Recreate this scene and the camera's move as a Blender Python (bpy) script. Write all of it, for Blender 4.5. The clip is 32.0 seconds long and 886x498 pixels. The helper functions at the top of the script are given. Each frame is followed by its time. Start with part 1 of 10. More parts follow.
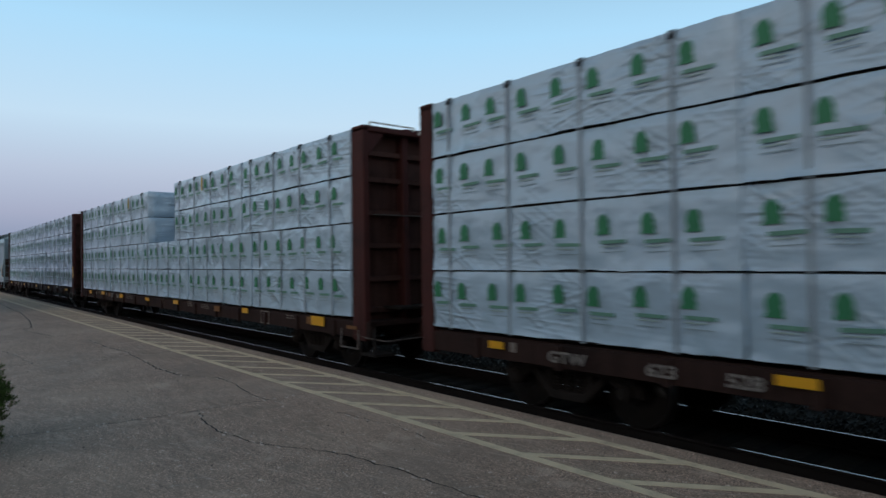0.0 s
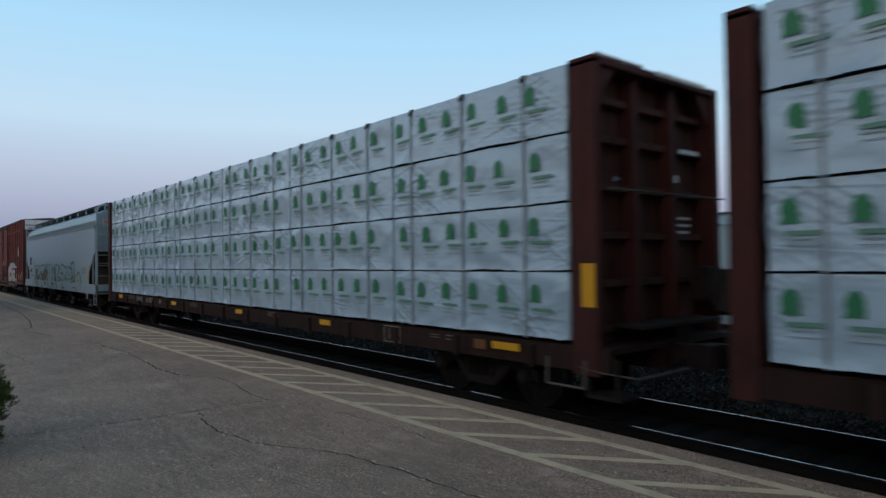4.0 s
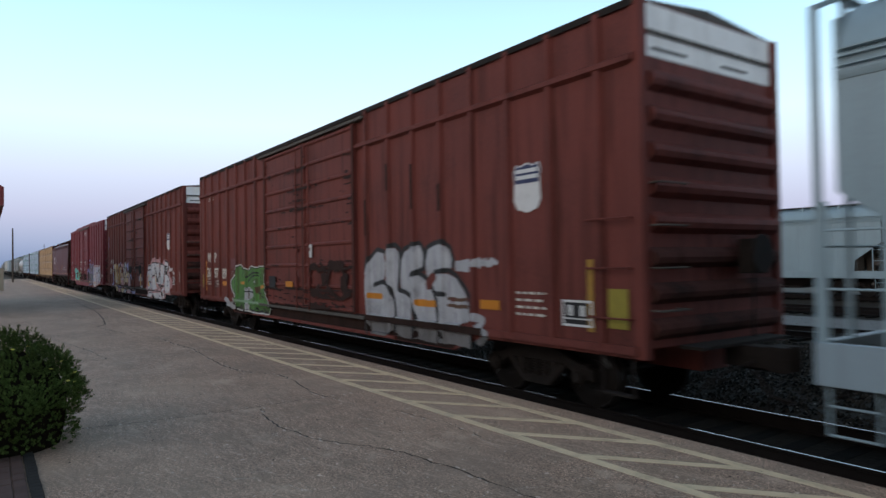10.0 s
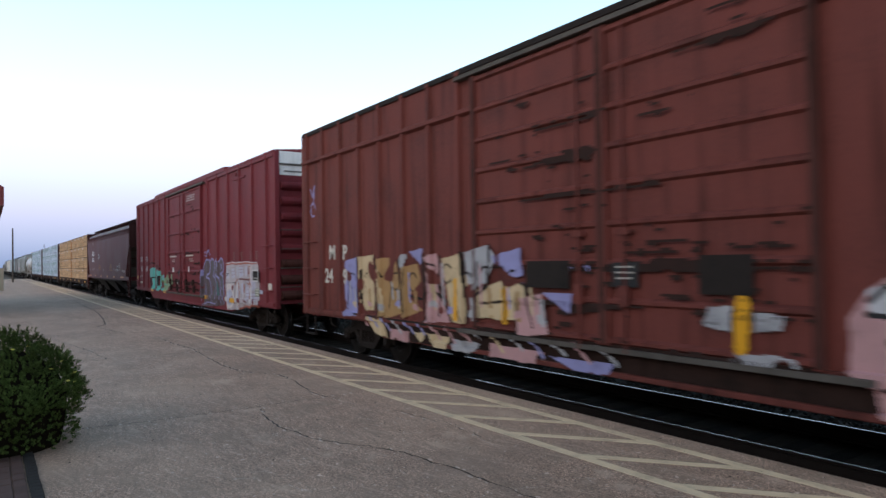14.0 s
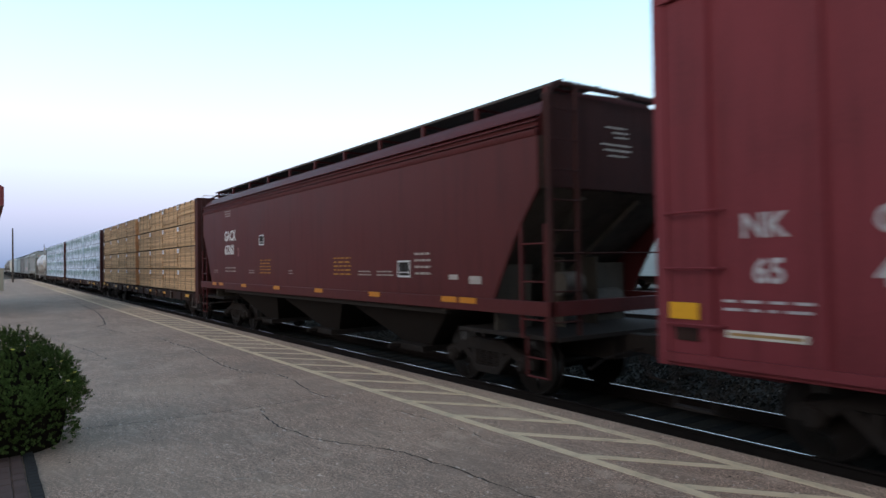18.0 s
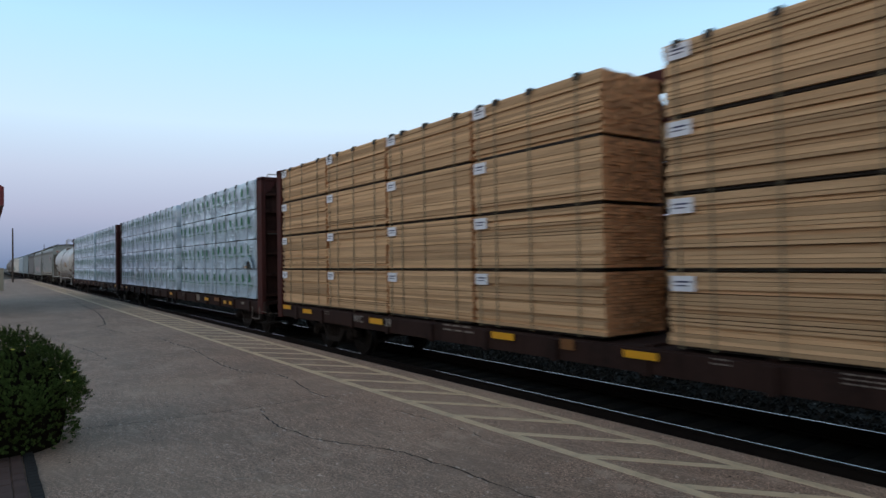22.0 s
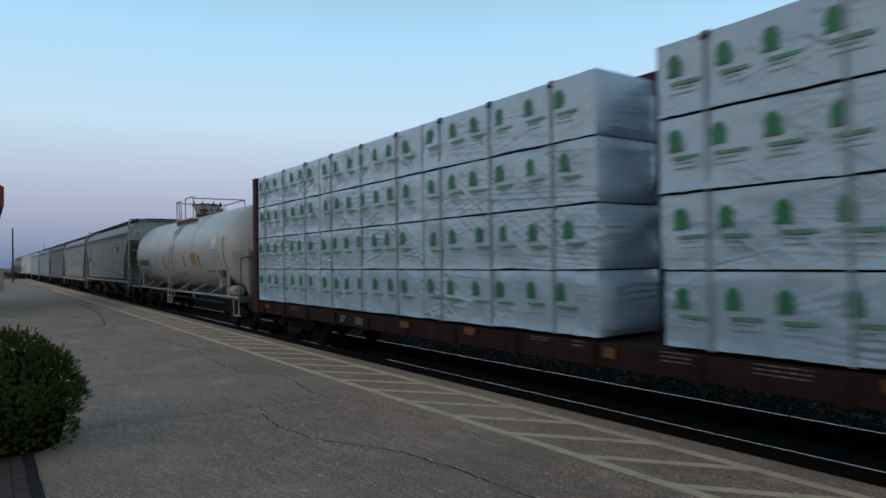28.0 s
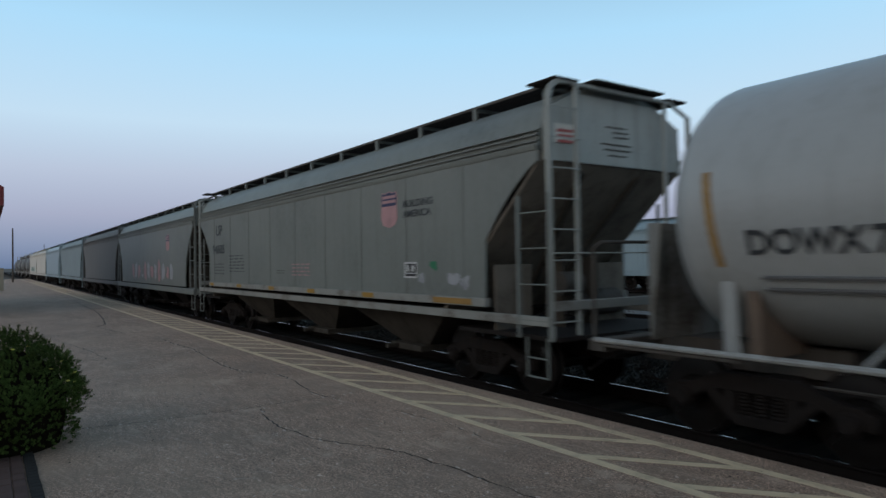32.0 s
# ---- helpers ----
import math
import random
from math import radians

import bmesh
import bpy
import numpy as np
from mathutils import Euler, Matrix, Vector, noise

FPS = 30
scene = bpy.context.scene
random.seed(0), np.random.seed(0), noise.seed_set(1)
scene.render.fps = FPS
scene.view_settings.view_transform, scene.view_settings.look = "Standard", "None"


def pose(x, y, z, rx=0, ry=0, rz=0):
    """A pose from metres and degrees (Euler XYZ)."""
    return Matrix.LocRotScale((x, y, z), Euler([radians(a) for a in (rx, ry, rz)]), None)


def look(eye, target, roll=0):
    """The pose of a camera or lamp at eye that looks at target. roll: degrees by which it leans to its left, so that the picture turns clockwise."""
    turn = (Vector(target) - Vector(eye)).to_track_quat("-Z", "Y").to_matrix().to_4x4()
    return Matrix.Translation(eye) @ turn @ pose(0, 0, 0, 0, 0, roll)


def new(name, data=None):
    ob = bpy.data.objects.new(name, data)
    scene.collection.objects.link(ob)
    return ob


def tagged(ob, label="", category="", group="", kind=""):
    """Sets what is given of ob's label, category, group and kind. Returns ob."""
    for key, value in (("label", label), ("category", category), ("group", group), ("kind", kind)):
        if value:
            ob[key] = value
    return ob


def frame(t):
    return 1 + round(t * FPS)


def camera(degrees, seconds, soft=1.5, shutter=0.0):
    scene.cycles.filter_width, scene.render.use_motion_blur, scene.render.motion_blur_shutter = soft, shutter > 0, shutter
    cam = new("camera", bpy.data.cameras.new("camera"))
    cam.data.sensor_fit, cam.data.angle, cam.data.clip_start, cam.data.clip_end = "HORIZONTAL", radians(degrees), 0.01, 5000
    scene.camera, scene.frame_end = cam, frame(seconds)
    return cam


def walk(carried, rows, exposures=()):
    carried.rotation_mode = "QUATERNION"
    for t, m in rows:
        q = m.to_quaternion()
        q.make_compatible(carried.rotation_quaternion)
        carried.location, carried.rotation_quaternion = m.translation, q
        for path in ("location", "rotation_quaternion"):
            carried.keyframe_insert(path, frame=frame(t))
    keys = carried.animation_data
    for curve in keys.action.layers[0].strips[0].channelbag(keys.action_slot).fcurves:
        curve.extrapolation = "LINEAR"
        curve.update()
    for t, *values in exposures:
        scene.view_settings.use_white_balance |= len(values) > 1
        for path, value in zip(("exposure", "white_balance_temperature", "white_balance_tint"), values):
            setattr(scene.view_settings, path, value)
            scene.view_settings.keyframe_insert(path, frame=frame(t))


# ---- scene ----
# camera: stands on the platform, turns a little to its left once
H_EYE = 2.07
cam = camera(68.1, 32.0, 1.5, 0.4)
YAW0, YAW1 = 50.25, 55.07
PAN = ((0.0, 0.0), (4.5, 0.0), (5.8, 0.0), (6.0, 0.03), (6.5, 0.23), (7.0, 0.43), (7.5, 0.62), (8.0, 0.80), (8.5, 1.0), (9.0, 1.0), (32.0, 1.0))
EXPOSURES = ((0.0, 0.0, 6760, 10), (6.0, 0.0, 6760, 10), (7.0, 0.08, 6900, 11), (8.0, 0.2, 7020, 11), (9.0, 0.27, 6980, 11), (11.0, 0.86, 7000, 15), (12.0, 0.92, 7020, 15), (13.0, 0.92, 7000, 15), (16.0, 0.84, 6860, 14), (19.0, 0.82, 6960, 14), (20.5, 0.74, 6940, 14), (21.2, 0.55, 6850, 13), (22.0, 0.22, 6830, 12), (23.0, 0.10, 6680, 10), (24.0, 0.05, 6370, 8), (26.0, 0.02, 6750, 10), (28.0, 0.0, 6800, 10), (32.0, 0.0, 6800, 10))
walk(cam, [(t, pose(0, 0, H_EYE, 91.05, 0.73 + 0.17 * k, YAW0 + (YAW1 - YAW0) * k)) for t, k in PAN], EXPOSURES)

# world: clear dusk sky, the sun just down behind the camera
world = bpy.data.worlds.new("dusk_sky")
scene.world = world
world.use_nodes = True
wn, wl = world.node_tree.nodes, world.node_tree.links
wn.clear()
w_out, w_bg = wn.new("ShaderNodeOutputWorld"), wn.new("ShaderNodeBackground")
w_tc, w_sep, w_ramp = wn.new("ShaderNodeTexCoord"), wn.new("ShaderNodeSeparateXYZ"), wn.new("ShaderNodeValToRGB")
w_sky, w_mix = wn.new("ShaderNodeTexSky"), wn.new("ShaderNodeMixRGB")
w_sky.sky_type, w_sky.sun_disc = 'NISHITA', False
w_sky.sun_elevation, w_sky.sun_rotation = radians(2.0), radians(150)
w_mul = wn.new("ShaderNodeVectorMath")
w_mul.operation = 'SCALE'
w_mul.inputs['Scale'].default_value = 0.12
SKY = ((0.0, (0.15, 0.23, 0.40)), (0.03, (0.255, 0.34, 0.535)), (0.07, (0.395, 0.455, 0.66)), (0.13, (0.52, 0.625, 0.835)), (0.2, (0.59, 0.82, 1.05)), (0.32, (0.45, 0.80, 1.12)), (0.55, (0.20, 0.36, 0.54)), (1.0, (0.08, 0.14, 0.24)))
el = w_ramp.color_ramp.elements
for k, (p, c) in enumerate(SKY):
    e = el[k] if k < 2 else el.new(p)
    e.position, e.color = p, (*c, 1)
for e, (p, c) in zip(el, SKY):
    e.position, e.color = p, (*c, 1)
wl.new(w_tc.outputs['Generated'], w_sep.inputs[0])
wl.new(w_sep.outputs['Z'], w_ramp.inputs[0])
wl.new(w_sky.outputs[0], w_mul.inputs[0])
w_mix.inputs[0].default_value = 0.12
wl.new(w_ramp.outputs[0], w_mix.inputs[1])
wl.new(w_mul.outputs[0], w_mix.inputs[2])
# afterglow of the set sun, low in the sky behind the camera
w_dot, w_glow, w_low, w_amt, w_add = wn.new("ShaderNodeVectorMath"), wn.new("ShaderNodeMapRange"), wn.new("ShaderNodeMapRange"), wn.new("ShaderNodeMath"), wn.new("ShaderNodeMixRGB")
w_dot.operation, w_amt.operation, w_add.blend_type = 'DOT_PRODUCT', 'MULTIPLY', 'MIX'
w_dot.inputs[1].default_value = (0.37, -0.929, 0.0)
w_glow.inputs[1].default_value, w_glow.inputs[2].default_value = -0.1, 0.9
w_low.inputs[1].default_value, w_low.inputs[2].default_value = 0.75, 0.05
wl.new(w_tc.outputs['Generated'], w_dot.inputs[0])
wl.new(w_dot.outputs['Value'], w_glow.inputs[0])
wl.new(w_sep.outputs['Z'], w_low.inputs[0])
wl.new(w_glow.outputs[0], w_amt.inputs[0])
wl.new(w_low.outputs[0], w_amt.inputs[1])
wl.new(w_amt.outputs[0], w_add.inputs[0])
wl.new(w_mix.outputs[0], w_add.inputs[1])
w_add.inputs[2].default_value = (0.74, 0.685, 0.675, 1)
wl.new(w_add.outputs[0], w_bg.inputs[0])
w_bg.inputs[1].default_value = 1.0
wl.new(w_bg.outputs[0], w_out.inputs[0])
glow = new("sun", bpy.data.lights.new("sun", 'SUN'))
glow.data.energy, glow.data.angle, glow.data.color = 0.40, radians(40), (1.0, 0.90, 0.82)
glow.matrix_basis = look((0, 0, 0), (-0.28, 1.0, -0.42))


# ---- materials ----
def material(name, colour, rough=0.7, metal=0.0, var=0.25, scale=3.0, bump=0.15, fine=40.0, second=None, streak=0.0, spec=0.4, stretch=(1, 1, 1), dist=0.01, island=0.0, each=0.0, coat=0.0):
    m = bpy.data.materials.new(name)
    m.use_nodes = True
    n, l = m.node_tree.nodes, m.node_tree.links
    b = n["Principled BSDF"]
    b.inputs["Roughness"].default_value, b.inputs["Metallic"].default_value = rough, metal
    b.inputs["Specular IOR Level"].default_value = spec
    b.inputs["Coat Weight"].default_value, b.inputs["Coat Roughness"].default_value, b.inputs["Coat IOR"].default_value = coat, 0.3, 1.6
    tc, mp = n.new("ShaderNodeTexCoord"), n.new("ShaderNodeMapping")
    mp.inputs["Scale"].default_value = stretch
    info = n.new("ShaderNodeObjectInfo")
    off = n.new("ShaderNodeVectorMath")
    off.operation = 'ADD'
    sc = n.new("ShaderNodeVectorMath")
    sc.operation = 'SCALE'
    sc.inputs[0].default_value = (17.0, 31.0, 23.0)
    l.new(info.outputs["Random"], sc.inputs["Scale"])
    l.new(tc.outputs["Object"], mp.inputs[0])
    l.new(mp.outputs[0], off.inputs[0])
    l.new(sc.outputs[0], off.inputs[1])
    big, small = n.new("ShaderNodeTexNoise"), n.new("ShaderNodeTexNoise")
    big.inputs["Scale"].default_value, small.inputs["Scale"].default_value = scale, fine
    big.inputs["Detail"].default_value, small.inputs["Detail"].default_value = 6, 4
    l.new(off.outputs[0], big.inputs[0])
    l.new(off.outputs[0], small.inputs[0])
    add = n.new("ShaderNodeMath")
    add.operation = 'MULTIPLY_ADD'
    add.inputs[1].default_value = 0.4
    l.new(small.outputs[0], add.inputs[0])
    l.new(big.outputs[0], add.inputs[2])
    ramp = n.new("ShaderNodeValToRGB")
    c2 = second or tuple(c * (1 - var) for c in colour)
    c3 = tuple(min(1, c * (1 + var * 0.5)) for c in colour)
    ramp.color_ramp.elements[0].position, ramp.color_ramp.elements[0].color = 0.42, (*c2, 1)
    ramp.color_ramp.elements[1].position, ramp.color_ramp.elements[1].color = 0.95, (*c3, 1)
    e = ramp.color_ramp.elements.new(0.66)
    e.color = (*colour, 1)
    l.new(add.outputs[0], ramp.inputs[0])
    col = ramp.outputs[0]
    if streak:
        mp2, nz = n.new("ShaderNodeMapping"), n.new("ShaderNodeTexNoise")
        mp2.inputs["Scale"].default_value = (7, 7, 0.5)
        nz.inputs["Scale"].default_value, nz.inputs["Detail"].default_value = 1.0, 5
        l.new(off.outputs[0], mp2.inputs[0])
        l.new(mp2.outputs[0], nz.inputs[0])
        r2, mx = n.new("ShaderNodeValToRGB"), n.new("ShaderNodeMixRGB")
        r2.color_ramp.elements[0].position, r2.color_ramp.elements[1].position = 0.5, 0.75
        mx.blend_type = 'MULTIPLY'
        mx.inputs[2].default_value = (1 - streak, 1 - streak * 1.1, 1 - streak * 1.2, 1)
        l.new(nz.outputs[0], r2.inputs[0])
        l.new(r2.outputs[0], mx.inputs[0])
        l.new(col, mx.inputs[1])
        col = mx.outputs[0]
    if island:
        geo, mx = n.new("ShaderNodeNewGeometry"), n.new("ShaderNodeHueSaturation")
        ma = n.new("ShaderNodeMapRange")
        ma.inputs[3].default_value, ma.inputs[4].default_value = 1 - island, 1 + island
        l.new(geo.outputs["Random Per Island"], ma.inputs[0])
        l.new(ma.outputs[0], mx.inputs["Value"])
        l.new(col, mx.inputs["Color"])
        col = mx.outputs[0]
    if each:
        ma, mx = n.new("ShaderNodeMapRange"), n.new("ShaderNodeHueSaturation")
        ma.inputs[3].default_value, ma.inputs[4].default_value = 1 - each, 1 + each
        l.new(info.outputs["Random"], ma.inputs[0])
        l.new(ma.outputs[0], mx.inputs["Value"])
        l.new(col, mx.inputs["Color"])
        col = mx.outputs[0]
    l.new(col, b.inputs["Base Color"])
    if bump:
        bp = n.new("ShaderNodeBump")
        bp.inputs["Strength"].default_value, bp.inputs["Distance"].default_value = bump, dist
        l.new(add.outputs[0], bp.inputs["Height"])
        l.new(bp.outputs[0], b.inputs["Normal"])
    rr = n.new("ShaderNodeMapRange")
    rr.inputs[3].default_value, rr.inputs[4].default_value = max(0.03, rough - 0.12), min(1, rough + 0.12)
    l.new(big.outputs[0], rr.inputs[0])
    l.new(rr.outputs[0], b.inputs["Roughness"])
    return m


def concrete(name):
    """Worn exposed-aggregate concrete: stains, fine grain and pale stone specks."""
    m = material(name, (0.425, 0.27, 0.192), 0.78, 0, 0.22, 0.45, 0.9, 60, dist=0.012, spec=0.5)
    n, l = m.node_tree.nodes, m.node_tree.links
    b = n["Principled BSDF"]
    src = b.inputs["Base Color"].links[0].from_socket
    tc = n.new("ShaderNodeTexCoord")
    for scale, lo, hi, col, fac in ((58.0, 0.49, 0.55, (0.74, 0.52, 0.385), 0.8), (40.0, 0.51, 0.56, (0.10, 0.07, 0.052), 0.75), (95.0, 0.52, 0.57, (0.10, 0.07, 0.052), 0.55), (6.0, 0.54, 0.64, (0.22, 0.155, 0.115), 0.45), (11.0, 0.65, 0.67, (0.75, 0.60, 0.48), 0.9), (23.0, 0.50, 0.60, (0.20, 0.14, 0.10), 0.5), (2.2, 0.50, 0.66, (0.25, 0.18, 0.13), 0.55), (0.9, 0.53, 0.66, (0.26, 0.185, 0.14), 0.55), (1.5, 0.60, 0.68, (0.60, 0.44, 0.33), 0.5), (0.33, 0.48, 0.66, (0.52, 0.37, 0.27), 0.5)):
        nz, mr, mx = n.new("ShaderNodeTexNoise"), n.new("ShaderNodeMapRange"), n.new("ShaderNodeMixRGB")
        nz.inputs["Scale"].default_value, nz.inputs["Detail"].default_value, nz.inputs["Roughness"].default_value = scale, 5, 0.65
        mr.inputs[1].default_value, mr.inputs[2].default_value, mr.inputs[4].default_value = lo, hi, fac
        l.new(tc.outputs["Object"], nz.inputs[0])
        l.new(nz.outputs[0], mr.inputs[0])
        l.new(mr.outputs[0], mx.inputs[0])
        l.new(src, mx.inputs[1])
        mx.inputs[2].default_value = (*col, 1)
        src = mx.outputs[0]
    # drag marks: pale and dark streaks along the platform
    for turn, scl, lo, hi, col, fac in ((14, (1.6, 22.0, 1.0), 0.56, 0.66, (0.62, 0.45, 0.34), 0.3), (-9, (1.1, 16.0, 1.0), 0.56, 0.68, (0.17, 0.12, 0.09), 0.3)):
        mp, nz, mr, mx = n.new("ShaderNodeMapping"), n.new("ShaderNodeTexNoise"), n.new("ShaderNodeMapRange"), n.new("ShaderNodeMixRGB")
        mp.vector_type = 'TEXTURE'
        mp.inputs["Rotation"].default_value, mp.inputs["Scale"].default_value = (0, 0, radians(turn)), tuple(1 / q for q in scl)
        nz.inputs["Scale"].default_value, nz.inputs["Detail"].default_value = 1.0, 6
        mr.inputs[1].default_value, mr.inputs[2].default_value, mr.inputs[4].default_value = lo, hi, fac
        l.new(tc.outputs["Object"], mp.inputs[0])
        l.new(mp.outputs[0], nz.inputs[0])
        l.new(nz.outputs[0], mr.inputs[0])
        l.new(mr.outputs[0], mx.inputs[0])
        l.new(src, mx.inputs[1])
        mx.inputs[2].default_value = (*col, 1)
        src = mx.outputs[0]
    tone = n.new("ShaderNodeMixRGB")
    tone.blend_type, tone.inputs[0].default_value, tone.inputs[2].default_value = 'MULTIPLY', 1.0, (1.135, 1.07, 1.015, 1)
    l.new(src, tone.inputs[1])
    l.new(tone.outputs[0], b.inputs["Base Color"])
    return m


def film_wrap(name):
    """Loose woven plastic film: sharp diagonal creases over soft billows."""
    m = material(name, (0.368, 0.50, 0.60), 0.28, 0, 0.10, 1.2, 0.0, 9, spec=0.75, coat=0.7)
    n, l = m.node_tree.nodes, m.node_tree.links
    b = n["Principled BSDF"]
    tc, info = n.new("ShaderNodeTexCoord"), n.new("ShaderNodeObjectInfo")
    sc, off = n.new("ShaderNodeVectorMath"), n.new("ShaderNodeVectorMath")
    sc.operation, off.operation = 'SCALE', 'ADD'
    sc.inputs[0].default_value = (37.0, 11.0, 29.0)
    l.new(info.outputs["Random"], sc.inputs["Scale"])
    l.new(tc.outputs["Object"], off.inputs[0])
    l.new(sc.outputs[0], off.inputs[1])
    total, mask = None, n.new("ShaderNodeTexNoise")
    mask.inputs["Scale"].default_value, mask.inputs["Detail"].default_value = 0.9, 1
    l.new(off.outputs[0], mask.inputs[0])
    where = n.new("ShaderNodeMapRange")
    where.inputs[1].default_value, where.inputs[2].default_value = 0.48, 0.66
    where.inputs[3].default_value, where.inputs[4].default_value = 0.06, 1.0
    l.new(mask.outputs[0], where.inputs[0])
    for turn, scl, amp, dis in ((33, (0.42, 1, 12.0), 0.36, 0.15), (-14, (0.4, 1, 11.0), 0.24, 0.2), (4, (0.35, 1, 13.0), 0.26, 0.15), (0, (1.1, 1, 2.2), 0.34, 0.3)):
        mp, nz, ml, mm = n.new("ShaderNodeMapping"), n.new("ShaderNodeTexNoise"), n.new("ShaderNodeMath"), n.new("ShaderNodeMath")
        mp.vector_type = 'TEXTURE'
        mp.inputs["Rotation"].default_value = (0, radians(turn), 0)
        mp.inputs["Scale"].default_value = (1 / scl[0], 1, 1 / scl[2])
        nz.inputs["Scale"].default_value, nz.inputs["Detail"].default_value, nz.inputs["Distortion"].default_value = 1.0, 2, dis
        ml.operation, mm.operation = 'MULTIPLY_ADD', 'MULTIPLY'
        mm.inputs[1].default_value = 1.0
        l.new(off.outputs[0], mp.inputs[0])
        l.new(mp.outputs[0], nz.inputs[0])
        l.new(nz.outputs[0], mm.inputs[0])
        if turn:
            nz.noise_type = 'RIDGED_MULTIFRACTAL'
            l.new(where.outputs[0], mm.inputs[1])
        ml.inputs[1].default_value = amp
        l.new(mm.outputs[0], ml.inputs[0])
        if total is not None:
            l.new(total, ml.inputs[2])
        else:
            ml.inputs[2].default_value = 0.0
        total = ml.outputs[0]
    bp = n.new("ShaderNodeBump")
    bp.inputs["Strength"].default_value, bp.inputs["Distance"].default_value = 1.0, 0.16
    l.new(total, bp.inputs["Height"])
    l.new(bp.outputs[0], b.inputs["Normal"])
    return m


CONCRETE = concrete("platform_concrete")
LINE = material("worn_yellow_paint", (0.76, 0.58, 0.37), 0.85, 0, 0.3, 5, 0.3, 60, second=(0.52, 0.39, 0.26))
CHIP = material("pale_chipped_concrete", (0.62, 0.48, 0.38), 0.95, 0, 0.3, 9, 0.5)
CRACK = material("crack_dirt", (0.035, 0.03, 0.026), 0.95, 0, 0.4, 3)
STONE = material("ballast", (0.026, 0.021, 0.016), 0.9, 0, 0.55, 14, 1.0, 45, island=0.85, dist=0.03, spec=0.12)
PALE_STONE = material("pale_ballast", (0.15, 0.14, 0.13), 0.9, 0, 0.5, 8, 0.8, 30, island=0.5, dist=0.03, spec=0.2)
DIRT = material("dirt", (0.10, 0.085, 0.065), 0.95, 0, 0.4, 0.6, 0.5, 20, dist=0.03)
GRASSY = material("field", (0.06, 0.075, 0.03), 0.95, 0, 0.5, 0.3, 0.5, 20, dist=0.05)
RAILTOP = material("polished_rail", (0.26, 0.26, 0.27), 0.16, 1.0, 0.3, 1.2, 0.0, second=(0.12, 0.115, 0.115))
RAILSIDE = material("rusty_rail", (0.012, 0.009, 0.008), 0.9, 0.0, 0.4, 5, 0.3, spec=0.15)
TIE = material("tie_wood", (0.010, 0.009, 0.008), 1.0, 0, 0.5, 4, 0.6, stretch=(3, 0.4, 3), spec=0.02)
STEEL = material("dark_truck_steel", (0.020, 0.0155, 0.0135), 0.85, 0.0, 0.5, 6, 0.3, spec=0.2)
WHEEL = material("wheel_steel", (0.022, 0.018, 0.016), 0.6, 0.6, 0.4, 6, 0.2)
TREAD = material("wheel_tread", (0.16, 0.155, 0.15), 0.35, 1.0, 0.2, 6, 0.05)
BEAM_RED = material("centerbeam_brown", (0.062, 0.019, 0.016), 0.75, 0, 0.42, 2.0, 0.25, 30, streak=0.35, spec=0.2)
BOX_RED = material("boxcar_brown", (0.142, 0.0365, 0.0285), 0.7, 0, 0.42, 0.9, 0.12, 25, streak=0.52, spec=0.25)
BOX_RED2 = material("boxcar_red", (0.172, 0.030, 0.037), 0.6, 0, 0.25, 0.8, 0.08, 25, streak=0.22, spec=0.2)
HOP_WHITE = material("hopper_pale_grey", (0.25, 0.34, 0.375), 0.5, 0, 0.14, 0.5, 0.04, 25, streak=0.09, coat=0.35)
HOP_BROWN = material("hopper_brown", (0.086, 0.0185, 0.0185), 0.5, 0, 0.25, 0.5, 0.05, 25, streak=0.22, spec=0.15)
HOP_GREY = material("hopper_grey", (0.180, 0.194, 0.177), 0.65, 0, 0.3, 0.6, 0.06, 12, streak=0.12, coat=0.2)
HOP_DARK = material("hopper_dark_grey", (0.125, 0.126, 0.124), 0.7, 0, 0.2, 0.8, 0.1, 25, streak=0.3)
HOP_BLUE = material("hopper_blue_grey", (0.21, 0.27, 0.29), 0.7, 0, 0.2, 0.8, 0.1, 25, streak=0.3)
CAP = material("white_end_paint", (0.80, 0.79, 0.76), 0.6, 0, 0.12, 3, 0.05, streak=0.15)
TANK = material("tank_white", (0.40, 0.41, 0.395), 0.4, 0, 0.12, 0.5, 0.03, 12, second=(0.345, 0.34, 0.315), streak=0.10, coat=0.3)
RUST = material("rust", (0.10, 0.055, 0.035), 0.9, 0, 0.5, 5, 0.4)
GRIME = material("grimy_steel", (0.085, 0.075, 0.065), 0.85, 0, 0.45, 2, 0.3, streak=0.3)
YELLOW = material("reflective_yellow", (0.70, 0.34, 0.015), 0.4, 0, 0.1, 8, 0.02)
WHITE = material("white_paint", (0.62, 0.62, 0.61), 0.6, 0, 0.15, 4, 0.05)
CREAM = material("off_white_paint", (0.58, 0.56, 0.50), 0.65, 0, 0.2, 4, 0.05, streak=0.25)
BLACK = material("black_rubber", (0.012, 0.012, 0.013), 0.6, 0, 0.3, 8, 0.05)
WRAP = film_wrap("white_plastic_wrap")
SILL = material("grimy_brown_sill", (0.030, 0.015, 0.012), 0.85, 0, 0.55, 1.5, 0.25, 25, streak=0.4, spec=0.2)
STRAP = material("grey_strap", (0.26, 0.31, 0.35), 0.5, 0, 0.2, 8, 0.05)
PRINT = material("green_print", (0.028, 0.19, 0.085), 0.5, 0, 0.15, 6, 0.05)
PRINT3 = material("mid_green_print", (0.12, 0.27, 0.20), 0.5, 0, 0.15, 6, 0.05)
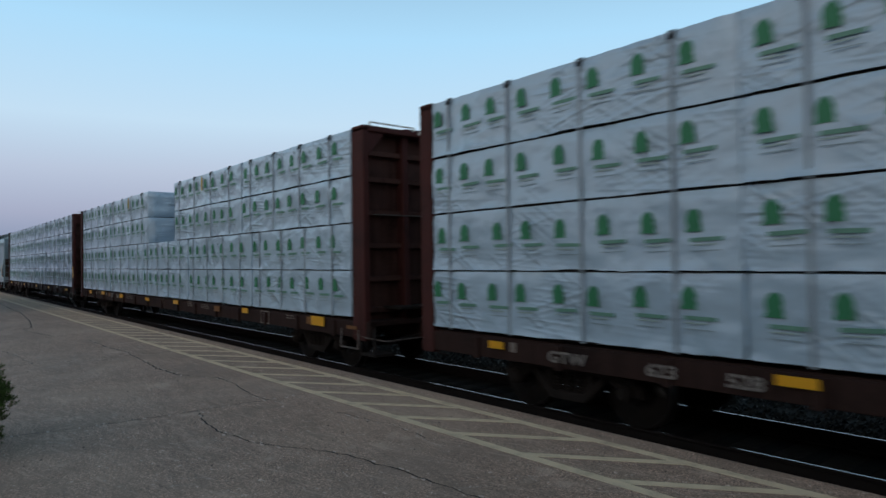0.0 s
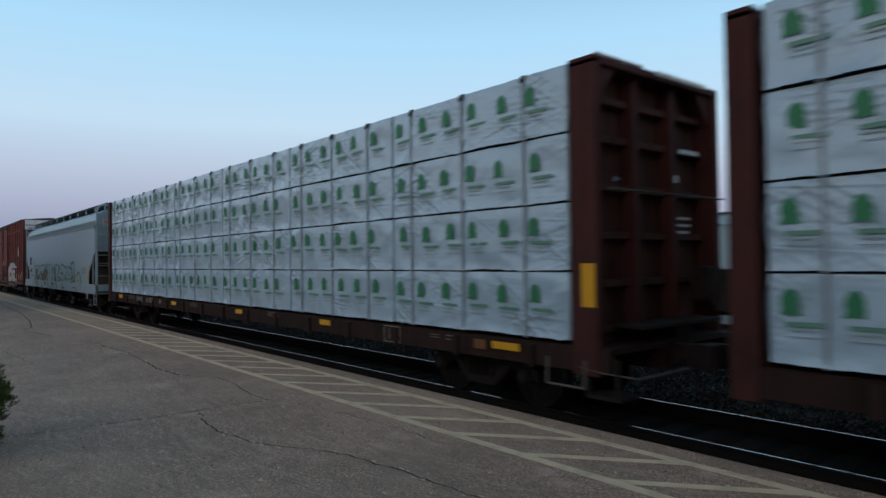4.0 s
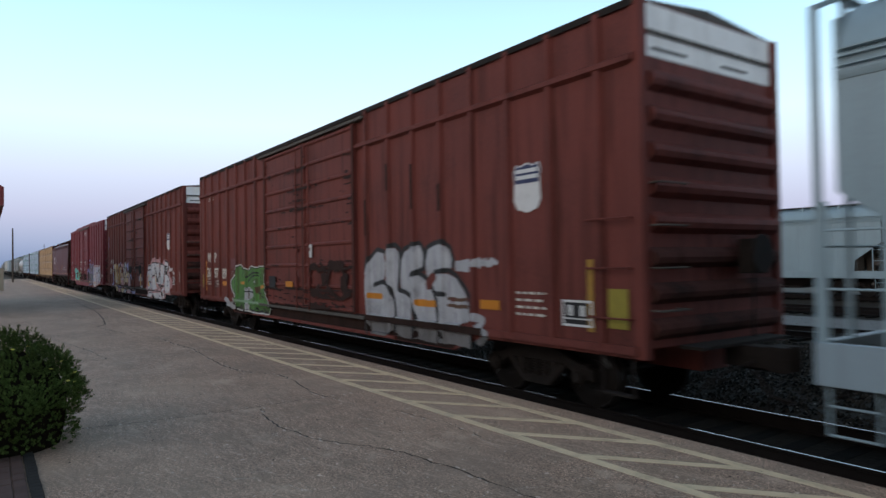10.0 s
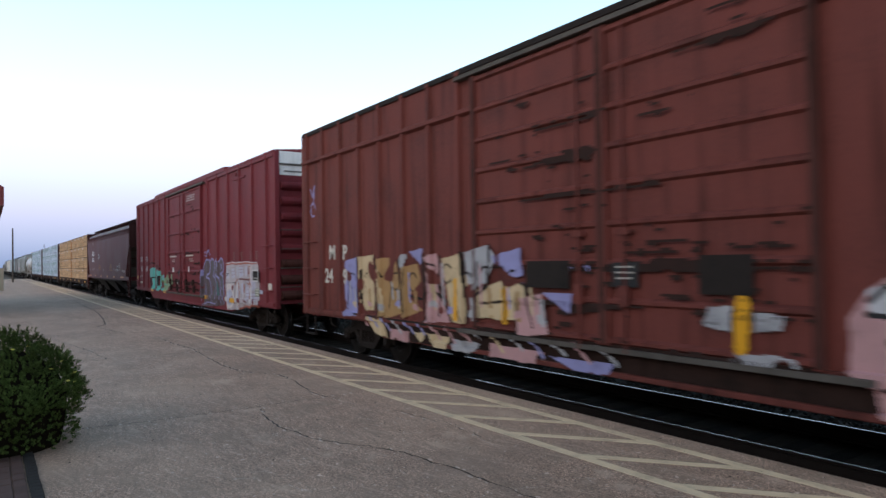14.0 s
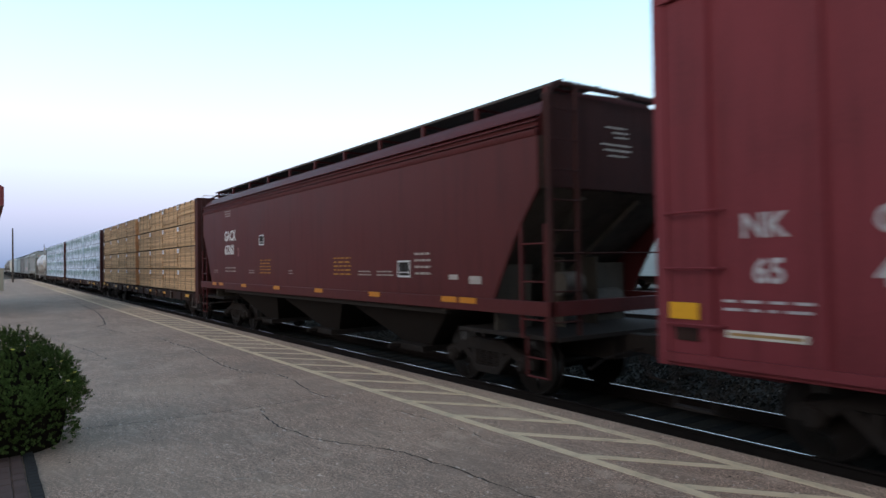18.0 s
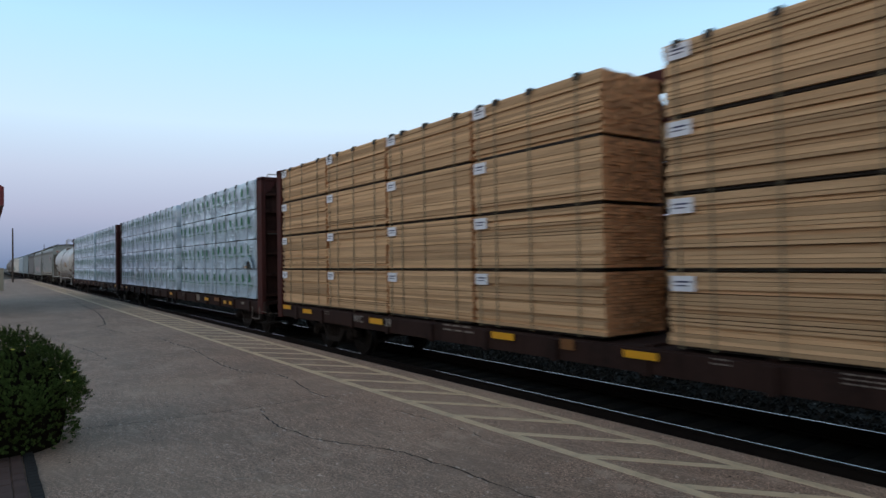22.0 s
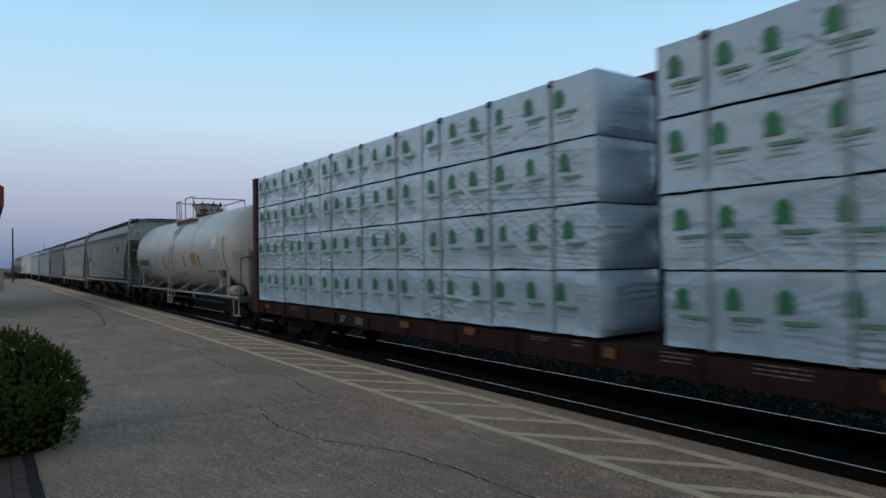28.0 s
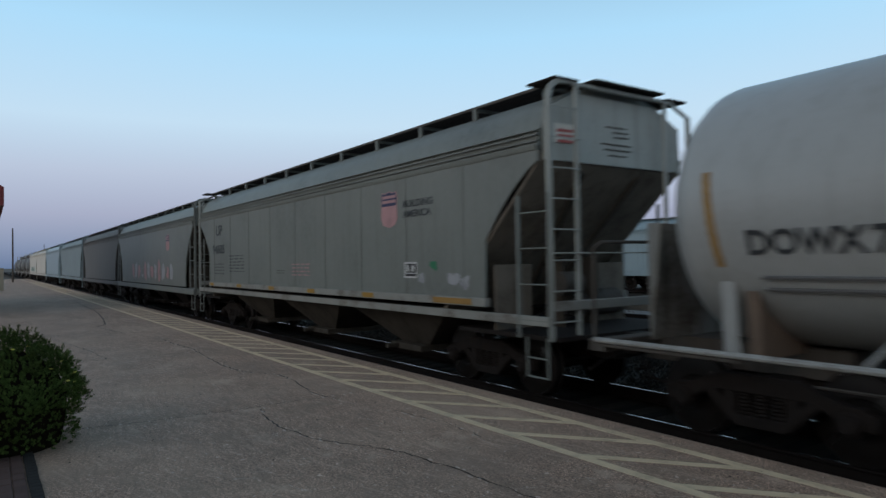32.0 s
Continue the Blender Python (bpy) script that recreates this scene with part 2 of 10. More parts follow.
PRINT2 = material("pale_green_print", (0.30, 0.40, 0.38), 0.5, 0, 0.15, 6, 0.05)
LUMBER = material("sawn_lumber", (0.515, 0.343, 0.197), 0.85, 0, 0.3, 3, 0.2, 30, second=(0.38, 0.232, 0.122), stretch=(0.25, 1, 6), each=0.27, spec=0.2)
LUMBER_END = material("sawn_lumber_ends", (0.52, 0.25, 0.115), 0.85, 0, 0.35, 6, 0.3, island=0.3)
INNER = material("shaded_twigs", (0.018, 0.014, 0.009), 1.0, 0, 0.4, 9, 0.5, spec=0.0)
SCUFF = material("dark_scrape", (0.032, 0.017, 0.014), 0.85, 0, 0.4, 6, 0.1, spec=0.15)
# near-black dunnage: shade of the gaps between tiers is in its colour
DUNNAGE = material("gap_shade_dunnage", (0.018, 0.015, 0.013), 0.9, 0, 0.4, 6, 0.2)
PAPER = material("label_paper", (0.72, 0.75, 0.8), 0.6, 0, 0.05, 6, 0.02)
NAVY = material("navy_paint", (0.03, 0.04, 0.10), 0.6, 0, 0.1, 6, 0.02)
G_GREEN = material("spray_green", (0.035, 0.20, 0.10), 0.6, 0, 0.25, 4, 0.02)
G_OLIVE = material("spray_olive", (0.085, 0.058, 0.026), 0.6, 0, 0.2, 4, 0.02)
G_LIME = material("spray_lime", (0.072, 0.185, 0.045), 0.6, 0, 0.45, 2, 0.02, streak=0.3)
G_SILVER = material("spray_silver", (0.36, 0.365, 0.385), 0.5, 0.1, 0.4, 4, 0.02)
G_PINK = material("spray_pink", (0.46, 0.26, 0.265), 0.6, 0, 0.25, 4, 0.02)
G_TEAL = material("spray_teal", (0.10, 0.42, 0.38), 0.6, 0, 0.25, 4, 0.02)
G_LILAC = material("spray_lilac", (0.26, 0.26, 0.48), 0.6, 0, 0.25, 4, 0.02)
G_WHITE = material("spray_white", (0.52, 0.53, 0.56), 0.55, 0, 0.35, 3, 0.02, streak=0.15)
G_STREAK = material("spray_grey_streak", (0.33, 0.32, 0.36), 0.6, 0, 0.3, 5, 0.02)
G_WHITE2 = material("spray_bright_white", (0.56, 0.53, 0.53), 0.55, 0, 0.15, 4, 0.02)
G_WASH = material("spray_dull_white", (0.40, 0.375, 0.40), 0.55, 0, 0.35, 3, 0.02, streak=0.2)
G_PALELILAC = material("spray_pale_lilac", (0.42, 0.43, 0.53), 0.55, 0, 0.25, 3, 0.02, streak=0.15)
G_ROSE = material("spray_dull_rose", (0.28, 0.17, 0.18), 0.6, 0, 0.3, 5, 0.02)
G_DARKRED = material("spray_dark_red", (0.13, 0.03, 0.03), 0.6, 0, 0.3, 5, 0.02)
G_PALEBLUE = material("spray_pale_blue", (0.36, 0.44, 0.48), 0.55, 0, 0.3, 4, 0.02)
G_DIM = material("dim_silver_paint", (0.15, 0.145, 0.145), 0.7, 0, 0.4, 4, 0.05, streak=0.3)
G_PALESILVER = material("spray_pale_silver", (0.42, 0.43, 0.45), 0.5, 0.1, 0.3, 4, 0.02, streak=0.2)
G_DGREEN = material("spray_dark_green", (0.04, 0.10, 0.05), 0.6, 0, 0.3, 4, 0.02)
G_BROWN = material("spray_brown", (0.13, 0.095, 0.055), 0.6, 0, 0.3, 4, 0.02)
G_TAN = material("spray_tan", (0.34, 0.20, 0.08), 0.6, 0, 0.3, 4, 0.02)
G_GREY = material("spray_grey", (0.10, 0.075, 0.085), 0.6, 0, 0.35, 4, 0.02)
G_TEALDARK = material("spray_dark_teal", (0.06, 0.13, 0.14), 0.6, 0, 0.35, 4, 0.02)
ORANGE = material("reflective_orange", (0.52, 0.19, 0.015), 0.4, 0, 0.1, 8, 0.02)
# oil stain and the train's shade, both put into this near-black colour
OILY_SHADE = material("oily_shaded_ballast", (0.017, 0.0145, 0.012), 1.0, 0, 0.5, 14, 1.0, 45, island=0.5, dist=0.03, spec=0.02)
G_TAN_GREY = material("spray_grey_tan", (0.24, 0.20, 0.17), 0.6, 0, 0.3, 4)
G_MOSS = material("spray_moss_green", (0.065, 0.115, 0.035), 0.6, 0, 0.3, 4)
G_PALEGREEN = material("spray_pale_green", (0.20, 0.30, 0.20), 0.6, 0, 0.25, 4)
G_CREAM = material("spray_cream", (0.52, 0.40, 0.24), 0.6, 0, 0.3, 4, 0.02)
LEAF = material("bush_leaf", (0.078, 0.115, 0.030), 0.9, 0, 0.5, 2.5, 0.0, second=(0.042, 0.050, 0.016), island=0.5, spec=0.05)
TWIG = material("twig", (0.09, 0.06, 0.04), 0.9, 0, 0.3, 6, 0.2)
FLOWER = material("small_yellow_flower", (0.55, 0.50, 0.05), 0.6, 0, 0.1, 6, 0.0)
BRICK = material("paver_brick", (0.13, 0.075, 0.06), 0.9, 0, 0.35, 4, 0.4)
ROOFRED = material("red_roof", (0.20, 0.03, 0.03), 0.6, 0, 0.2, 3, 0.1)
POLE = material("pole_wood", (0.07, 0.055, 0.045), 0.9, 0, 0.3, 3, 0.3, stretch=(4, 4, 0.3))


# ---- mesh tools ----
class Shape:
    """Collects faces for one mesh; y is across the track, z up."""

    def __init__(self):
        self.v, self.f, self.m = [], [], []

    def add(self, verts, faces, mat=0):
        o = len(self.v)
        self.v += verts
        self.f += [tuple(i + o for i in q) for q in faces]
        self.m += [mat] * len(faces)
        return self

    def box(self, x0, x1, y0, y1, z0, z1, mat=0):
        p = [(x, y, z) for x in (x0, x1) for y in (y0, y1) for z in (z0, z1)]
        return self.add(p, [(0, 1, 3, 2), (4, 6, 7, 5), (0, 4, 5, 1), (2, 3, 7, 6), (0, 2, 6, 4), (1, 5, 7, 3)], mat)

    def prism(self, pts, a, b, axis='x', mat=0):
        """A polygon swept along an axis; pts in the other two coordinates, in order."""
        n = len(pts)
        put = {'x': lambda s, p: (s, p[0], p[1]), 'y': lambda s, p: (p[0], s, p[1]), 'z': lambda s, p: (p[0], p[1], s)}[axis]
        v = [put(a, p) for p in pts] + [put(b, p) for p in pts]
        return self.add(v, [tuple(range(n))[::-1], tuple(range(n, 2 * n))] + [(i, (i + 1) % n, n + (i + 1) % n, n + i) for i in range(n)], mat)

    def rod(self, p, q, r, n=8, r2=None, mat=0):
        p, q = Vector(p), Vector(q)
        d = (q - p).normalized()
        a = d.orthogonal().normalized()
        b = d.cross(a)
        r2 = r if r2 is None else r2
        v = [tuple(c + (a * math.cos(k * math.tau / n) + b * math.sin(k * math.tau / n)) * s) for c, s in ((p, r), (q, r2)) for k in range(n)]
        return self.add(v, [tuple(range(n))[::-1], tuple(range(n, 2 * n))] + [(i, (i + 1) % n, n + (i + 1) % n, n + i) for i in range(n)], mat)

    def pipe(self, pts, r, n=6, mat=0):
        for p, q in zip(pts, pts[1:]):
            self.rod(p, q, r, n, mat=mat)
        return self

    def bar(self, p, q, w, h, mat=0):
        """A straight rectangular bar from p to q; w across, h in the upright sense."""
        p, q = Vector(p), Vector(q)
        d = (q - p).normalized()
        s = d.cross(Vector((0, 0, 1)))
        s = Vector((1, 0, 0)) if s.length < 1e-4 else s.normalized()
        u = s.cross(d)
        v = [tuple(c + s * a * w / 2 + u * b * h / 2) for c in (p, q) for a, b in ((-1, -1), (1, -1), (1, 1), (-1, 1))]
        return self.add(v, [(3, 2, 1, 0), (4, 5, 6, 7)] + [(i, (i + 1) % 4, 4 + (i + 1) % 4, 4 + i) for i in range(4)], mat)

    def lathe(self, prof, n=28, axis='y', mat=0):
        """A profile of (along, radius) turned round an axis through the origin."""
        v, f = [], []
        for a, r in prof:
            for k in range(n):
                c, s = math.cos(k * math.tau / n) * r, math.sin(k * math.tau / n) * r
                v.append({'y': (c, a, s), 'x': (a, c, s), 'z': (c, s, a)}[axis])
        for j in range(len(prof) - 1):
            for k in range(n):
                f.append((j * n + k, j * n + (k + 1) % n, (j + 1) * n + (k + 1) % n, (j + 1) * n + k))
        f += [tuple(range(n))[::-1], tuple(range((len(prof) - 1) * n, len(prof) * n))]
        return self.add(v, f, mat)

    def flat(self, pts, y, mat=0, thick=0.003):
        """A thin plate with the outline pts (x, z), its face towards -y at y."""
        return self.prism(pts, y, y + thick, 'y', mat)

    def mesh(self, name, mats, bevel=0.0, smooth=False):
        me = bpy.data.meshes.new(name)
        me.from_pydata(self.v, [], self.f)
        for m in (mats if isinstance(mats, (list, tuple)) else [mats]):
            me.materials.append(m)
        me.polygons.foreach_set("material_index", self.m)
        bm = bmesh.new()
        bm.from_mesh(me)
        bmesh.ops.recalc_face_normals(bm, faces=bm.faces)
        if bevel:
            sharp = [e for e in bm.edges if len(e.link_faces) == 2 and e.calc_face_angle() > 0.6]
            bmesh.ops.bevel(bm, geom=sharp, offset=bevel, segments=1, affect='EDGES', clamp_overlap=True)
        bm.to_mesh(me)
        bm.free()
        if smooth:
            for p in me.polygons:
                p.use_smooth = True
            me.set_sharp_from_angle(angle=radians(35))
        me.update()
        return me


def part(name, data, parent, at=(0, 0, 0), label="", turn=(0, 0, 0)):
    """One mesh object under a thing or a part."""
    ob = new(name, data)
    ob.parent = parent
    ob.matrix_basis = pose(*at, *turn)
    tagged(ob, label)
    if name in ("small_print", "end_print"):
        ob["kind"] = "stuff"
    return ob


def thing(name, label, category, group="", at=(0, 0, 0)):
    ob = new(name)
    ob.empty_display_size = 0.3
    ob.matrix_basis = pose(*at)
    return tagged(ob, label, category, group)


def setting(name, data, label, at=(0, 0, 0)):
    ob = new(name, data)
    ob.matrix_basis = pose(*at)
    return tagged(ob, label, kind="structure")


MESHES = {}


def once(key, make):
    """Alike parts share one mesh."""
    if key not in MESHES:
        MESHES[key] = make()
    return MESHES[key]


def text_mesh(text, size, mat, stretch=1.0):
    """Lettering as a thin mesh that stands in the x-z plane, seen from -y."""
    def make():
        cu = bpy.data.curves.new("lettering", 'FONT')
        cu.body, cu.size, cu.extrude, cu.align_x, cu.resolution_u = text, size, 0.002, 'LEFT', 3
        cu.offset = size * 0.026
        tmp = bpy.data.objects.new("lettering", cu)
        scene.collection.objects.link(tmp)
        me = bpy.data.meshes.new_from_object(tmp.evaluated_get(bpy.context.evaluated_depsgraph_get()))
        bpy.data.objects.remove(tmp)
        me.transform(Matrix.Diagonal((stretch, 1, 1, 1)))
        me.transform(pose(0, 0, 0, 90))
        me.materials.clear()
        me.materials.append(mat)
        return me
    return once(("text", text, size, mat.name, stretch), make)
# ---- ground, platform, tracks ----
TRACK = 7.745
PLAT = 0.20
EDGE = 5.91


def sheet(name, x0, x1, y0, y1, z, mat, nx, ny, bump, label):
    v = [(x0 + (x1 - x0) * i / nx, y0 + (y1 - y0) * j / ny, 0) for j in range(ny + 1) for i in range(nx + 1)]
    v = [(x, y, z + bump * noise.noise((x * 0.35, y * 0.35, 3.0))) for x, y, _ in v]
    me = bpy.data.meshes.new(name)
    me.from_pydata(v, [], [(j * (nx + 1) + i, j * (nx + 1) + i + 1, (j + 1) * (nx + 1) + i + 1, (j + 1) * (nx + 1) + i) for j in range(ny) for i in range(nx)])
    me.materials.append(mat)
    for p in me.polygons:
        p.use_smooth = True
    return setting(name, me, label)


sheet("ground", -2600, 2600, -2600, 2600, -0.75, DIRT, 60, 60, 0.0, "flat dry ground reaching the horizon")
sheet("ballast_bed", -420, 60, EDGE - 0.3, 42, -0.24, STONE, 960, 110, 0.05, "bed of dark crushed ballast under the tracks")
s = Shape()
s.prism([(-9.0, -0.7), (EDGE, -0.7), (EDGE, PLAT - 0.015), (EDGE - 0.015, PLAT), (-9.0, PLAT)], -130, 34)
setting("platform", s.mesh("platform", CONCRETE), "worn grey concrete station platform with cracks")
sheet("verge", -27, -10.5, -9.0, 0.26, PLAT + 0.02, GRASSY, 120, 10, 0.03, "strip of rough grass beside the platform")

# painted edge markings
for y0, y1 in ((5.475, 5.585), (4.555, 4.665)):
    s = Shape()
    s.box(-128, 33, y0, y1, PLAT, PLAT + 0.004)
    setting("platform_edge_line", s.mesh("platform_edge_line", LINE), "worn yellow line painted along the platform")
hatch = once("hatch", lambda: Shape().add([(-0.60, 4.665, PLAT + 0.004), (-0.43, 4.665, PLAT + 0.004), (0.66, 5.475, PLAT + 0.004), (0.49, 5.475, PLAT + 0.004), (-0.60, 4.665, PLAT), (-0.43, 4.665, PLAT), (0.66, 5.475, PLAT), (0.49, 5.475, PLAT)], [(0, 1, 2, 3), (0, 4, 5, 1), (1, 5, 6, 2), (2, 6, 7, 3), (3, 7, 4, 0)]).mesh("hatch_bar", LINE))
for k in range(95):
    ob = setting("hatch_bar", hatch, "diagonal worn yellow hatch bar", (-96.4 + 1.04 * k, 0, 0.0005))

# cracks and joints in the concrete
def crack(pts, w, seed, name="crack"):
    rng = random.Random(seed)
    path = []
    for (xa, ya), (xb, yb) in zip(pts, pts[1:]):
        n = max(2, int(math.hypot(xb - xa, yb - ya) / 0.09))
        for k in range(n):
            u = k / n
            path.append((xa + (xb - xa) * u + rng.gauss(0, 0.016), ya + (yb - ya) * u + rng.gauss(0, 0.016)))
    path.append(pts[-1])
    s = Shape()
    v, f = [], []
    for k, (x, y) in enumerate(path):
        a = path[min(k + 1, len(path) - 1)]
        b = path[max(k - 1, 0)]
        d = Vector((a[0] - b[0], a[1] - b[1])).normalized()
        hw = w * rng.uniform(0.25, 1.0)
        v += [(x - d.y * hw, y + d.x * hw, PLAT + 0.003), (x + d.y * hw, y - d.x * hw, PLAT + 0.003)]
        if k:
            f.append((2 * k - 2, 2 * k - 1, 2 * k + 1, 2 * k))
    s.add(v, f)
    ob = setting(name, s.mesh(name, CRACK), "dark irregular crack in the concrete")
    chip = Shape()
    for x, y in path:
        if rng.random() < 0.55:
            r, sg = rng.uniform(0.012, 0.045), rng.choice((-1, 1))
            c = (x + rng.gauss(0, 0.015), y + sg * (w + r * 0.5))
            pts = [(c[0] + r * rng.uniform(0.5, 1.4) * math.cos(a), c[1] + r * rng.uniform(0.2, 0.6) * math.sin(a)) for a in (0, 1.2, 2.5, 3.6, 5.1)]
            chip.prism(pts, PLAT, PLAT + 0.0045, 'z')
    if chip.v:
        ob = part("chipped_edge", chip.mesh("chipped_edge", CHIP), ob)
        ob["kind"] = "stuff"


for k, x in enumerate((-44.8, -38.8, -32.7, -26.7, -20.7, -14.65, -8.5, -2.4)):
    crack([(x - 0.15, 0.5), (x, 2.0), (x + 0.02, 4.5)], 0.009 + 0.0011 * abs(x + 2.4) ** 0.9 * 0.6, k, "platform_joint")
crack([(-8.34, 2.94), (-7.87, 2.79), (-7.2, 2.76), (-6.6, 2.85), (-6.2, 3.02), (-5.8, 3.26), (-5.29, 3.40), (-4.87, 3.46), (-4.44, 3.48), (-3.86, 3.52), (-2.6, 3.6)], 0.012, 20)
crack([(-41.5, 4.06), (-35.6, 3.84), (-31.6, 3.83), (-26.5, 3.49), (-23.5, 3.15), (-22.8, 2.84)], 0.026, 28)
crack([(-22.8, 2.84), (-21.3, 2.97), (-20.0, 3.18), (-20.0, 3.68)], 0.024, 22)
crack([(-18.5, 3.69), (-16.6, 3.68), (-15.3, 3.78), (-13.75, 3.69), (-12.5, 3.61), (-11.5, 3.64), (-11.16, 3.76)], 0.018, 21)
crack([(-11.16, 3.76), (-10.7, 4.06), (-9.95, 4.03), (-8.82, 3.86), (-8.2, 3.97)], 0.014, 26)
crack([(-20, 1.4), (-16.5, 1.9), (-14.7, 2.0)], 0.012, 23)
crack([(-15.04, 1.79), (-14.55, 2.59), (-14.22, 3.32)], 0.009, 31)
crack([(-7.2, 4.2), (-6.2, 4.35), (-5.5, 4.3)], 0.006, 24)


def rail_mesh(length):
    half = [(0.07, -0.172), (0.07, -0.155), (0.012, -0.14), (0.010, -0.045), (0.036, -0.03), (0.036, -0.013), (0.0335, -0.006), (0.029, -0.002), (0.022, -0.0004), (0.011, 0.0)]
    prof = half + [(-y, z) for y, z in reversed(half)]
    s = Shape()
    s.prism(prof, -length / 2, length / 2)
    s.m[11] = 1
    return s.mesh("rail", [RAILSIDE, RAILTOP, WHEEL])


def track(y, x0, x1, name, label, near):
    root = thing(name, label, "track")
    root["kind"] = "structure"
    root.matrix_basis = pose(0, y, 0)
    me = once(("rail", x1 - x0), lambda: rail_mesh(x1 - x0))
    for dy in (-0.7525, 0.7525):
        part("rail", me, root, ((x0 + x1) / 2, dy, 0))
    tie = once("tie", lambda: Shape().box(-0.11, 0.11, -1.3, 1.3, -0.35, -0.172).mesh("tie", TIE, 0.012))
    rng = random.Random(int(y * 10))
    if near:
        for k in range(110):
            part("tie", tie, root, (-46 + 0.5 * k, rng.uniform(-0.02, 0.02), 0), turn=(0, 0, rng.uniform(-1, 1)))
    rest = Shape()
    x = x0
    while x < x1:
        if not near or x < -46.3:
            rest.box(x - 0.11, x + 0.11, -1.3, 1.3, -0.35, -0.172)
        x += 0.55
    ob = part("far_ties", rest.mesh("far_ties", TIE), root)
    ob["kind"] = "stuff"
    return root


track(TRACK, -420, 60, "track_main", "main line track with polished rail heads on dark ties", True)
track(19.0, -300, 60, "track_second", "empty second track with dark ties", False)
track(27.5, -300, 60, "track_third", "empty siding with bright rail heads", False)
track(36.0, -300, 60, "track_fourth", "siding on which pale hopper cars stand", False)

# loose stones on top of the bed
def stones(name, x0, x1, y0, y1, n, r0, r1, seed, mat=STONE, label="loose dark crushed stones of the track bed"):
    rng = random.Random(seed)
    v, f = [], []
    for _ in range(n):
        x, y, r = rng.uniform(x0, x1), rng.uniform(y0, y1), rng.uniform(r0, r1)
        z = -0.225 + 0.05 * noise.noise((x * 0.35, y * 0.35, 3.0))
        o = len(v)
        for dx, dy, dz in ((1, 0, 0.1), (0.2, 1, 0), (-0.9, 0.5, 0.15), (-0.5, -0.9, -0.05), (0.1, 0.05, 0.9)):
            v.append((x + dx * r * rng.uniform(0.6, 1.1), y + dy * r * rng.uniform(0.6, 1.1), z + dz * r * rng.uniform(0.6, 1.2)))
        f += [(o, o + 1, o + 4), (o + 1, o + 2, o + 4), (o + 2, o + 3, o + 4), (o + 3, o, o + 4)]
    me = bpy.data.meshes.new(name)
    me.from_pydata(v, [], f)
    me.materials.append(mat)
    ob = new(name, me)
    tagged(ob, label, "ballast", kind="stuff")


stones("ballast_stones", -22, 8, 8.62, 17.5, 46000, 0.025, 0.06, 5)
stones("pale_stones", -22, 8, 8.7, 17.0, 2600, 0.015, 0.035, 15, PALE_STONE, "scattered pale chips among the dark stones")
stones("oily_ballast_stones", -24, 8, EDGE + 0.05, 8.62, 16000, 0.025, 0.055, 8, OILY_SHADE, "stones between the rails, coloured dark for oil and the train's shade")
setting("oily_ballast_bed", Shape().box(-130, 30, EDGE + 0.02, 8.6, -0.5, -0.177).mesh("oily_ballast_bed", OILY_SHADE), "ballast between and beside the rails, coloured dark for oil and train shade")
setting("pale_ballast_strip", Shape().box(-300, 60, 20.4, 24.6, -0.5, -0.165).mesh("pale_ballast_strip", PALE_STONE), "strip of pale grey ballast between the sidings")
stones("ballast_stones", -40, 20, 20.4, 24.6, 9000, 0.05, 0.10, 9, PALE_STONE, "loose pale grey stones between the sidings")
rng = random.Random(131)
v, f = [], []
runs = [[(-5.76, 4.40), (-5.56, 4.23)], [(-5.72, 4.44), (-5.63, 4.34), (-5.49, 4.25), (-5.30, 4.23), (-5.11, 4.21)]]
for _ in range(70):
    x, y, a, ln = -2.0 - 9.0 * rng.random() ** 1.3, rng.uniform(1.2, 5.0), rng.gauss(0.15, 0.5), rng.uniform(0.08, 0.35)
    runs.append([(x + ln * u * math.cos(a + 0.3 * u), y + ln * u * math.sin(a + 0.3 * u)) for u in (0, 0.35, 0.7, 1.0)])
for path in runs:
    for (xa, ya), (xb, yb) in zip(path, path[1:]):
        d = Vector((xb - xa, yb - ya)).normalized() * 0.0035
        o = len(v)
        v += [(xa - d.y, ya + d.x, PLAT + 0.0012), (xa + d.y, ya - d.x, PLAT + 0.0012), (xb + d.y * 0.7, yb - d.x * 0.7, PLAT + 0.0012), (xb - d.y * 0.7, yb + d.x * 0.7, PLAT + 0.0012)]
        f.append((o, o + 1, o + 2, o + 3))
me = bpy.data.meshes.new("scratches")
me.from_pydata(v, [], f)
me.materials.append(CHIP)
tagged(new("scratches", me), "thin pale scratches scored into the concrete", "scratches", kind="stuff")
rng = random.Random(77)
for k, (m, lab) in enumerate(((CHIP, "pale grit and tiny chips on the concrete"), (CRACK, "dark grit and leaf bits on the concrete"))):
    v, f = [], []
    for _ in range(2600 if k == 0 else 500):
        x = -1.0 - 16.0 * rng.random() ** 1.4
        y = rng.uniform(0.6, 5.8)
        r, o, a = rng.choice((0.003, 0.004, 0.005, 0.006, 0.009)) * (1 + abs(x) * 0.05), len(v), rng.uniform(0, 6.28)
        for j in range(4):
            b = a + j * 1.57
            v.append((x + r * math.cos(b) * rng.uniform(0.6, 1.5), y + r * math.sin(b) * rng.uniform(0.6, 1.5), PLAT + 0.0005))
        v.append((x, y, PLAT + 0.0006 + r * 0.6))
        f += [(o + j, o + (j + 1) % 4, o + 4) for j in range(4)]
    me = bpy.data.meshes.new("grit")
    me.from_pydata(v, [], f)
    me.materials.append(m)
    tagged(new("grit", me), lab, "grit", kind="stuff")
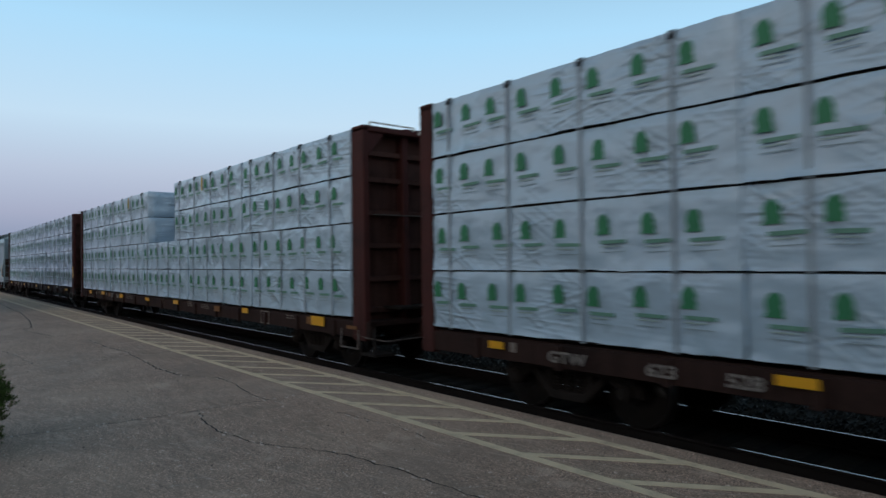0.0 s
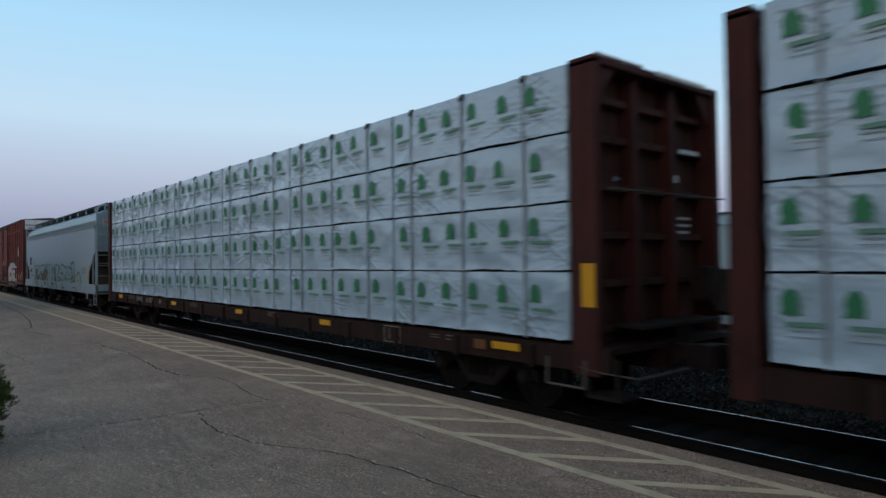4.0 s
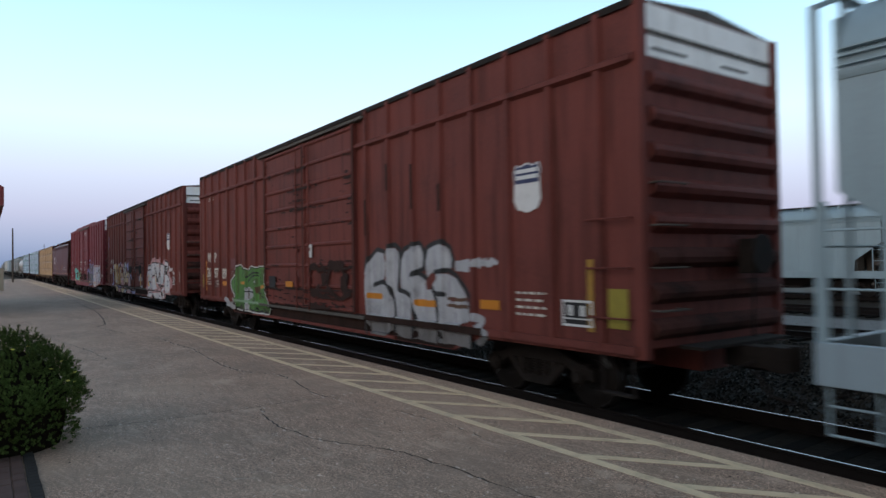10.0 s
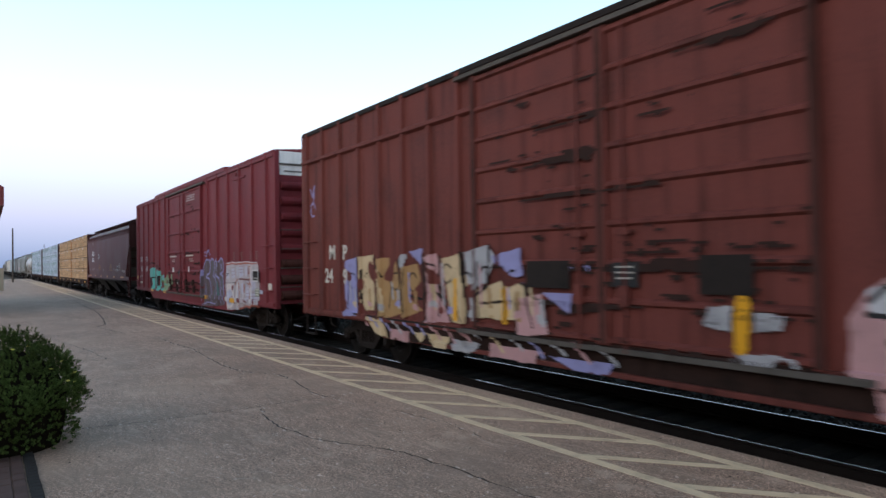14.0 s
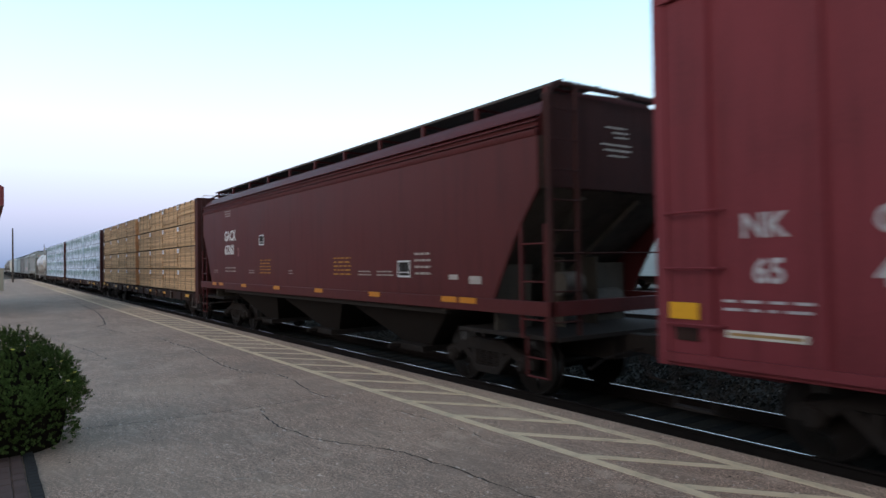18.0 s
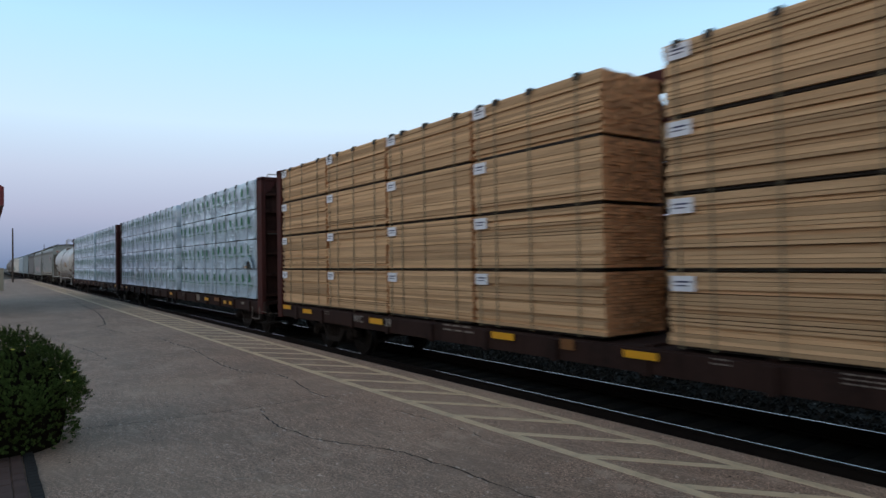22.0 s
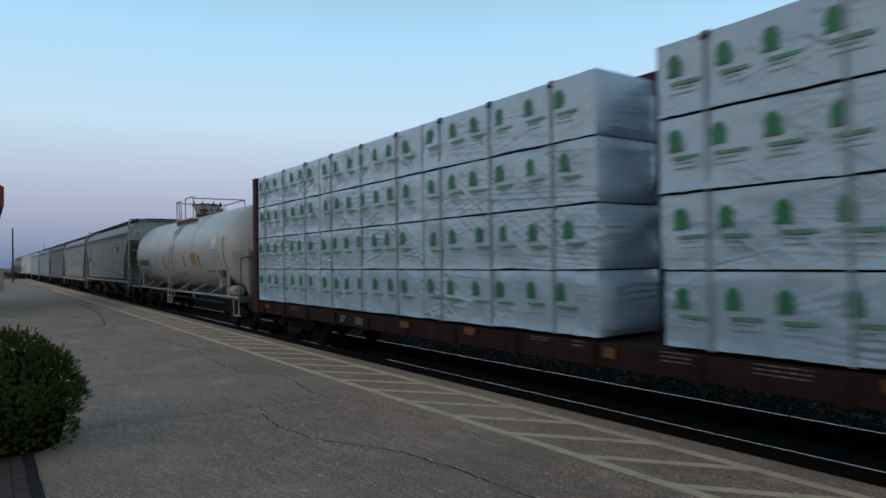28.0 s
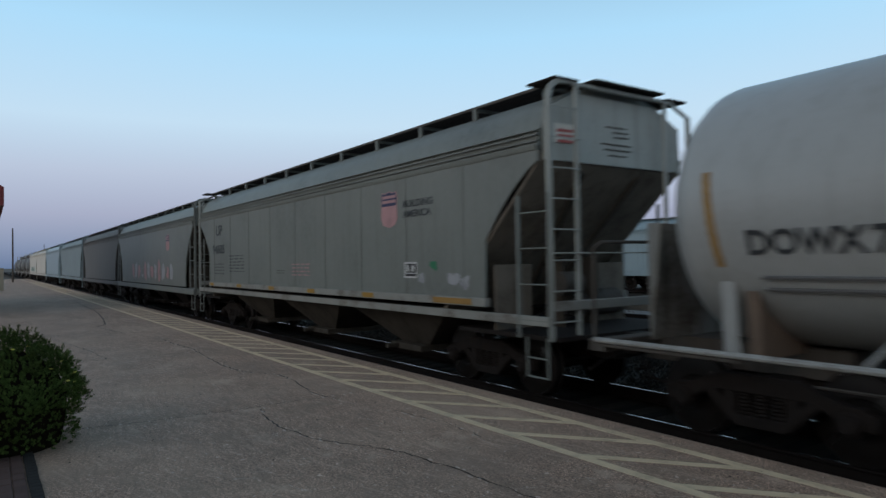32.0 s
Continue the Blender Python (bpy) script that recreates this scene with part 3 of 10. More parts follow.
stones("ballast_stones", -70, -22, EDGE + 0.3, 14, 20000, 0.04, 0.08, 6)
stones("ballast_stones", -8, 25, 17.5, 34, 22000, 0.05, 0.11, 7)
# ---- rolling stock: shared parts ----
# each car: x forward, near side at -y, rail head at z 0
WHEELS = []
R_WHEEL = 0.46


def make_side_frame():
    s = Shape()
    s.prism([(-1.12, 0.40), (-1.12, 0.56), (-0.75, 0.66), (-0.42, 0.80), (0.42, 0.80), (0.75, 0.66), (1.12, 0.56), (1.12, 0.40), (0.80, 0.46), (0.55, 0.60), (-0.55, 0.60), (-0.80, 0.46)], -0.07, 0.07, 'y')
    s.prism([(-0.62, 0.56), (-0.28, 0.24), (0.28, 0.24), (0.62, 0.56), (0.52, 0.62), (0.24, 0.36), (-0.24, 0.36), (-0.52, 0.62)], -0.08, 0.08, 'y')
    for x in (-0.34, 0.34):
        s.box(x - 0.07, x + 0.07, -0.06, 0.06, 0.34, 0.70)
    for x in (-0.89, 0.89):
        s.rod((x, -0.12, 0.46), (x, 0.08, 0.46), 0.12, 14)
        s.rod((x, -0.16, 0.46), (x, -0.12, 0.46), 0.085, 12)
        s.box(x - 0.13, x + 0.13, -0.07, 0.07, 0.50, 0.62)
    return s.mesh("side_frame", STEEL, 0.012)


def make_spring():
    return Shape().lathe([(0.36 + k * 0.02, 0.075 if k % 2 else 0.055) for k in range(13)], 10, 'z').mesh("spring", STEEL)


def make_wheelset():
    s = Shape()
    for sg in (-1, 1):
        prof = [(0.0, 0.10), (0.0, 0.20), (-0.018, 0.22), (-0.018, 0.37), (0.0, 0.40), (0.0, 0.452), (0.10, 0.458), (0.115, 0.485), (0.135, 0.485), (0.135, 0.40), (0.09, 0.37), (0.09, 0.2), (0.12, 0.19), (0.12, 0.10)]
        o = len(s.f)
        s.lathe([(sg * (-0.80 + a) * -1 if sg > 0 else -0.80 + a, r) for a, r in prof], 32)
        n = 32
        for q in range(5 * n, 6 * n):
            s.m[o + q] = 1
        for q in range(n):
            if q % 16 == 0:
                s.m[o + 2 * n + q] = 1
    s.lathe([(-1.02, 0.075), (-0.8, 0.085), (-0.3, 0.075), (0.3, 0.075), (0.8, 0.085), (1.02, 0.075)], 14)
    return s.mesh("wheelset", [WHEEL, TREAD], smooth=True)


def truck(car, x):
    b = part("truck", once("bolster", lambda: Shape().box(-0.2, 0.2, -0.95, 0.95, 0.52, 0.74).box(-0.35, 0.35, -0.35, 0.35, 0.5, 0.80).rod((-0.7, -0.6, 0.36), (-0.7, 0.6, 0.36), 0.05).rod((0.7, -0.6, 0.36), (0.7, 0.6, 0.36), 0.05).mesh("bolster", STEEL, 0.015)), car, (x, 0, 0), "dark cast steel freight truck")
    for y in (-0.99, 0.99):
        part("side_frame", once("side_frame", make_side_frame), b, (0, y, 0), turn=(0, 0, 0 if y < 0 else 180))
        for dx in (-0.18, 0.0, 0.18):
            part("spring", once("spring", make_spring), b, (dx, y, 0))
    for dx in (-0.89, 0.89):
        w = part("wheelset", once("wheelset", make_wheelset), b)
        w.matrix_parent_inverse = Matrix.Translation((dx, 0, R_WHEEL))
        WHEELS.append(w)
    return b


def make_coupler():
    s = Shape()
    s.box(-0.55, 0.0, -0.12, 0.12, 0.72, 0.98)
    s.prism([(0.0, -0.14), (0.22, -0.2), (0.30, -0.12), (0.2, -0.02), (0.3, 0.1), (0.2, 0.2), (0.0, 0.15)], 0.70, 1.0, 'z')
    s.pipe([(-0.05, -0.28, 0.72), (0.15, -0.32, 0.45), (0.35, -0.25, 0.4)], 0.025)
    s.pipe([(-0.15, -0.1, 0.8), (-0.15, -0.9, 0.72), (-0.15, -1.2, 0.6)], 0.016)
    return s.mesh("coupler", STEEL, 0.01)


def couplers(car, half):
    me = once("coupler", make_coupler)
    part("coupler", me, car, (half, 0, 0))
    part("coupler", me, car, (-half, 0, 0), turn=(0, 0, 180))


def plate(car, x0, x1, z0, z1, y, mat, name, label="", th=0.004):
    me = once(("plate", name, round(x1 - x0, 3), round(z1 - z0, 3), mat.name, th), lambda: Shape().box(-(x1 - x0) / 2, (x1 - x0) / 2, -th, 0, -(z1 - z0) / 2, (z1 - z0) / 2).mesh(name, mat))
    return part(name, me, car, ((x0 + x1) / 2, y, (z0 + z1) / 2), label)


def lettering(car, text, x, z, y, size, mat, label="", stretch=1.0):
    return part("lettering", text_mesh(text, size, mat, stretch), car, (x, y - 0.004, z), label)


def bars(car, x, z, y, w, h, rows, mat, seed=1, label="block of small stencilled lines"):
    """Small print that cannot be read, as plain bars."""
    def make():
        rng = random.Random(seed)
        s = Shape()
        step = h / rows
        for k in range(rows):
            x0 = 0.0
            while x0 < w * 0.98:
                ln = min(rng.uniform(0.10, 0.30) * w, w - x0)
                s.box(x0, x0 + ln, -0.003, 0, -k * step - step * 0.34, -k * step)
                x0 += ln + 0.09 * w
        return s.mesh("small_print", mat)
    ob = part("small_print", once(("bars", w, h, rows, mat.name, seed), make), car, (x, y - 0.003, z), label)
    ob["kind"] = "stuff"
    return ob


def blob(cx, cz, rx, rz, seed, n=22, wob=0.22):
    rng = random.Random(seed)
    ph = [rng.uniform(0, 6.28) for _ in range(4)]
    out = []
    for k in range(n):
        a = k * math.tau / n
        r = 1 + wob * (math.sin(2 * a + ph[0]) * 0.6 + math.sin(3 * a + ph[1]) * 0.5 + math.sin(5 * a + ph[2]) * 0.35)
        sq = 1 / max(abs(math.cos(a)), abs(math.sin(a))) ** 0.55
        out.append((cx + rx * r * sq * math.cos(a) * 0.88, cz + rz * r * sq * math.sin(a) * 0.88))
    return out


def arc(cx, cz, rx, rz, a0, a1, n=10):
    return [(cx + rx * math.cos(radians(a0 + (a1 - a0) * k / n)), cz + rz * math.sin(radians(a0 + (a1 - a0) * k / n))) for k in range(n + 1)]


def ladder(x, y, z0, z1, w, n, axis='x', r=0.014, stile=0.022):
    s = Shape()
    for d in (-w / 2, w / 2):
        p = (x + d, y) if axis == 'x' else (x, y + d)
        s.bar((*p, z0), (*p, z1), stile * 2, stile * 2)
    for k in range(n):
        z = z0 + (z1 - z0) * (k + 0.5) / n
        a = (x - w / 2, y, z) if axis == 'x' else (x, y - w / 2, z)
        b = (x + w / 2, y, z) if axis == 'x' else (x, y + w / 2, z)
        s.rod(a, b, r, 6)
    return s


# ---- centre-beam flat cars and their loads ----
BEAM_HALF = 11.65
DECK = 1.06
TIER = 0.857


def make_deck():
    s = Shape()
    for y in (-1.43, 1.31):
        s.prism([(-BEAM_HALF, 0.72), (BEAM_HALF, 0.72), (BEAM_HALF, 1.0), (-BEAM_HALF, 1.0)], y, y + 0.12, 'y')
    s.box(-BEAM_HALF, BEAM_HALF, -1.40, 1.40, 0.94, 1.02)
    s.box(-BEAM_HALF, BEAM_HALF, -0.28, 0.28, 0.66, 0.95)
    for k in range(15):
        x = -10.5 + 1.5 * k
        s.box(x - 0.06, x + 0.06, -1.35, 1.35, 1.02, DECK)
    return s.mesh("deck", SILL, 0.006)


def bulkhead(car, sg, inset=0.0):
    flange = 0.33 if sg > 0 else 0.22
    seat = 0.46 if sg > 0 else 0.22
    b = part("bulkhead", once("bh_panel", lambda: Shape().box(-0.05, 0.0, -1.40, 1.40, 1.0, 4.44).mesh("bulkhead", BEAM_GRIME)), car, (sg * (BEAM_HALF - seat - inset), 0, 0), "brown steel end bulkhead with stiffening ribs", (0, 0, 0 if sg > 0 else 180))
    for y in (-1.39, 1.39):
        part("corner_post", once(("bh_post", sg), lambda: Shape().box(-0.06, flange, -0.06, 0.06, 0.68, 4.46).mesh("corner_post", BEAM_RED, 0.008)), b, (0, y, 0))
        part("corner_gusset", once(("bh_gusset", sg), lambda: Shape().prism([(-0.06, 4.4), (-0.06, 3.95), (-0.44, 4.4)], 0.03, flange * 0.8, 'x').mesh("corner_gusset", BEAM_RED)), b, (0, y, 0) if y > 0 else (flange * 0.83 + 0.03, y, 0), turn=(0, 0, 0 if y > 0 else 180))
    for y in (-0.435, 0.445):
        part("stiffener", once("bh_stiff", lambda: Shape().prism([(0.0, 1.0), (0.24, 1.0), (0.20, 4.42), (0.0, 4.42)], -0.065, 0.065, 'y').mesh("stiffener", BEAM_RED, 0.008)), b, (0, y, 0))
    for z in (1.15, 1.72, 2.32, 2.92, 3.52, 4.0):
        part("cross_rib", once("bh_rib", lambda: Shape().box(0.0, 0.13, -1.33, 1.33, 0, 0.09).mesh("cross_rib", BEAM_GRIME, 0.006)), b, (0, 0, z))
    part("top_plate", once(("bh_top", sg), lambda: Shape().box(-0.06, flange, -1.45, 1.45, 4.40, 4.50).mesh("top_plate", BEAM_RED, 0.008)), b)
    return b


BEAM_GRIME = material("grimy_bulkhead_brown", (0.078, 0.036, 0.028), 0.85, 0, 0.5, 1.6, 0.25, 25, streak=0.45, spec=0.15)
STEP_PALE = material("worn_pale_steel", (0.12, 0.10, 0.09), 0.7, 0, 0.4, 8)


def centerbeam(label, x, decals, front_mark=False, rear_inset=0.0):
    car = thing("centerbeam_flatcar", label, "freight car", "freight train cars")
    part("deck", once("deck", make_deck), car)
    for sg in (1, -1):
        b = bulkhead(car, sg, rear_inset if sg < 0 else 0.0)
        part("grab_iron", once("bh_grab", lambda: Shape().pipe([(0.16, -1.2, 4.5), (0.16, -1.2, 4.6), (0.16, -0.2, 4.6), (0.16, -0.2, 4.5)], 0.016).mesh("grab_iron", CREAM)), b)
        if sg > 0:
          part("grab_iron", once("bh_grab2", lambda: Shape().pipe([(0.42, -1.3, 2.9), (0.46, -1.3, 2.9), (0.46, 1.3, 2.9), (0.42, 1.3, 2.9)], 0.014).mesh("grab_iron", GRIME)), b)
        if sg > 0:
          part("placard", once("bh_placard", lambda: Shape().box(0.425, 0.429, -0.3, 0.95, 4.42, 4.47).mesh("placard", CREAM)), b)
        part("end_platform", once("bh_step", lambda: Shape().box(0.1, 0.62, -0.9, 0.9, 1.22, 1.26).box(0.1, 0.6, -1.42, -1.0, 0.42, 0.46).box(0.12, 0.16, -1.42, -1.38, 0.42, 0.9).box(0.54, 0.58, -1.42, -1.38, 0.42, 0.9).mesh("end_platform", STEEL)), b)
        part("small_print", once("bh_print", lambda: Shape().box(0.242, 0.246, 0.40, 0.49, 3.1, 3.2).box(0.152, 0.156, 0.7, 1.2, 3.54, 3.6).box(0.01, 0.014, 0.75, 1.2, 2.62, 2.66).box(0.01, 0.014, 0.75, 1.2, 2.52, 2.56).box(0.01, 0.014, 0.75, 1.15, 2.42, 2.46).mesh("small_print", WHITE)), b)
        part("brake_box", once("bh_brake", lambda: Shape().box(0.26, 0.5, 0.75, 1.15, 1.5, 1.95).rod((0.5, 0.95, 1.7), (0.55, 0.95, 1.7), 0.25, 16).mesh("brake_box", STEEL, 0.01)), b)
    for sg in (-1, 1):
        part("sill_step", once("beam_sill_step", lambda: Shape().pipe([(-0.30, -1.46, 0.86), (-0.31, -1.47, 0.53), (0.27, -1.47, 0.53), (0.28, -1.46, 0.86)], 0.016).mesh("sill_step", STEP_PALE)), car, (sg * (BEAM_HALF - 0.60), 0, 0), "pale bent steel sill step", (0, 0, 0 if sg > 0 else 180))
        part("uncoupling_lever", once("beam_lever", lambda: Shape().pipe([(-0.25, -1.44, 0.78), (0.12, -1.44, 0.74), (0.50, -1.30, 0.70), (0.54, -0.3, 0.72)], 0.012).mesh("uncoupling_lever", STEP_PALE)), car, (sg * (BEAM_HALF - 0.20), 0, 0), "", (0, 0, 0 if sg > 0 else 180))
    part("top_chord", once("top_chord", lambda: Shape().box(-BEAM_HALF + 0.5, BEAM_HALF - 0.5, -0.24, 0.24, 4.42, 4.62).mesh("top_chord", BEAM_RED, 0.01)), car)
    post = once("beam_post", lambda: Shape().box(-0.10, 0.10, -0.12, 0.12, 1.0, 4.42).mesh("post", BEAM_RED, 0.01))
    brace = once("beam_brace", lambda: Shape().bar((-0.85, 0, 4.35), (0.85, 0, 1.1), 0.12, 0.13).bar((0.85, 0.06, 4.35), (-0.85, 0.06, 1.1), 0.10, 0.11).mesh("diagonal_brace", BEAM_RED))
    for k in range(12):
        xx = -BEAM_HALF + 1.35 + k * (2 * BEAM_HALF - 2.7) / 11
        part("post", post, car, (xx, 0, 0))
        if k < 11:
            part("diagonal_brace", brace, car, (xx + 0.95, 0, 0), turn=(0, 0, 180 * (k % 2)))
    for sg in (-1, 1):
        truck(car, sg * 9.1)
    couplers(car, BEAM_HALF + 0.35)
    for kind, x0, x1, z0, z1 in decals:
        w = round(x1 - x0, 2)
        if kind == "y":
            plate(car, x0, x1, z0, z1, -1.484, YELLOW, "reflector_strip")
        elif kind == "o":
            plate(car, x0, x1, z0, z1, -1.484, DULL_ORANGE, "reflector_strip", "grimy dull orange reflector strip")
        elif kind == "p":
            panel = plate(car, x0, x1, z0, z1, -1.432, SILL, "stencil_panel", "black stencil panel with thin pale frame")
            for xa, xb, za, zb in (((0, w, 0, 0.02), (0, w, z1 - z0 - 0.02, z1 - z0), (0, 0.02, 0.02, z1 - z0 - 0.02), (w - 0.02, w, 0.02, z1 - z0 - 0.02), (w * 0.3, w * 0.34, 0.05, z1 - z0 - 0.05))):
                plate(panel, xa - w / 2, xb - w / 2, za - (z1 - z0) / 2, zb - (z1 - z0) / 2, -0.004, FADED, "frame_bar")
        elif kind == "w":
            plate(car, x0, x1, z0, z1, -1.432, FADED, "stencil_patch", "faded white painted patch")
        else:
            bars(car, x0, z1, -1.433, w, round(z1 - z0, 2), {"b": 2, "B": 3}[kind], FADED, int(abs(x0) * 10) % 7)
    part("side_bracket", once("bracket_row", lambda: Shape().box(-0.05, 0.05, -0.05, 0.0, 0.70, 0.99).mesh("side_bracket", SILL)), car, (-10.4, -1.43, 0))
    for k in range(1, 15):
        part("side_bracket", MESHES["bracket_row"], car, (-10.4 + 1.49 * k, -1.43, 0))
    if front_mark:
        plate(car, BEAM_HALF - 0.36, BEAM_HALF - 0.16, 1.5, 2.02, -1.452, YELLOW, "reflector_strip")
    MOVERS.append((car, x, 0.0, 0.0))
    return car


MOVERS = []


def make_wrap(length, seed, near):
    """A lumber bundle in plastic film: a soft box with folds and a ragged lower edge."""
    rng = random.Random(seed)
    bm = bmesh.new()
    nx, nz = (int(length / 0.085), 12) if near else (10, 4)
    w, h = 1.20, TIER - 0.020
    def fold(u, z, k):
        p = (u * 1.1 + seed * 7.3, z * 1.6 + k, seed * 1.7)
        a = noise.noise((u * 1.7 + z * 1.9 + seed * 5.1, z * 0.6 - u * 0.35, k + seed))
        b = abs(noise.noise((u * 3.1 - z * 3.0 + seed * 3.3, z * 1.2 + u * 0.4, k + 9)))
        r = abs(noise.noise((u * 1.3 + z * 2.2 + seed * 2.9, z * 0.9 - u * 0.5, k + 4)))
        return 0.018 * noise.noise(p) + 0.020 * a - 0.09 * (0.16 - b if b < 0.16 else 0) - 0.07 * (0.2 - r if r < 0.2 else 0)
    v, f = [], []
    # near face, top and far face as one swept strip with rounded corners
    strip = [(-w / 2, z * h / nz) for z in range(nz + 1)] + [(-w / 2 + w * k / 3, h) for k in (1, 2)] + [(w / 2, h), (w / 2, 0)]
    m = len(strip)
    for i in range(nx + 1):
        x = -length / 2 + length * i / nx
        end = min(1.0, min(i, nx - i) / 1.5)
        for j, (y, z) in enumerate(strip):
            dx = dy = dz = 0.0
            if j <= nz and near:
                dy = fold(x, z, 0) * (0.3 + 0.7 * end) - 0.012 * (1 - end) * -1
                if j == 0:
                    dz = 0.02 * noise.noise((x * 1.3, seed, 4)) + 0.012 * noise.noise((x * 7, seed, 2))
                    dy -= 0.012
                if j == nz:
                    dy += 0.014
                    dz = -0.006
            elif j > nz:
                dz = 0.006 * noise.noise((x * 2, y, seed))
            v.append((x, y + dy, z + dz))
    for i in range(nx):
        for j in range(m - 1):
            f.append((i * m + j, i * m + j + 1, (i + 1) * m + j + 1, (i + 1) * m + j))
    # ends, gathered film
    for side in (0, 1):
        base = len(v)
        xs = (-1 if side == 0 else 1) * length / 2
        gy, gz = (9, 8) if near else (2, 2)
        for a in range(gy + 1):
            for b in range(gz + 1):
                y, z = -w / 2 + w * a / gy, h * b / gz
                edge = min(a, gy - a, b, gz - b) > 0
                bulge = 0.08 + 0.06 * noise.noise((y * 2, z * 3, seed + side)) if edge else 0
                v.append((xs + (1 if side else -1) * bulge, y, z))
        for a in range(gy):
            for b in range(gz):
                q = [base + a * (gz + 1) + b, base + (a + 1) * (gz + 1) + b, base + (a + 1) * (gz + 1) + b + 1, base + a * (gz + 1) + b + 1]
                f.append(tuple(q))
    me = bpy.data.meshes.new("film_wrap")
    me.from_pydata(v, [], f)
    bm.from_mesh(me)
    bmesh.ops.remove_doubles(bm, verts=bm.verts, dist=0.0015)
    bmesh.ops.recalc_face_normals(bm, faces=bm.faces)
    bm.to_mesh(me)
    bm.free()
    me.materials.append(WRAP)
    for p in me.polygons:
        p.use_smooth = True
    me.set_sharp_from_angle(angle=radians(50))
    return me


def make_mark(seed):
    """One printed mark on the film: a leafy tree over bars of small print."""
    rng = random.Random(seed)
    s = Shape()
    out = [(-0.10, -0.13), (-0.075, -0.06), (-0.088, 0.0), (-0.08, 0.055), (-0.05, 0.105), (-0.005, 0.135), (0.04, 0.125), (0.075, 0.09), (0.078, 0.06), (0.10, 0.035), (0.09, -0.01), (0.105, -0.05), (0.10, -0.095), (0.115, -0.13), (0.03, -0.12)]
    out = [(dx * 0.88 * rng.uniform(0.93, 1.07), dz * 0.94 + rng.uniform(-0.006, 0.006)) for dx, dz in out]
    s.flat(out, 0, 0)
    w = rng.choice((0.31, 0.34, 0.36))
    s.box(-0.04, w - 0.03, 0, 0.003, -0.222, -0.18, 2)
    s.box(-0.03, w * 0.66, 0, 0.003, -0.262, -0.246, 1)
    s.box(-0.04, w * 0.82, 0, 0.003, -0.322, -0.312, 3)
    return s.mesh("printed_mark", [PRINT, PRINT2, PRINT3, PRINT4])


def marks(b, length, seed):
    rng = random.Random(seed)
    n = max(2, round(length / 0.62))
    start = -length / 2 + 0.16 + rng.uniform(0, 0.14)
    z0 = 0.57 + rng.uniform(-0.03, 0.03)
    for k in range(n):
        x = start + k * (length - 0.2) / n + rng.uniform(-0.05, 0.05)
        if x > length / 2 - 0.32:
            continue
        part("printed_mark", once(("mark", (seed + k) % 4), lambda: make_mark((seed + k) % 4)), b, (x, -0.629, z0 + rng.uniform(-0.012, 0.012)), turn=(0, rng.uniform(-2, 2), 0))


def bundle(x, side, tier, length, x_car, seed, straps=True, group="wrapped lumber bundles"):
    near = side < 0
    key = (round(length, 1), seed % 5, near)
    b = thing("lumber_bundle", "lumber bundle in wrinkled white plastic film with green printing" if near else "lumber bundle in white plastic film", "lumber", group)
    part("film_wrap", once(("wrap",) + key, lambda: make_wrap(length, seed % 5 + 1, near)), b, (0, 0, 0.02))
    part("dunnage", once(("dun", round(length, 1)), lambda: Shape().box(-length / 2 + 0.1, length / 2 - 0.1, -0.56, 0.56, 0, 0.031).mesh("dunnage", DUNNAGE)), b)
    if near:
        marks(b, length, seed)
        n = max(2, round(length / 1.22))
        st = once(("strap", tier == 3), lambda: Shape().box(-0.022, 0.022, -0.632, -0.622, 0.0, TIER - 0.005).box(-0.022, 0.022, -0.632, 0.6, TIER - 0.012, TIER - 0.004).mesh("strap", STRAP))
        for k in range(n):
            xs = -length / 2 + (k + 0.42) * length / n
            part("strap", st, b, (xs, 0, 0))
            if tier == 3:
                part("strap_guard", once("guard", lambda: Shape().prism([(-0.645, 0.765), (-0.628, 0.765), (-0.61, 0.835), (-0.45, 0.84), (-0.45, 0.862), (-0.62, 0.862)], -0.045, 0.045, 'x').mesh("strap_guard", BLACK, 0.004)), b, (xs, 0, 0), "black edge protector")
    MOVERS.append((b, x_car + x, side * 0.82, DECK + tier * TIER))
    return b


def make_inner_boards(length, seed, near):
    """The boards behind the outer face, of which only ends and top show."""
    rng = random.Random(seed)
    s = Shape()
    h = (TIER - 0.05) / ROWS
    for k in range(ROWS):
        dz = 0.035 + k * h
        for c in range(1, 8):
            y0 = -0.60 + 0.15 * c
            xe = length / 2 - 0.02 + rng.uniform(-0.02, 0.015)
            if near or c == 7:
                s.box(-xe, xe, y0 + 0.003, y0 + 0.147, dz, dz + h * 0.9, 0)
    me = s.mesh("inner_lumber", [LUMBER, LUMBER_END])
    for p in me.polygons:
        if abs(p.normal.x) > 0.9:
            p.material_index = 1
    return me


def make_board(length, fill=0.96):
    s = Shape().box(-length / 2 + 0.015, length / 2 - 0.015, 0, 0.147, 0, (TIER - 0.05) / ROWS * fill)
    s.m[0] = s.m[1] = 1
    return s.mesh("board", [LUMBER, LUMBER_END])


ROWS = 18


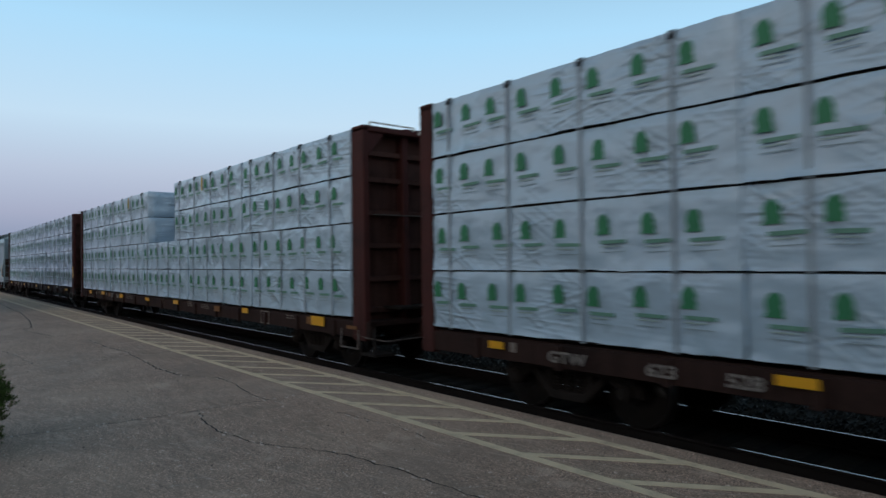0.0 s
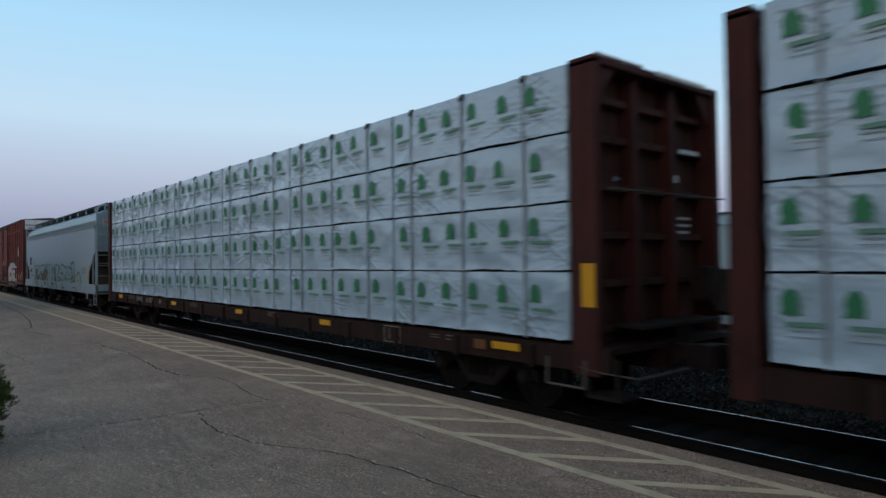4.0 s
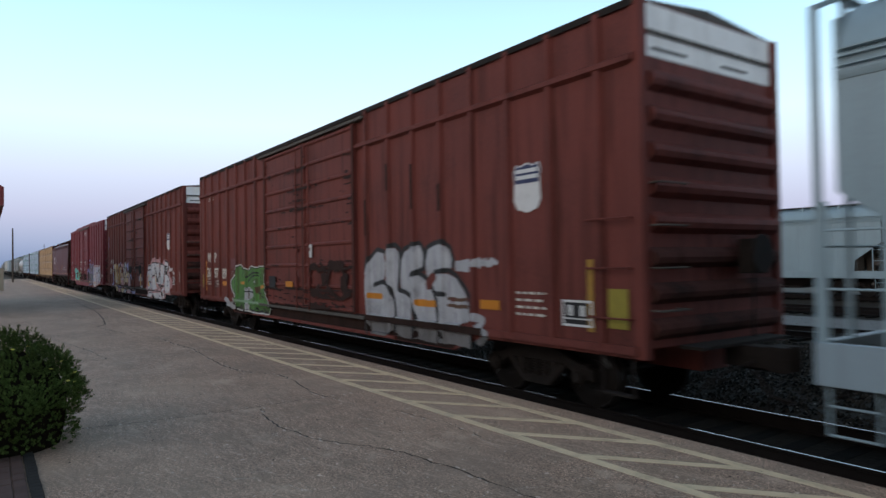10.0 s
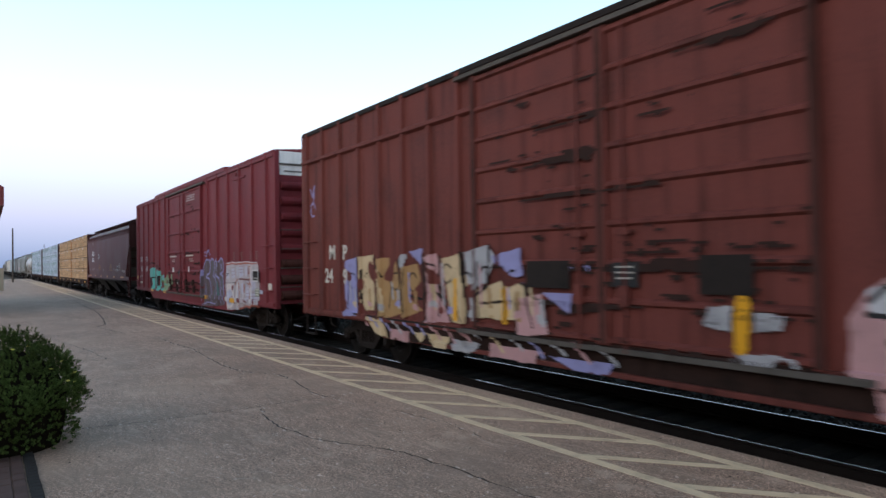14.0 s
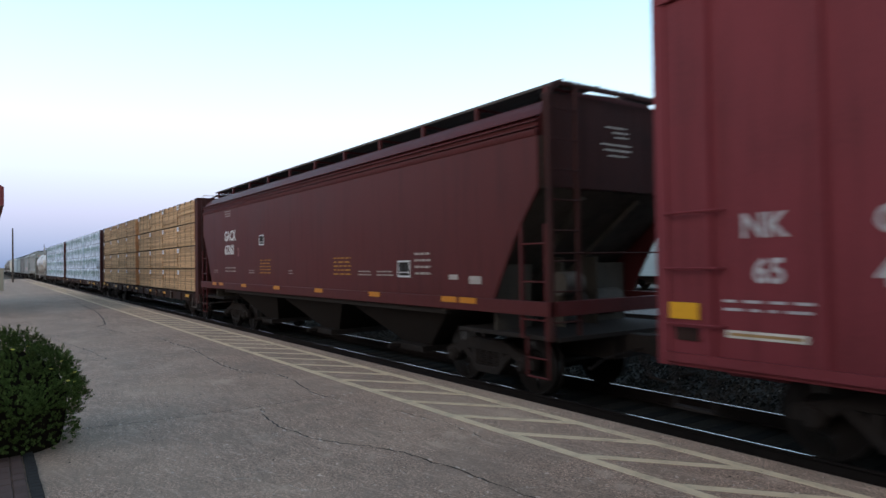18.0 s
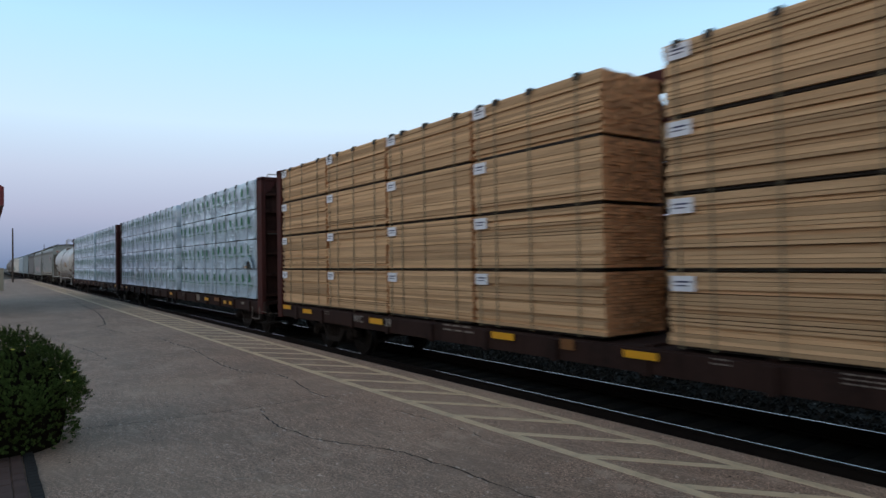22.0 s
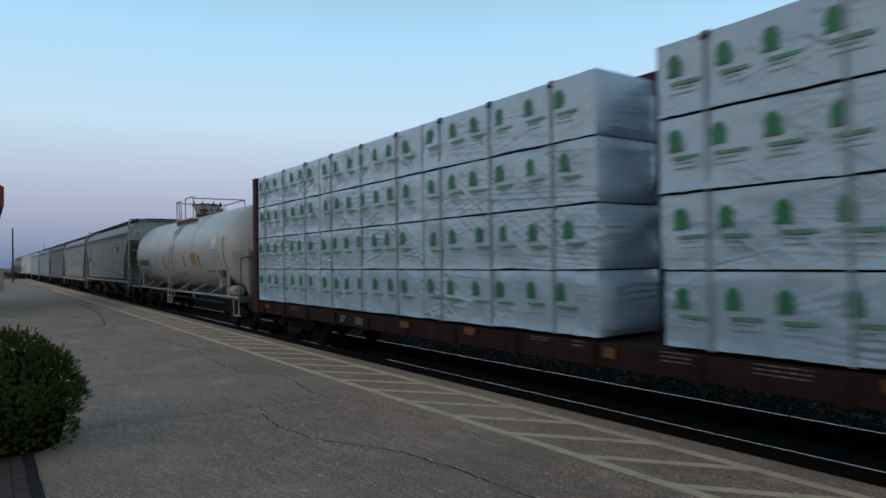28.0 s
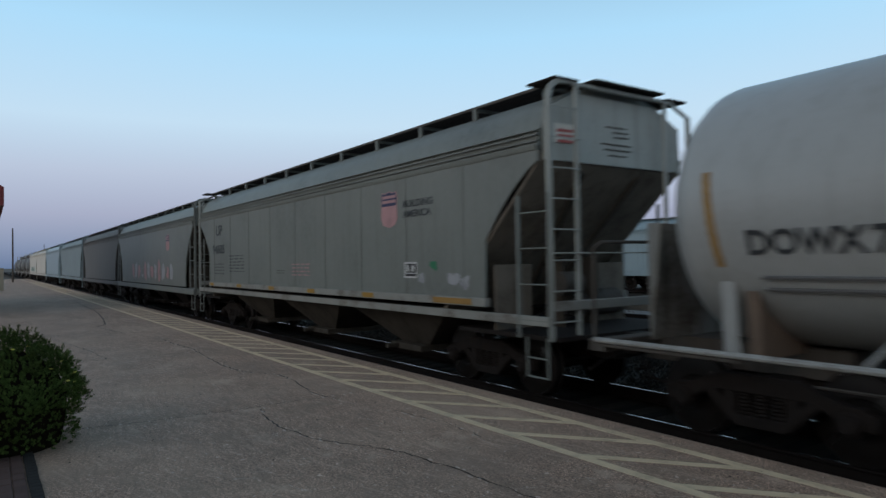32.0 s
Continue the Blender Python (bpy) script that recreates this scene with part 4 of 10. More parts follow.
def lumber_pack(x, side, tier, length, x_car, seed):
    near = side < 0
    b = thing("lumber_pack", "strapped stack of bare pale sawn boards", "lumber", "bare lumber packs")
    ob = part("inner_lumber", once(("boards", round(length, 1), seed % 4, near), lambda: make_inner_boards(length, seed % 4 + 11, near)), b)
    ob["kind"] = "stuff"
    rng = random.Random(seed * 17 + tier)
    if near:
        for k in range(ROWS):
            w = rng.choice((0.97, 0.97, 0.95, 0.92, 0.86, 0.78))
            part("board", once(("board", round(length, 1), w), lambda: make_board(length, w)), b, (rng.uniform(-0.014, 0.014), -0.60 + (rng.uniform(-0.012, 0.008) if rng.random() < 0.86 else 0.035), 0.035 + k * (TIER - 0.05) / ROWS), turn=(0, 0, rng.uniform(-0.10, 0.10)))
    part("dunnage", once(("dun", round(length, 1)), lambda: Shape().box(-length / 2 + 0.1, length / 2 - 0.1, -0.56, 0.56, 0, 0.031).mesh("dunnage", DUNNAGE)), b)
    if near:
        st = once("pack_strap", lambda: Shape().box(-0.011, 0.011, -0.630, -0.622, 0.0, TIER - 0.004).mesh("strap", STRAP_DARK))
        for xs in (-0.43 * length, -0.28 * length, 0.0, 0.34 * length):
            part("strap", st, b, (xs, 0, 0))
            if tier == 3:
                part("strap_guard", MESHES["guard"], b, (xs, 0, 0))
        lab = part("label_sheet", once("label_sheet", lambda: Shape().box(-0.15, 0.15, -0.003, 0, -0.085, 0.085).mesh("label_sheet", PAPER)), b, (-length / 2 + 0.22, -0.632, 0.72))
        part("small_print", once("label_print", lambda: Shape().box(-0.1, 0.1, -0.005, -0.003, 0.01, 0.03).box(-0.1, 0.06, -0.005, -0.003, -0.03, -0.015).mesh("small_print", NAVY)), lab)
    MOVERS.append((b, x_car + x, side * 0.82, DECK + tier * TIER))
    return b


PRINT4 = material("faint_grey_print", (0.27, 0.35, 0.38), 0.5, 0, 0.15, 6, 0.05)
FADED = material("faded_stencil", (0.20, 0.165, 0.14), 0.7, 0, 0.3, 6)
STRAP_DARK = material("dull_strap", (0.20, 0.17, 0.11), 0.6, 0, 0.2, 8, 0.05)


def tear(b, x):
    """Torn film flap and board; a black plate paints the dark inside the hole."""
    part("torn_hole", Shape().flat([(-0.22, 0.0), (-0.2, 0.05), (-0.12, 0.10), (-0.20, 0.16), (0.0, 0.205), (0.10, 0.19), (0.24, 0.09), (0.33, 0.0)], -0.665).mesh("torn_hole", BLACK), b, (x, 0, 0.03), "black plate painting the dark inside the tear")
    part("exposed_board", Shape().box(-0.40, -0.12, -0.674, -0.667, 0.015, 0.06).mesh("exposed_board", LUMBER), b, (x, 0, 0.03))
    flap = Shape()
    flap.prism([(-0.62, 0.0), (-0.50, 0.09), (-0.34, 0.20), (-0.16, 0.31), (0.0, 0.35), (0.13, 0.33), (0.28, 0.22), (0.38, 0.10), (0.42, 0.0), (0.34, 0.0), (0.25, 0.10), (0.10, 0.205), (0.0, 0.22), (-0.2, 0.17), (-0.36, 0.06), (-0.44, 0.0)], -0.695, -0.672, 'y')
    part("torn_flap", flap.mesh("torn_flap", WRAP, 0.006), b, (x, 0, 0.03), "curled flap of torn white film")


def tag(b, x):
    part("yellow_tag", once("ytag", lambda: Shape().box(-0.05, 0.05, -0.634, -0.628, 0.42, 0.80).mesh("yellow_tag", TAG)), b, (x, 0, 0))


TAG = material("faded_yellow_tag", (0.50, 0.36, 0.10), 0.6, 0, 0.2, 6)


def load(x_car, seams, tiers=(0, 1, 2, 3), pack=False, seed=0, torn=None, tags=()):
    """Bundles between pairs of x positions, four tiers, both sides of the beam."""
    for i, (a, z) in enumerate(seams):
        for tier in tiers:
            for side in (-1, 1):
                ln = abs(a - z) - (0.02 if pack else 0.05)
                mid = (a + z) / 2 - x_car
                if pack:
                    lumber_pack(mid, side, tier, ln, x_car, seed + i * 3 + tier)
                else:
                    b = bundle(mid, side, tier, ln, x_car, seed + i * 3 + tier * 2)
                    if side < 0 and torn and (i, tier) == torn[:2]:
                        tear(b, torn[2] - x_car - mid)
                    for i2, tier2, xt in tags:
                        if side < 0 and (i, tier) == (i2, tier2):
                            tag(b, xt - x_car - mid)
# ---- boxcars ----
LOW_BROWN = material("dark_sill_brown", (0.030, 0.017, 0.014), 0.9, 0, 0.5, 2.0, 0.2, 20, second=(0.012, 0.009, 0.008), streak=0.4, spec=0.1)
END_BROWN = material("dark_boxcar_brown", (0.075, 0.030, 0.025), 0.9, 0, 0.5, 1.4, 0.25, 20, second=(0.022, 0.014, 0.012), streak=0.5, spec=0.15)


def make_box_shell(half, hw, mat, z_end, z_mid, z_top):
    s = Shape()
    for sg in (-1, 1):
        y = sg * hw
        s.prism([(-half, z_end), (-half + 3.0, z_end), (-half + 3.7, z_mid), (half - 3.7, z_mid), (half - 3.0, z_end), (half, z_end), (half, z_top), (-half, z_top)], y - 0.03, y + 0.03, 'y')
    s.box(-half, half, -hw, hw, 1.0, 1.08)
    s.box(-half, half, -0.3, 0.3, 0.62, 1.0)
    for sg in (-1, 1):
        s.box(sg * half - 0.04, sg * half + 0.04, -hw, hw, 1.0, z_top)
    return s.mesh("body", mat, 0.006)


def make_rib(h, w, d, mat):
    return Shape().prism([(-w / 2, 0.0), (-w * 0.3, -d), (w * 0.3, -d), (w / 2, 0.0)], 0, h, 'z').mesh("side_post", mat)


def make_end_rib(hw, mat, st):
    return Shape().prism([(0.0, 0.04), (0.10, st * 0.26), (0.125, st * 0.42), (0.11, st * 0.56), (0.0, st * 0.72)], -hw + 0.12, hw - 0.12, 'y').mesh("end_rib", mat)


def make_door(w, z0, z1, mat):
    s = Shape()
    s.prism([(0.02, -0.095), (0.10, -0.095), (0.10, -0.05), (w - 0.10, -0.05), (w - 0.10, -0.095), (w - 0.02, -0.095), (w - 0.02, 0), (0.02, 0)], z0, z1, 'z')
    return s.mesh("door", mat, 0.004)


def boxcar(label, x, half, mat, roof_mat, door, leaf_n, ribs, ledge, z_top, cap):
    car = thing("boxcar", label, "freight car", "freight train cars")
    hw = 1.47
    key = mat.name
    part("body", once(("box_shell", half, key), lambda: make_box_shell(half, hw, mat, 0.88, 0.62, z_top)), car)
    roof = Shape()
    roof.prism([(-hw - 0.05, z_top - 0.06), (-hw - 0.05, z_top + 0.0), (0, z_top + 0.14), (hw + 0.05, z_top + 0.0), (hw + 0.05, z_top - 0.06)], -half - 0.03, half + 0.03)
    for k in range(14):
        xx = -half + (k + 0.5) * 2 * half / 14
        roof.prism([(-hw - 0.05, z_top - 0.0), (-hw - 0.05, z_top + 0.012), (0, z_top + 0.155), (hw + 0.05, z_top + 0.012), (hw + 0.05, z_top)], xx - 0.06, xx + 0.06)
    part("roof", once(("roof", half, key), lambda: roof.mesh("roof", roof_mat)), car, label="weathered metal roof with seams")
    a, b = door
    rib = once(("rib", key, z_top), lambda: make_rib(z_top - 1.02, 0.13, 0.06, mat))
    for sg in (-1, 1):
        for xr in ribs:
            part("side_post", rib, car, (xr, sg * (hw + 0.03), 0.98), turn=(0, 0, 0 if sg < 0 else 180))
        part("side_sill", once(("sill", half, key), lambda: Shape().box(-half, half, -0.05, 0.0, 0.93, 1.03).box(-3.9, 3.9, -0.05, 0.0, 0.64, 0.70).mesh("side_sill", mat)), car, (0, sg * (hw + 0.03), 0), turn=(0, 0, 0 if sg < 0 else 180))
        if ledge:
            part("roof_edge", once(("roof_edge", half, z_top), lambda: Shape().box(-half, half, -0.038, -0.022, z_top - 0.085, z_top + 0.004).mesh("roof_edge", STEEL)), car, (0, sg * (hw + 0.03), 0), "dark roof edge angle", (0, 0, 0 if sg < 0 else 180))
            part("sill_flange", once(("sill_flange", half), lambda: Shape().box(*ledge, -0.068, -0.05, 0.925, 1.035).mesh("sill_flange", LOW_BROWN, 0.004)), car, (0, sg * (hw + 0.03), 0), "sill flange black with grime", (0, 0, 0 if sg < 0 else 180))
            for xd in (a + 0.05, (a + b) / 2, b - 0.05):
                part("door_edge", once(("door_edge", z_top), lambda: Shape().box(-0.045, 0.045, -0.103, -0.09, 1.04, z_top - 0.24).mesh("door_edge", END_BROWN)), car, (xd if sg < 0 else -xd, sg * (hw + 0.03), 0), "rust-dark door edge angle", (0, 0, 0 if sg < 0 else 180))
            part("lower_side_sill", once(("low_sill", half, key), lambda: Shape().prism([(-half + 3.75, 0.635), (half - 3.75, 0.635), (half - 3.25, 0.925), (-half + 3.25, 0.925)], -0.002, 0.0, 'y').mesh("lower_side_sill", LOW_BROWN)), car, (0, sg * (hw + 0.03), 0), "lower side sill in darker brown", (0, 0, 0 if sg < 0 else 180))
            for x0, x1 in ((-half, a), (b, half)):
                part("ledge", once(("ledge", round(x1 - x0, 2), key), lambda: Shape().prism([(0, 4.36), (-0.075, 4.40), (-0.075, 4.46), (0, 4.50)], -(x1 - x0) / 2, (x1 - x0) / 2).mesh("ledge", mat)), car, ((x0 + x1) / 2 * (1 if sg < 0 else -1), sg * (hw + 0.03), 0), turn=(0, 0, 0 if sg < 0 else 180))
        w = (b - a) / 2
        for k in range(2):
            d = part("door", once(("door", round(w, 2), key, leaf_n), lambda: make_door(w, 1.02, z_top - 0.22, mat)), car, ((a + k * w) if sg < 0 else -(a + k * w), sg * (hw + 0.03), 0), "sliding door leaf with horizontal ribs and scuffed paint", (0, 0, 0 if sg < 0 else 180))
            for r in range(leaf_n + 1):
                part("door_rib", once(("door_rib", round(w, 2), key), lambda: Shape().prism([(-0.05, -0.05), (-0.09, -0.02), (-0.09, 0.02), (-0.05, 0.05)], 0.105, w - 0.105, 'x').mesh("door_rib", mat)), d, (0, 0, 1.08 + r * (z_top - 1.36) / leaf_n))
            part("lock_rod", once(("lock", z_top), lambda: Shape().rod((0, -0.11, 0.95), (0, -0.11, z_top - 0.3), 0.018, 6).box(-0.06, 0.06, -0.14, -0.08, 1.5, 1.75).box(-0.09, 0.09, -0.13, -0.08, 2.35, 2.42).mesh("lock_rod", mat)), d, (w * (0.86 if k == 0 else 0.14), 0, 0))
        part("door_track", once(("dtrack", round(b - a, 2), key), lambda: Shape().box(-0.4, b - a + 0.4, -0.12, 0.0, 0, 0.06).mesh("door_track", GRIME)), car, (a if sg < 0 else -a, sg * (hw + 0.03), 0.94), turn=(0, 0, 0 if sg < 0 else 180))
        part("door_track", MESHES[("dtrack", round(b - a, 2), key)], car, (a if sg < 0 else -a, sg * (hw + 0.03), z_top - 0.2), turn=(0, 0, 0 if sg < 0 else 180))
    er = once(("end_sheet", key), lambda: Shape().box(-0.01, 0.004, -hw + 0.1, hw - 0.1, 1.0, z_top - 0.66).mesh("end_wall", mat))
    st = (z_top - 1.75) / 8
    for sg in (-1, 1):
        e = part("end_wall", er, car, (sg * (half + 0.04), 0, 0), "corrugated steel end wall", (0, 0, 0 if sg > 0 else 180))
        for r in range(8):
            part("end_rib", once(("end_rib", key, z_top, r < 3), lambda: make_end_rib(hw, END_BROWN if r < 3 else mat, st)), e, (0, 0, 1.05 + r * st), "lower rib in darker brown" if r < 3 else "")
        part("end_cap", once(("cap", cap.name, z_top), lambda: Shape().box(0.0, 0.012, -hw + 0.02, hw - 0.02, z_top - 0.66, z_top - 0.03).mesh("end_cap", cap)), e, label="pale painted panel across the top of the end")
        # raised strip for the cap's groove; the groove's dark is put into its colour
        part("cap_rib", once(("cap_rib", z_top), lambda: Shape().box(0.0, 0.045, -hw + 0.1, hw - 0.1, z_top - 0.395, z_top - 0.35).mesh("cap_rib", GRIME)), e)
        part("small_print", once(("cap_print", z_top), lambda: Shape().box(0.012, 0.016, -1.25, -0.55, z_top - 0.58, z_top - 0.54).box(0.012, 0.016, 0.2, 0.8, z_top - 0.58, z_top - 0.54).mesh("small_print", GRIME)), e)
        for z in (1.45, 1.95, 2.45, 2.95):
            part("end_grab", once("end_grab", lambda: Shape().pipe([(0.02, -1.38, 0), (0.2, -1.38, 0), (0.2, -0.86, 0), (0.02, -0.86, 0)], 0.013).mesh("end_grab", GRIME)), e, (0, 0, z))
        part("crossover_step", once("xstep", lambda: Shape().box(0.10, 0.42, -0.95, 0.95, 0.98, 1.02).mesh("crossover_step", STEEL)), e)
        part("brake_gear", once("bgear", lambda: Shape().box(0.10, 0.30, 0.35, 0.75, 1.85, 2.3).rod((0.3, 0.55, 2.1), (0.34, 0.55, 2.1), 0.26, 18).pipe([(0.2, 0.55, 1.85), (0.2, 0.5, 1.0)], 0.02).mesh("brake_gear", STEEL, 0.01)), e)
        for sy in (-hw + 0.015, hw - 0.015):
            part("corner_post", once(("cpost", key, z_top), lambda: Shape().box(-0.10, 0.06, -0.065, 0.065, 0.88, z_top - 0.02).mesh("corner_post", mat, 0.006)), e, (0, sy, 0))
        for z in (1.35, 1.95, 2.55):
            part("grab_iron", once(("side_grab", key), lambda: Shape().pipe([(-0.75, -hw - 0.03, 0), (-0.75, -hw - 0.13, 0), (-0.12, -hw - 0.13, 0), (-0.12, -hw - 0.03, 0)], 0.014).mesh("grab_iron", mat)), e, (0, 0, z))
            part("grab_iron", MESHES[("side_grab", key)], e, (-0.87, 0, z), turn=(0, 0, 180))
        part("sill_step", once(("box_step", key), lambda: Shape().box(-0.62, -0.595, -hw - 0.04, -hw - 0.01, 0.42, 0.9).box(-0.145, -0.12, -hw - 0.04, -hw - 0.01, 0.42, 0.9).box(-0.62, -0.12, -hw - 0.07, -hw + 0.03, 0.42, 0.45).mesh("sill_step", STEEL)), e)
        part("sill_step", MESHES[("box_step", key)], e, (-0.74, 0, 0), turn=(0, 0, 180))
        truck(car, sg * (half - 2.25))
    couplers(car, half + 0.75)
    MOVERS.append((car, x, 0.0, 0.0))
    return car


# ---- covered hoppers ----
SLOPE = material("dark_slope_sheet", (0.075, 0.066, 0.055), 0.9, 0, 0.45, 1.5, 0.2, 20, streak=0.3, spec=0.15)
BOLSTER = material("dusty_pale_plate", (0.19, 0.165, 0.135), 0.9, 0, 0.4, 2.0, 0.2, 20, streak=0.3, spec=0.15)
NOTICE_RED = material("faded_red_print", (0.42, 0.10, 0.09), 0.6, 0, 0.2, 8)
WALK_PLATE = material("dull_walkway_plate", (0.13, 0.15, 0.16), 0.7, 0, 0.3, 2.0, 0.1, 25)


def covered_hopper(label, x, half, mat, cut, sill_z=(0.98, 1.28), eave=3.64, moving=True, y=0.0, pockets=3, roof_mat=None, sill_mat=None, under=None, seams=0, rise=0.83, end_mat=None, lift=0.0, plated=False, slab=False):
    car = thing("covered_hopper", label, "freight car", "freight train cars" if moving else "parked hopper cars")
    hw = 1.56
    end_mat = end_mat or mat
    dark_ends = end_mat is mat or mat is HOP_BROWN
    key = (mat.name, half, tuple(cut))
    roof_mat, sill_mat, under = roof_mat or mat, sill_mat or mat, under or STEEL
    xe = half - 0.22
    right = [(xe - dx, z) for dx, z in cut]
    left = [(-xx, z) for xx, z in reversed(right)]
    side = once(("hop_side",) + key + (eave,), lambda: Shape().prism(left + right + [(xe, eave), (-xe, eave)], -0.02, 0.02, 'y').mesh("side_sheet", mat, 0.004))
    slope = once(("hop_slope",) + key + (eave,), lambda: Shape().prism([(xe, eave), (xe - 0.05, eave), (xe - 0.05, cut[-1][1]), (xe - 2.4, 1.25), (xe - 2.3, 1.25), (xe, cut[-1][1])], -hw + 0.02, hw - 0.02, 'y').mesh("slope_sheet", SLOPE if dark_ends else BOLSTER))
    for sg in (-1, 1):
        sh = part("side_sheet", side, car, (0, sg * hw, 0), "smooth side sheet")
        part("slope_sheet", slope, car, turn=(0, 0, 0 if sg > 0 else 180))
        for k in range(1, seams):
            part("weld_seam", once(("hop_seam", mat.name, eave), lambda: Shape().box(-0.012, 0.012, -0.028, -0.018, sill_z[1], eave).mesh("weld_seam", mat)), sh, (-xe + k * 2 * xe / seams, 0, 0), turn=(0, 0, 0 if sg < 0 else 180))
    part("floor_sheet", once(("hop_floor", half), lambda: Shape().box(-xe + 2.3, xe - 2.3, -hw + 0.03, hw - 0.03, 1.2, 1.3).mesh("floor_sheet", STEEL)), car)
    q = (rise - 0.14) / 0.55
    prof = [(-hw - 0.03, eave - 0.03), (-hw - 0.05, eave + 0.02), (-hw - 0.05, eave + 0.05), (-hw + 0.01, eave + 0.07), (-hw + 0.0, eave + 0.17), (-hw - 0.02, eave + 0.20), (-hw + 0.03, eave + 0.22)]
    prof += [(-hw + dy, eave + 0.22 + dz * q) for dy, dz in ((0.10, 0.16), (0.26, 0.31), (0.50, 0.42), (0.86, 0.50))] + [(0, eave + 0.22 + 0.54 * q)]
    prof = prof + [(-py, pz) for py, pz in reversed(prof[:-1])]
    part("roof", once(("hop_roof",) + key[:2] + (eave, rise), lambda: Shape().prism(prof, -xe, xe).mesh("roof", roof_mat, smooth=True)), car, label="curved steel roof with rain ledges")
    for sg in (-1, 1):
        for dz, dy, hh in ((0.0, 0.045, 0.022), (0.085, 0.03, 0.02), (0.165, 0.035, 0.022), (0.235, 0.02, 0.018)):
            part("rain_ledge", once(("hop_ledge", half, mat.name, dy, hh), lambda: Shape().prism([(-hw + 0.04, 0), (-hw - dy, 0.004), (-hw - dy, hh), (-hw + 0.04, hh + 0.014)], -xe, xe).mesh("rain_ledge", roof_mat)), car, (0, 0, eave + dz), turn=(0, 0, 0 if sg < 0 else 180))
    sx, sd = (half - 1.38, 0.21) if slab else (half, 0.0)
    for sg in (-1, 1):
        part("side_sill", once(("hop_sill",) + key[:2] + sill_z, lambda: Shape().box(-sx, sx, -hw - 0.06, -hw + 0.06, *sill_z).box(-half, half, -hw - 0.02, -hw + 0.06, sill_z[0] - sd, sill_z[1] - sd).mesh("side_sill", sill_mat, 0.008)), car, turn=(0, 0, 0 if sg < 0 else 180))
        part("end_sill", once(("hop_esill",) + key[:2] + sill_z, lambda: Shape().box(half - 0.06, half + 0.02, -hw + 0.06, hw - 0.06, *sill_z).mesh("end_sill", sill_mat, 0.008)), car, turn=(0, 0, 0 if sg > 0 else 180))
    for k in range(pockets):
        xx = (k - (pockets - 1) / 2) * (2 * half - 5.2) / pockets
        w = (2 * half - 5.2) / pockets / 2 - 0.1
        part("hopper_pocket", once(("pocket", round(w, 2), under.name), lambda: Shape().add([(-w, -1.35, 1.25), (w, -1.35, 1.25), (w, 1.35, 1.25), (-w, 1.35, 1.25), (-0.45, -0.75, 0.45), (0.45, -0.75, 0.45), (0.45, 0.75, 0.45), (-0.45, 0.75, 0.45)], [(0, 1, 5, 4), (1, 2, 6, 5), (2, 3, 7, 6), (3, 0, 4, 7), (4, 5, 6, 7), (0, 3, 2, 1)]).box(-0.55, 0.55, -1.0, 1.0, 0.36, 0.47).rod((-0.3, -1.25, 0.42), (-0.3, 1.25, 0.42), 0.05).mesh("hopper_pocket", under)), car, (xx, 0, 0), "dark discharge pocket")
        if plated:
            gate = part("outlet_gate", once("hop_gate", lambda: Shape().box(-0.30, 0.30, -1.06, -1.0, 0.37, 0.50).box(-0.34, 0.34, -1.09, -0.98, 0.49, 0.53).mesh("outlet_gate", GATE_RED, 0.006)), car, ((-1.85, 2.02, 5.88)[k], 0, 0), "dull red sliding outlet gate")
            part("gate_gear", once("hop_gear", lambda: Shape().rod((-0.12, -1.14, 0.27), (-0.12, -1.0, 0.27), 0.07, 12).mesh("gate_gear", TRUCK_DUST)), gate)
    # roof walkway on brackets along both edges
    zw = eave + rise + lift
    walk_me = once(("hop_walk", half, eave), lambda: Shape().box(-half + 0.15, half - 0.15, -0.02, 0.0, 0.05, 0.09).box(-half + 0.15, half - 0.15, 0.72, 0.74, 0.05, 0.09).mesh("walkway_edge", GRIME))
    slat = Shape()
    for k in range(int((half - 0.2) * 2 / 0.07)):
        xx = -half + 0.2 + k * 0.07
        slat.box(xx, xx + 0.034, 0, 0.72, 0.064, 0.080)
    for k in range(1, 3):
        slat.box(-half + 0.2, half - 0.2, k * 0.24, k * 0.24 + 0.014, 0.066, 0.080)
    if plated:
        slat = Shape()
        for k in range(9):
            slat.box(-half + 0.2, half - 0.2, k * 0.08, k * 0.08 + 0.073, 0.074 + 0.002 * (k % 2), 0.082)
    grate = once(("hop_grate", half, plated), lambda: slat.mesh("walkway_grating", WALK_PLATE if plated else STEEL))
    brk = once(("hop_bracket", mat.name), lambda: Shape().box(-0.035, 0.035, -0.03, 0.02, -0.42, 0.06).box(-0.03, 0.03, -0.03, 0.76, 0.02, 0.06).mesh("walkway_bracket", mat))
    for sg in (-1, 1):
        rw = part("roof_walkway", walk_me, car, (0, sg * 1.12, zw), "dark open steel roof walkway", (0, 0, 0 if sg < 0 else 180))
        part("walkway_grating", grate, rw)
        for k in range(11):
            part("walkway_bracket", brk, rw, (-half + 0.5 + k * (2 * half - 1.0) / 10, 0, 0))
    part("roof_hatch", once(("hatch_trough", half, eave, roof_mat.name), lambda: Shape().prism([(-0.32, eave + 0.18 + 0.54 * q), (-0.28, eave + 0.30 + 0.54 * q), (0.28, eave + 0.30 + 0.54 * q), (0.32, eave + 0.18 + 0.54 * q)], -half + 0.9, half - 0.9).mesh("roof_hatch", roof_mat)), car)
    # end frames, ladders, platforms
    zt = eave + rise + lift * 0.6 + 0.02
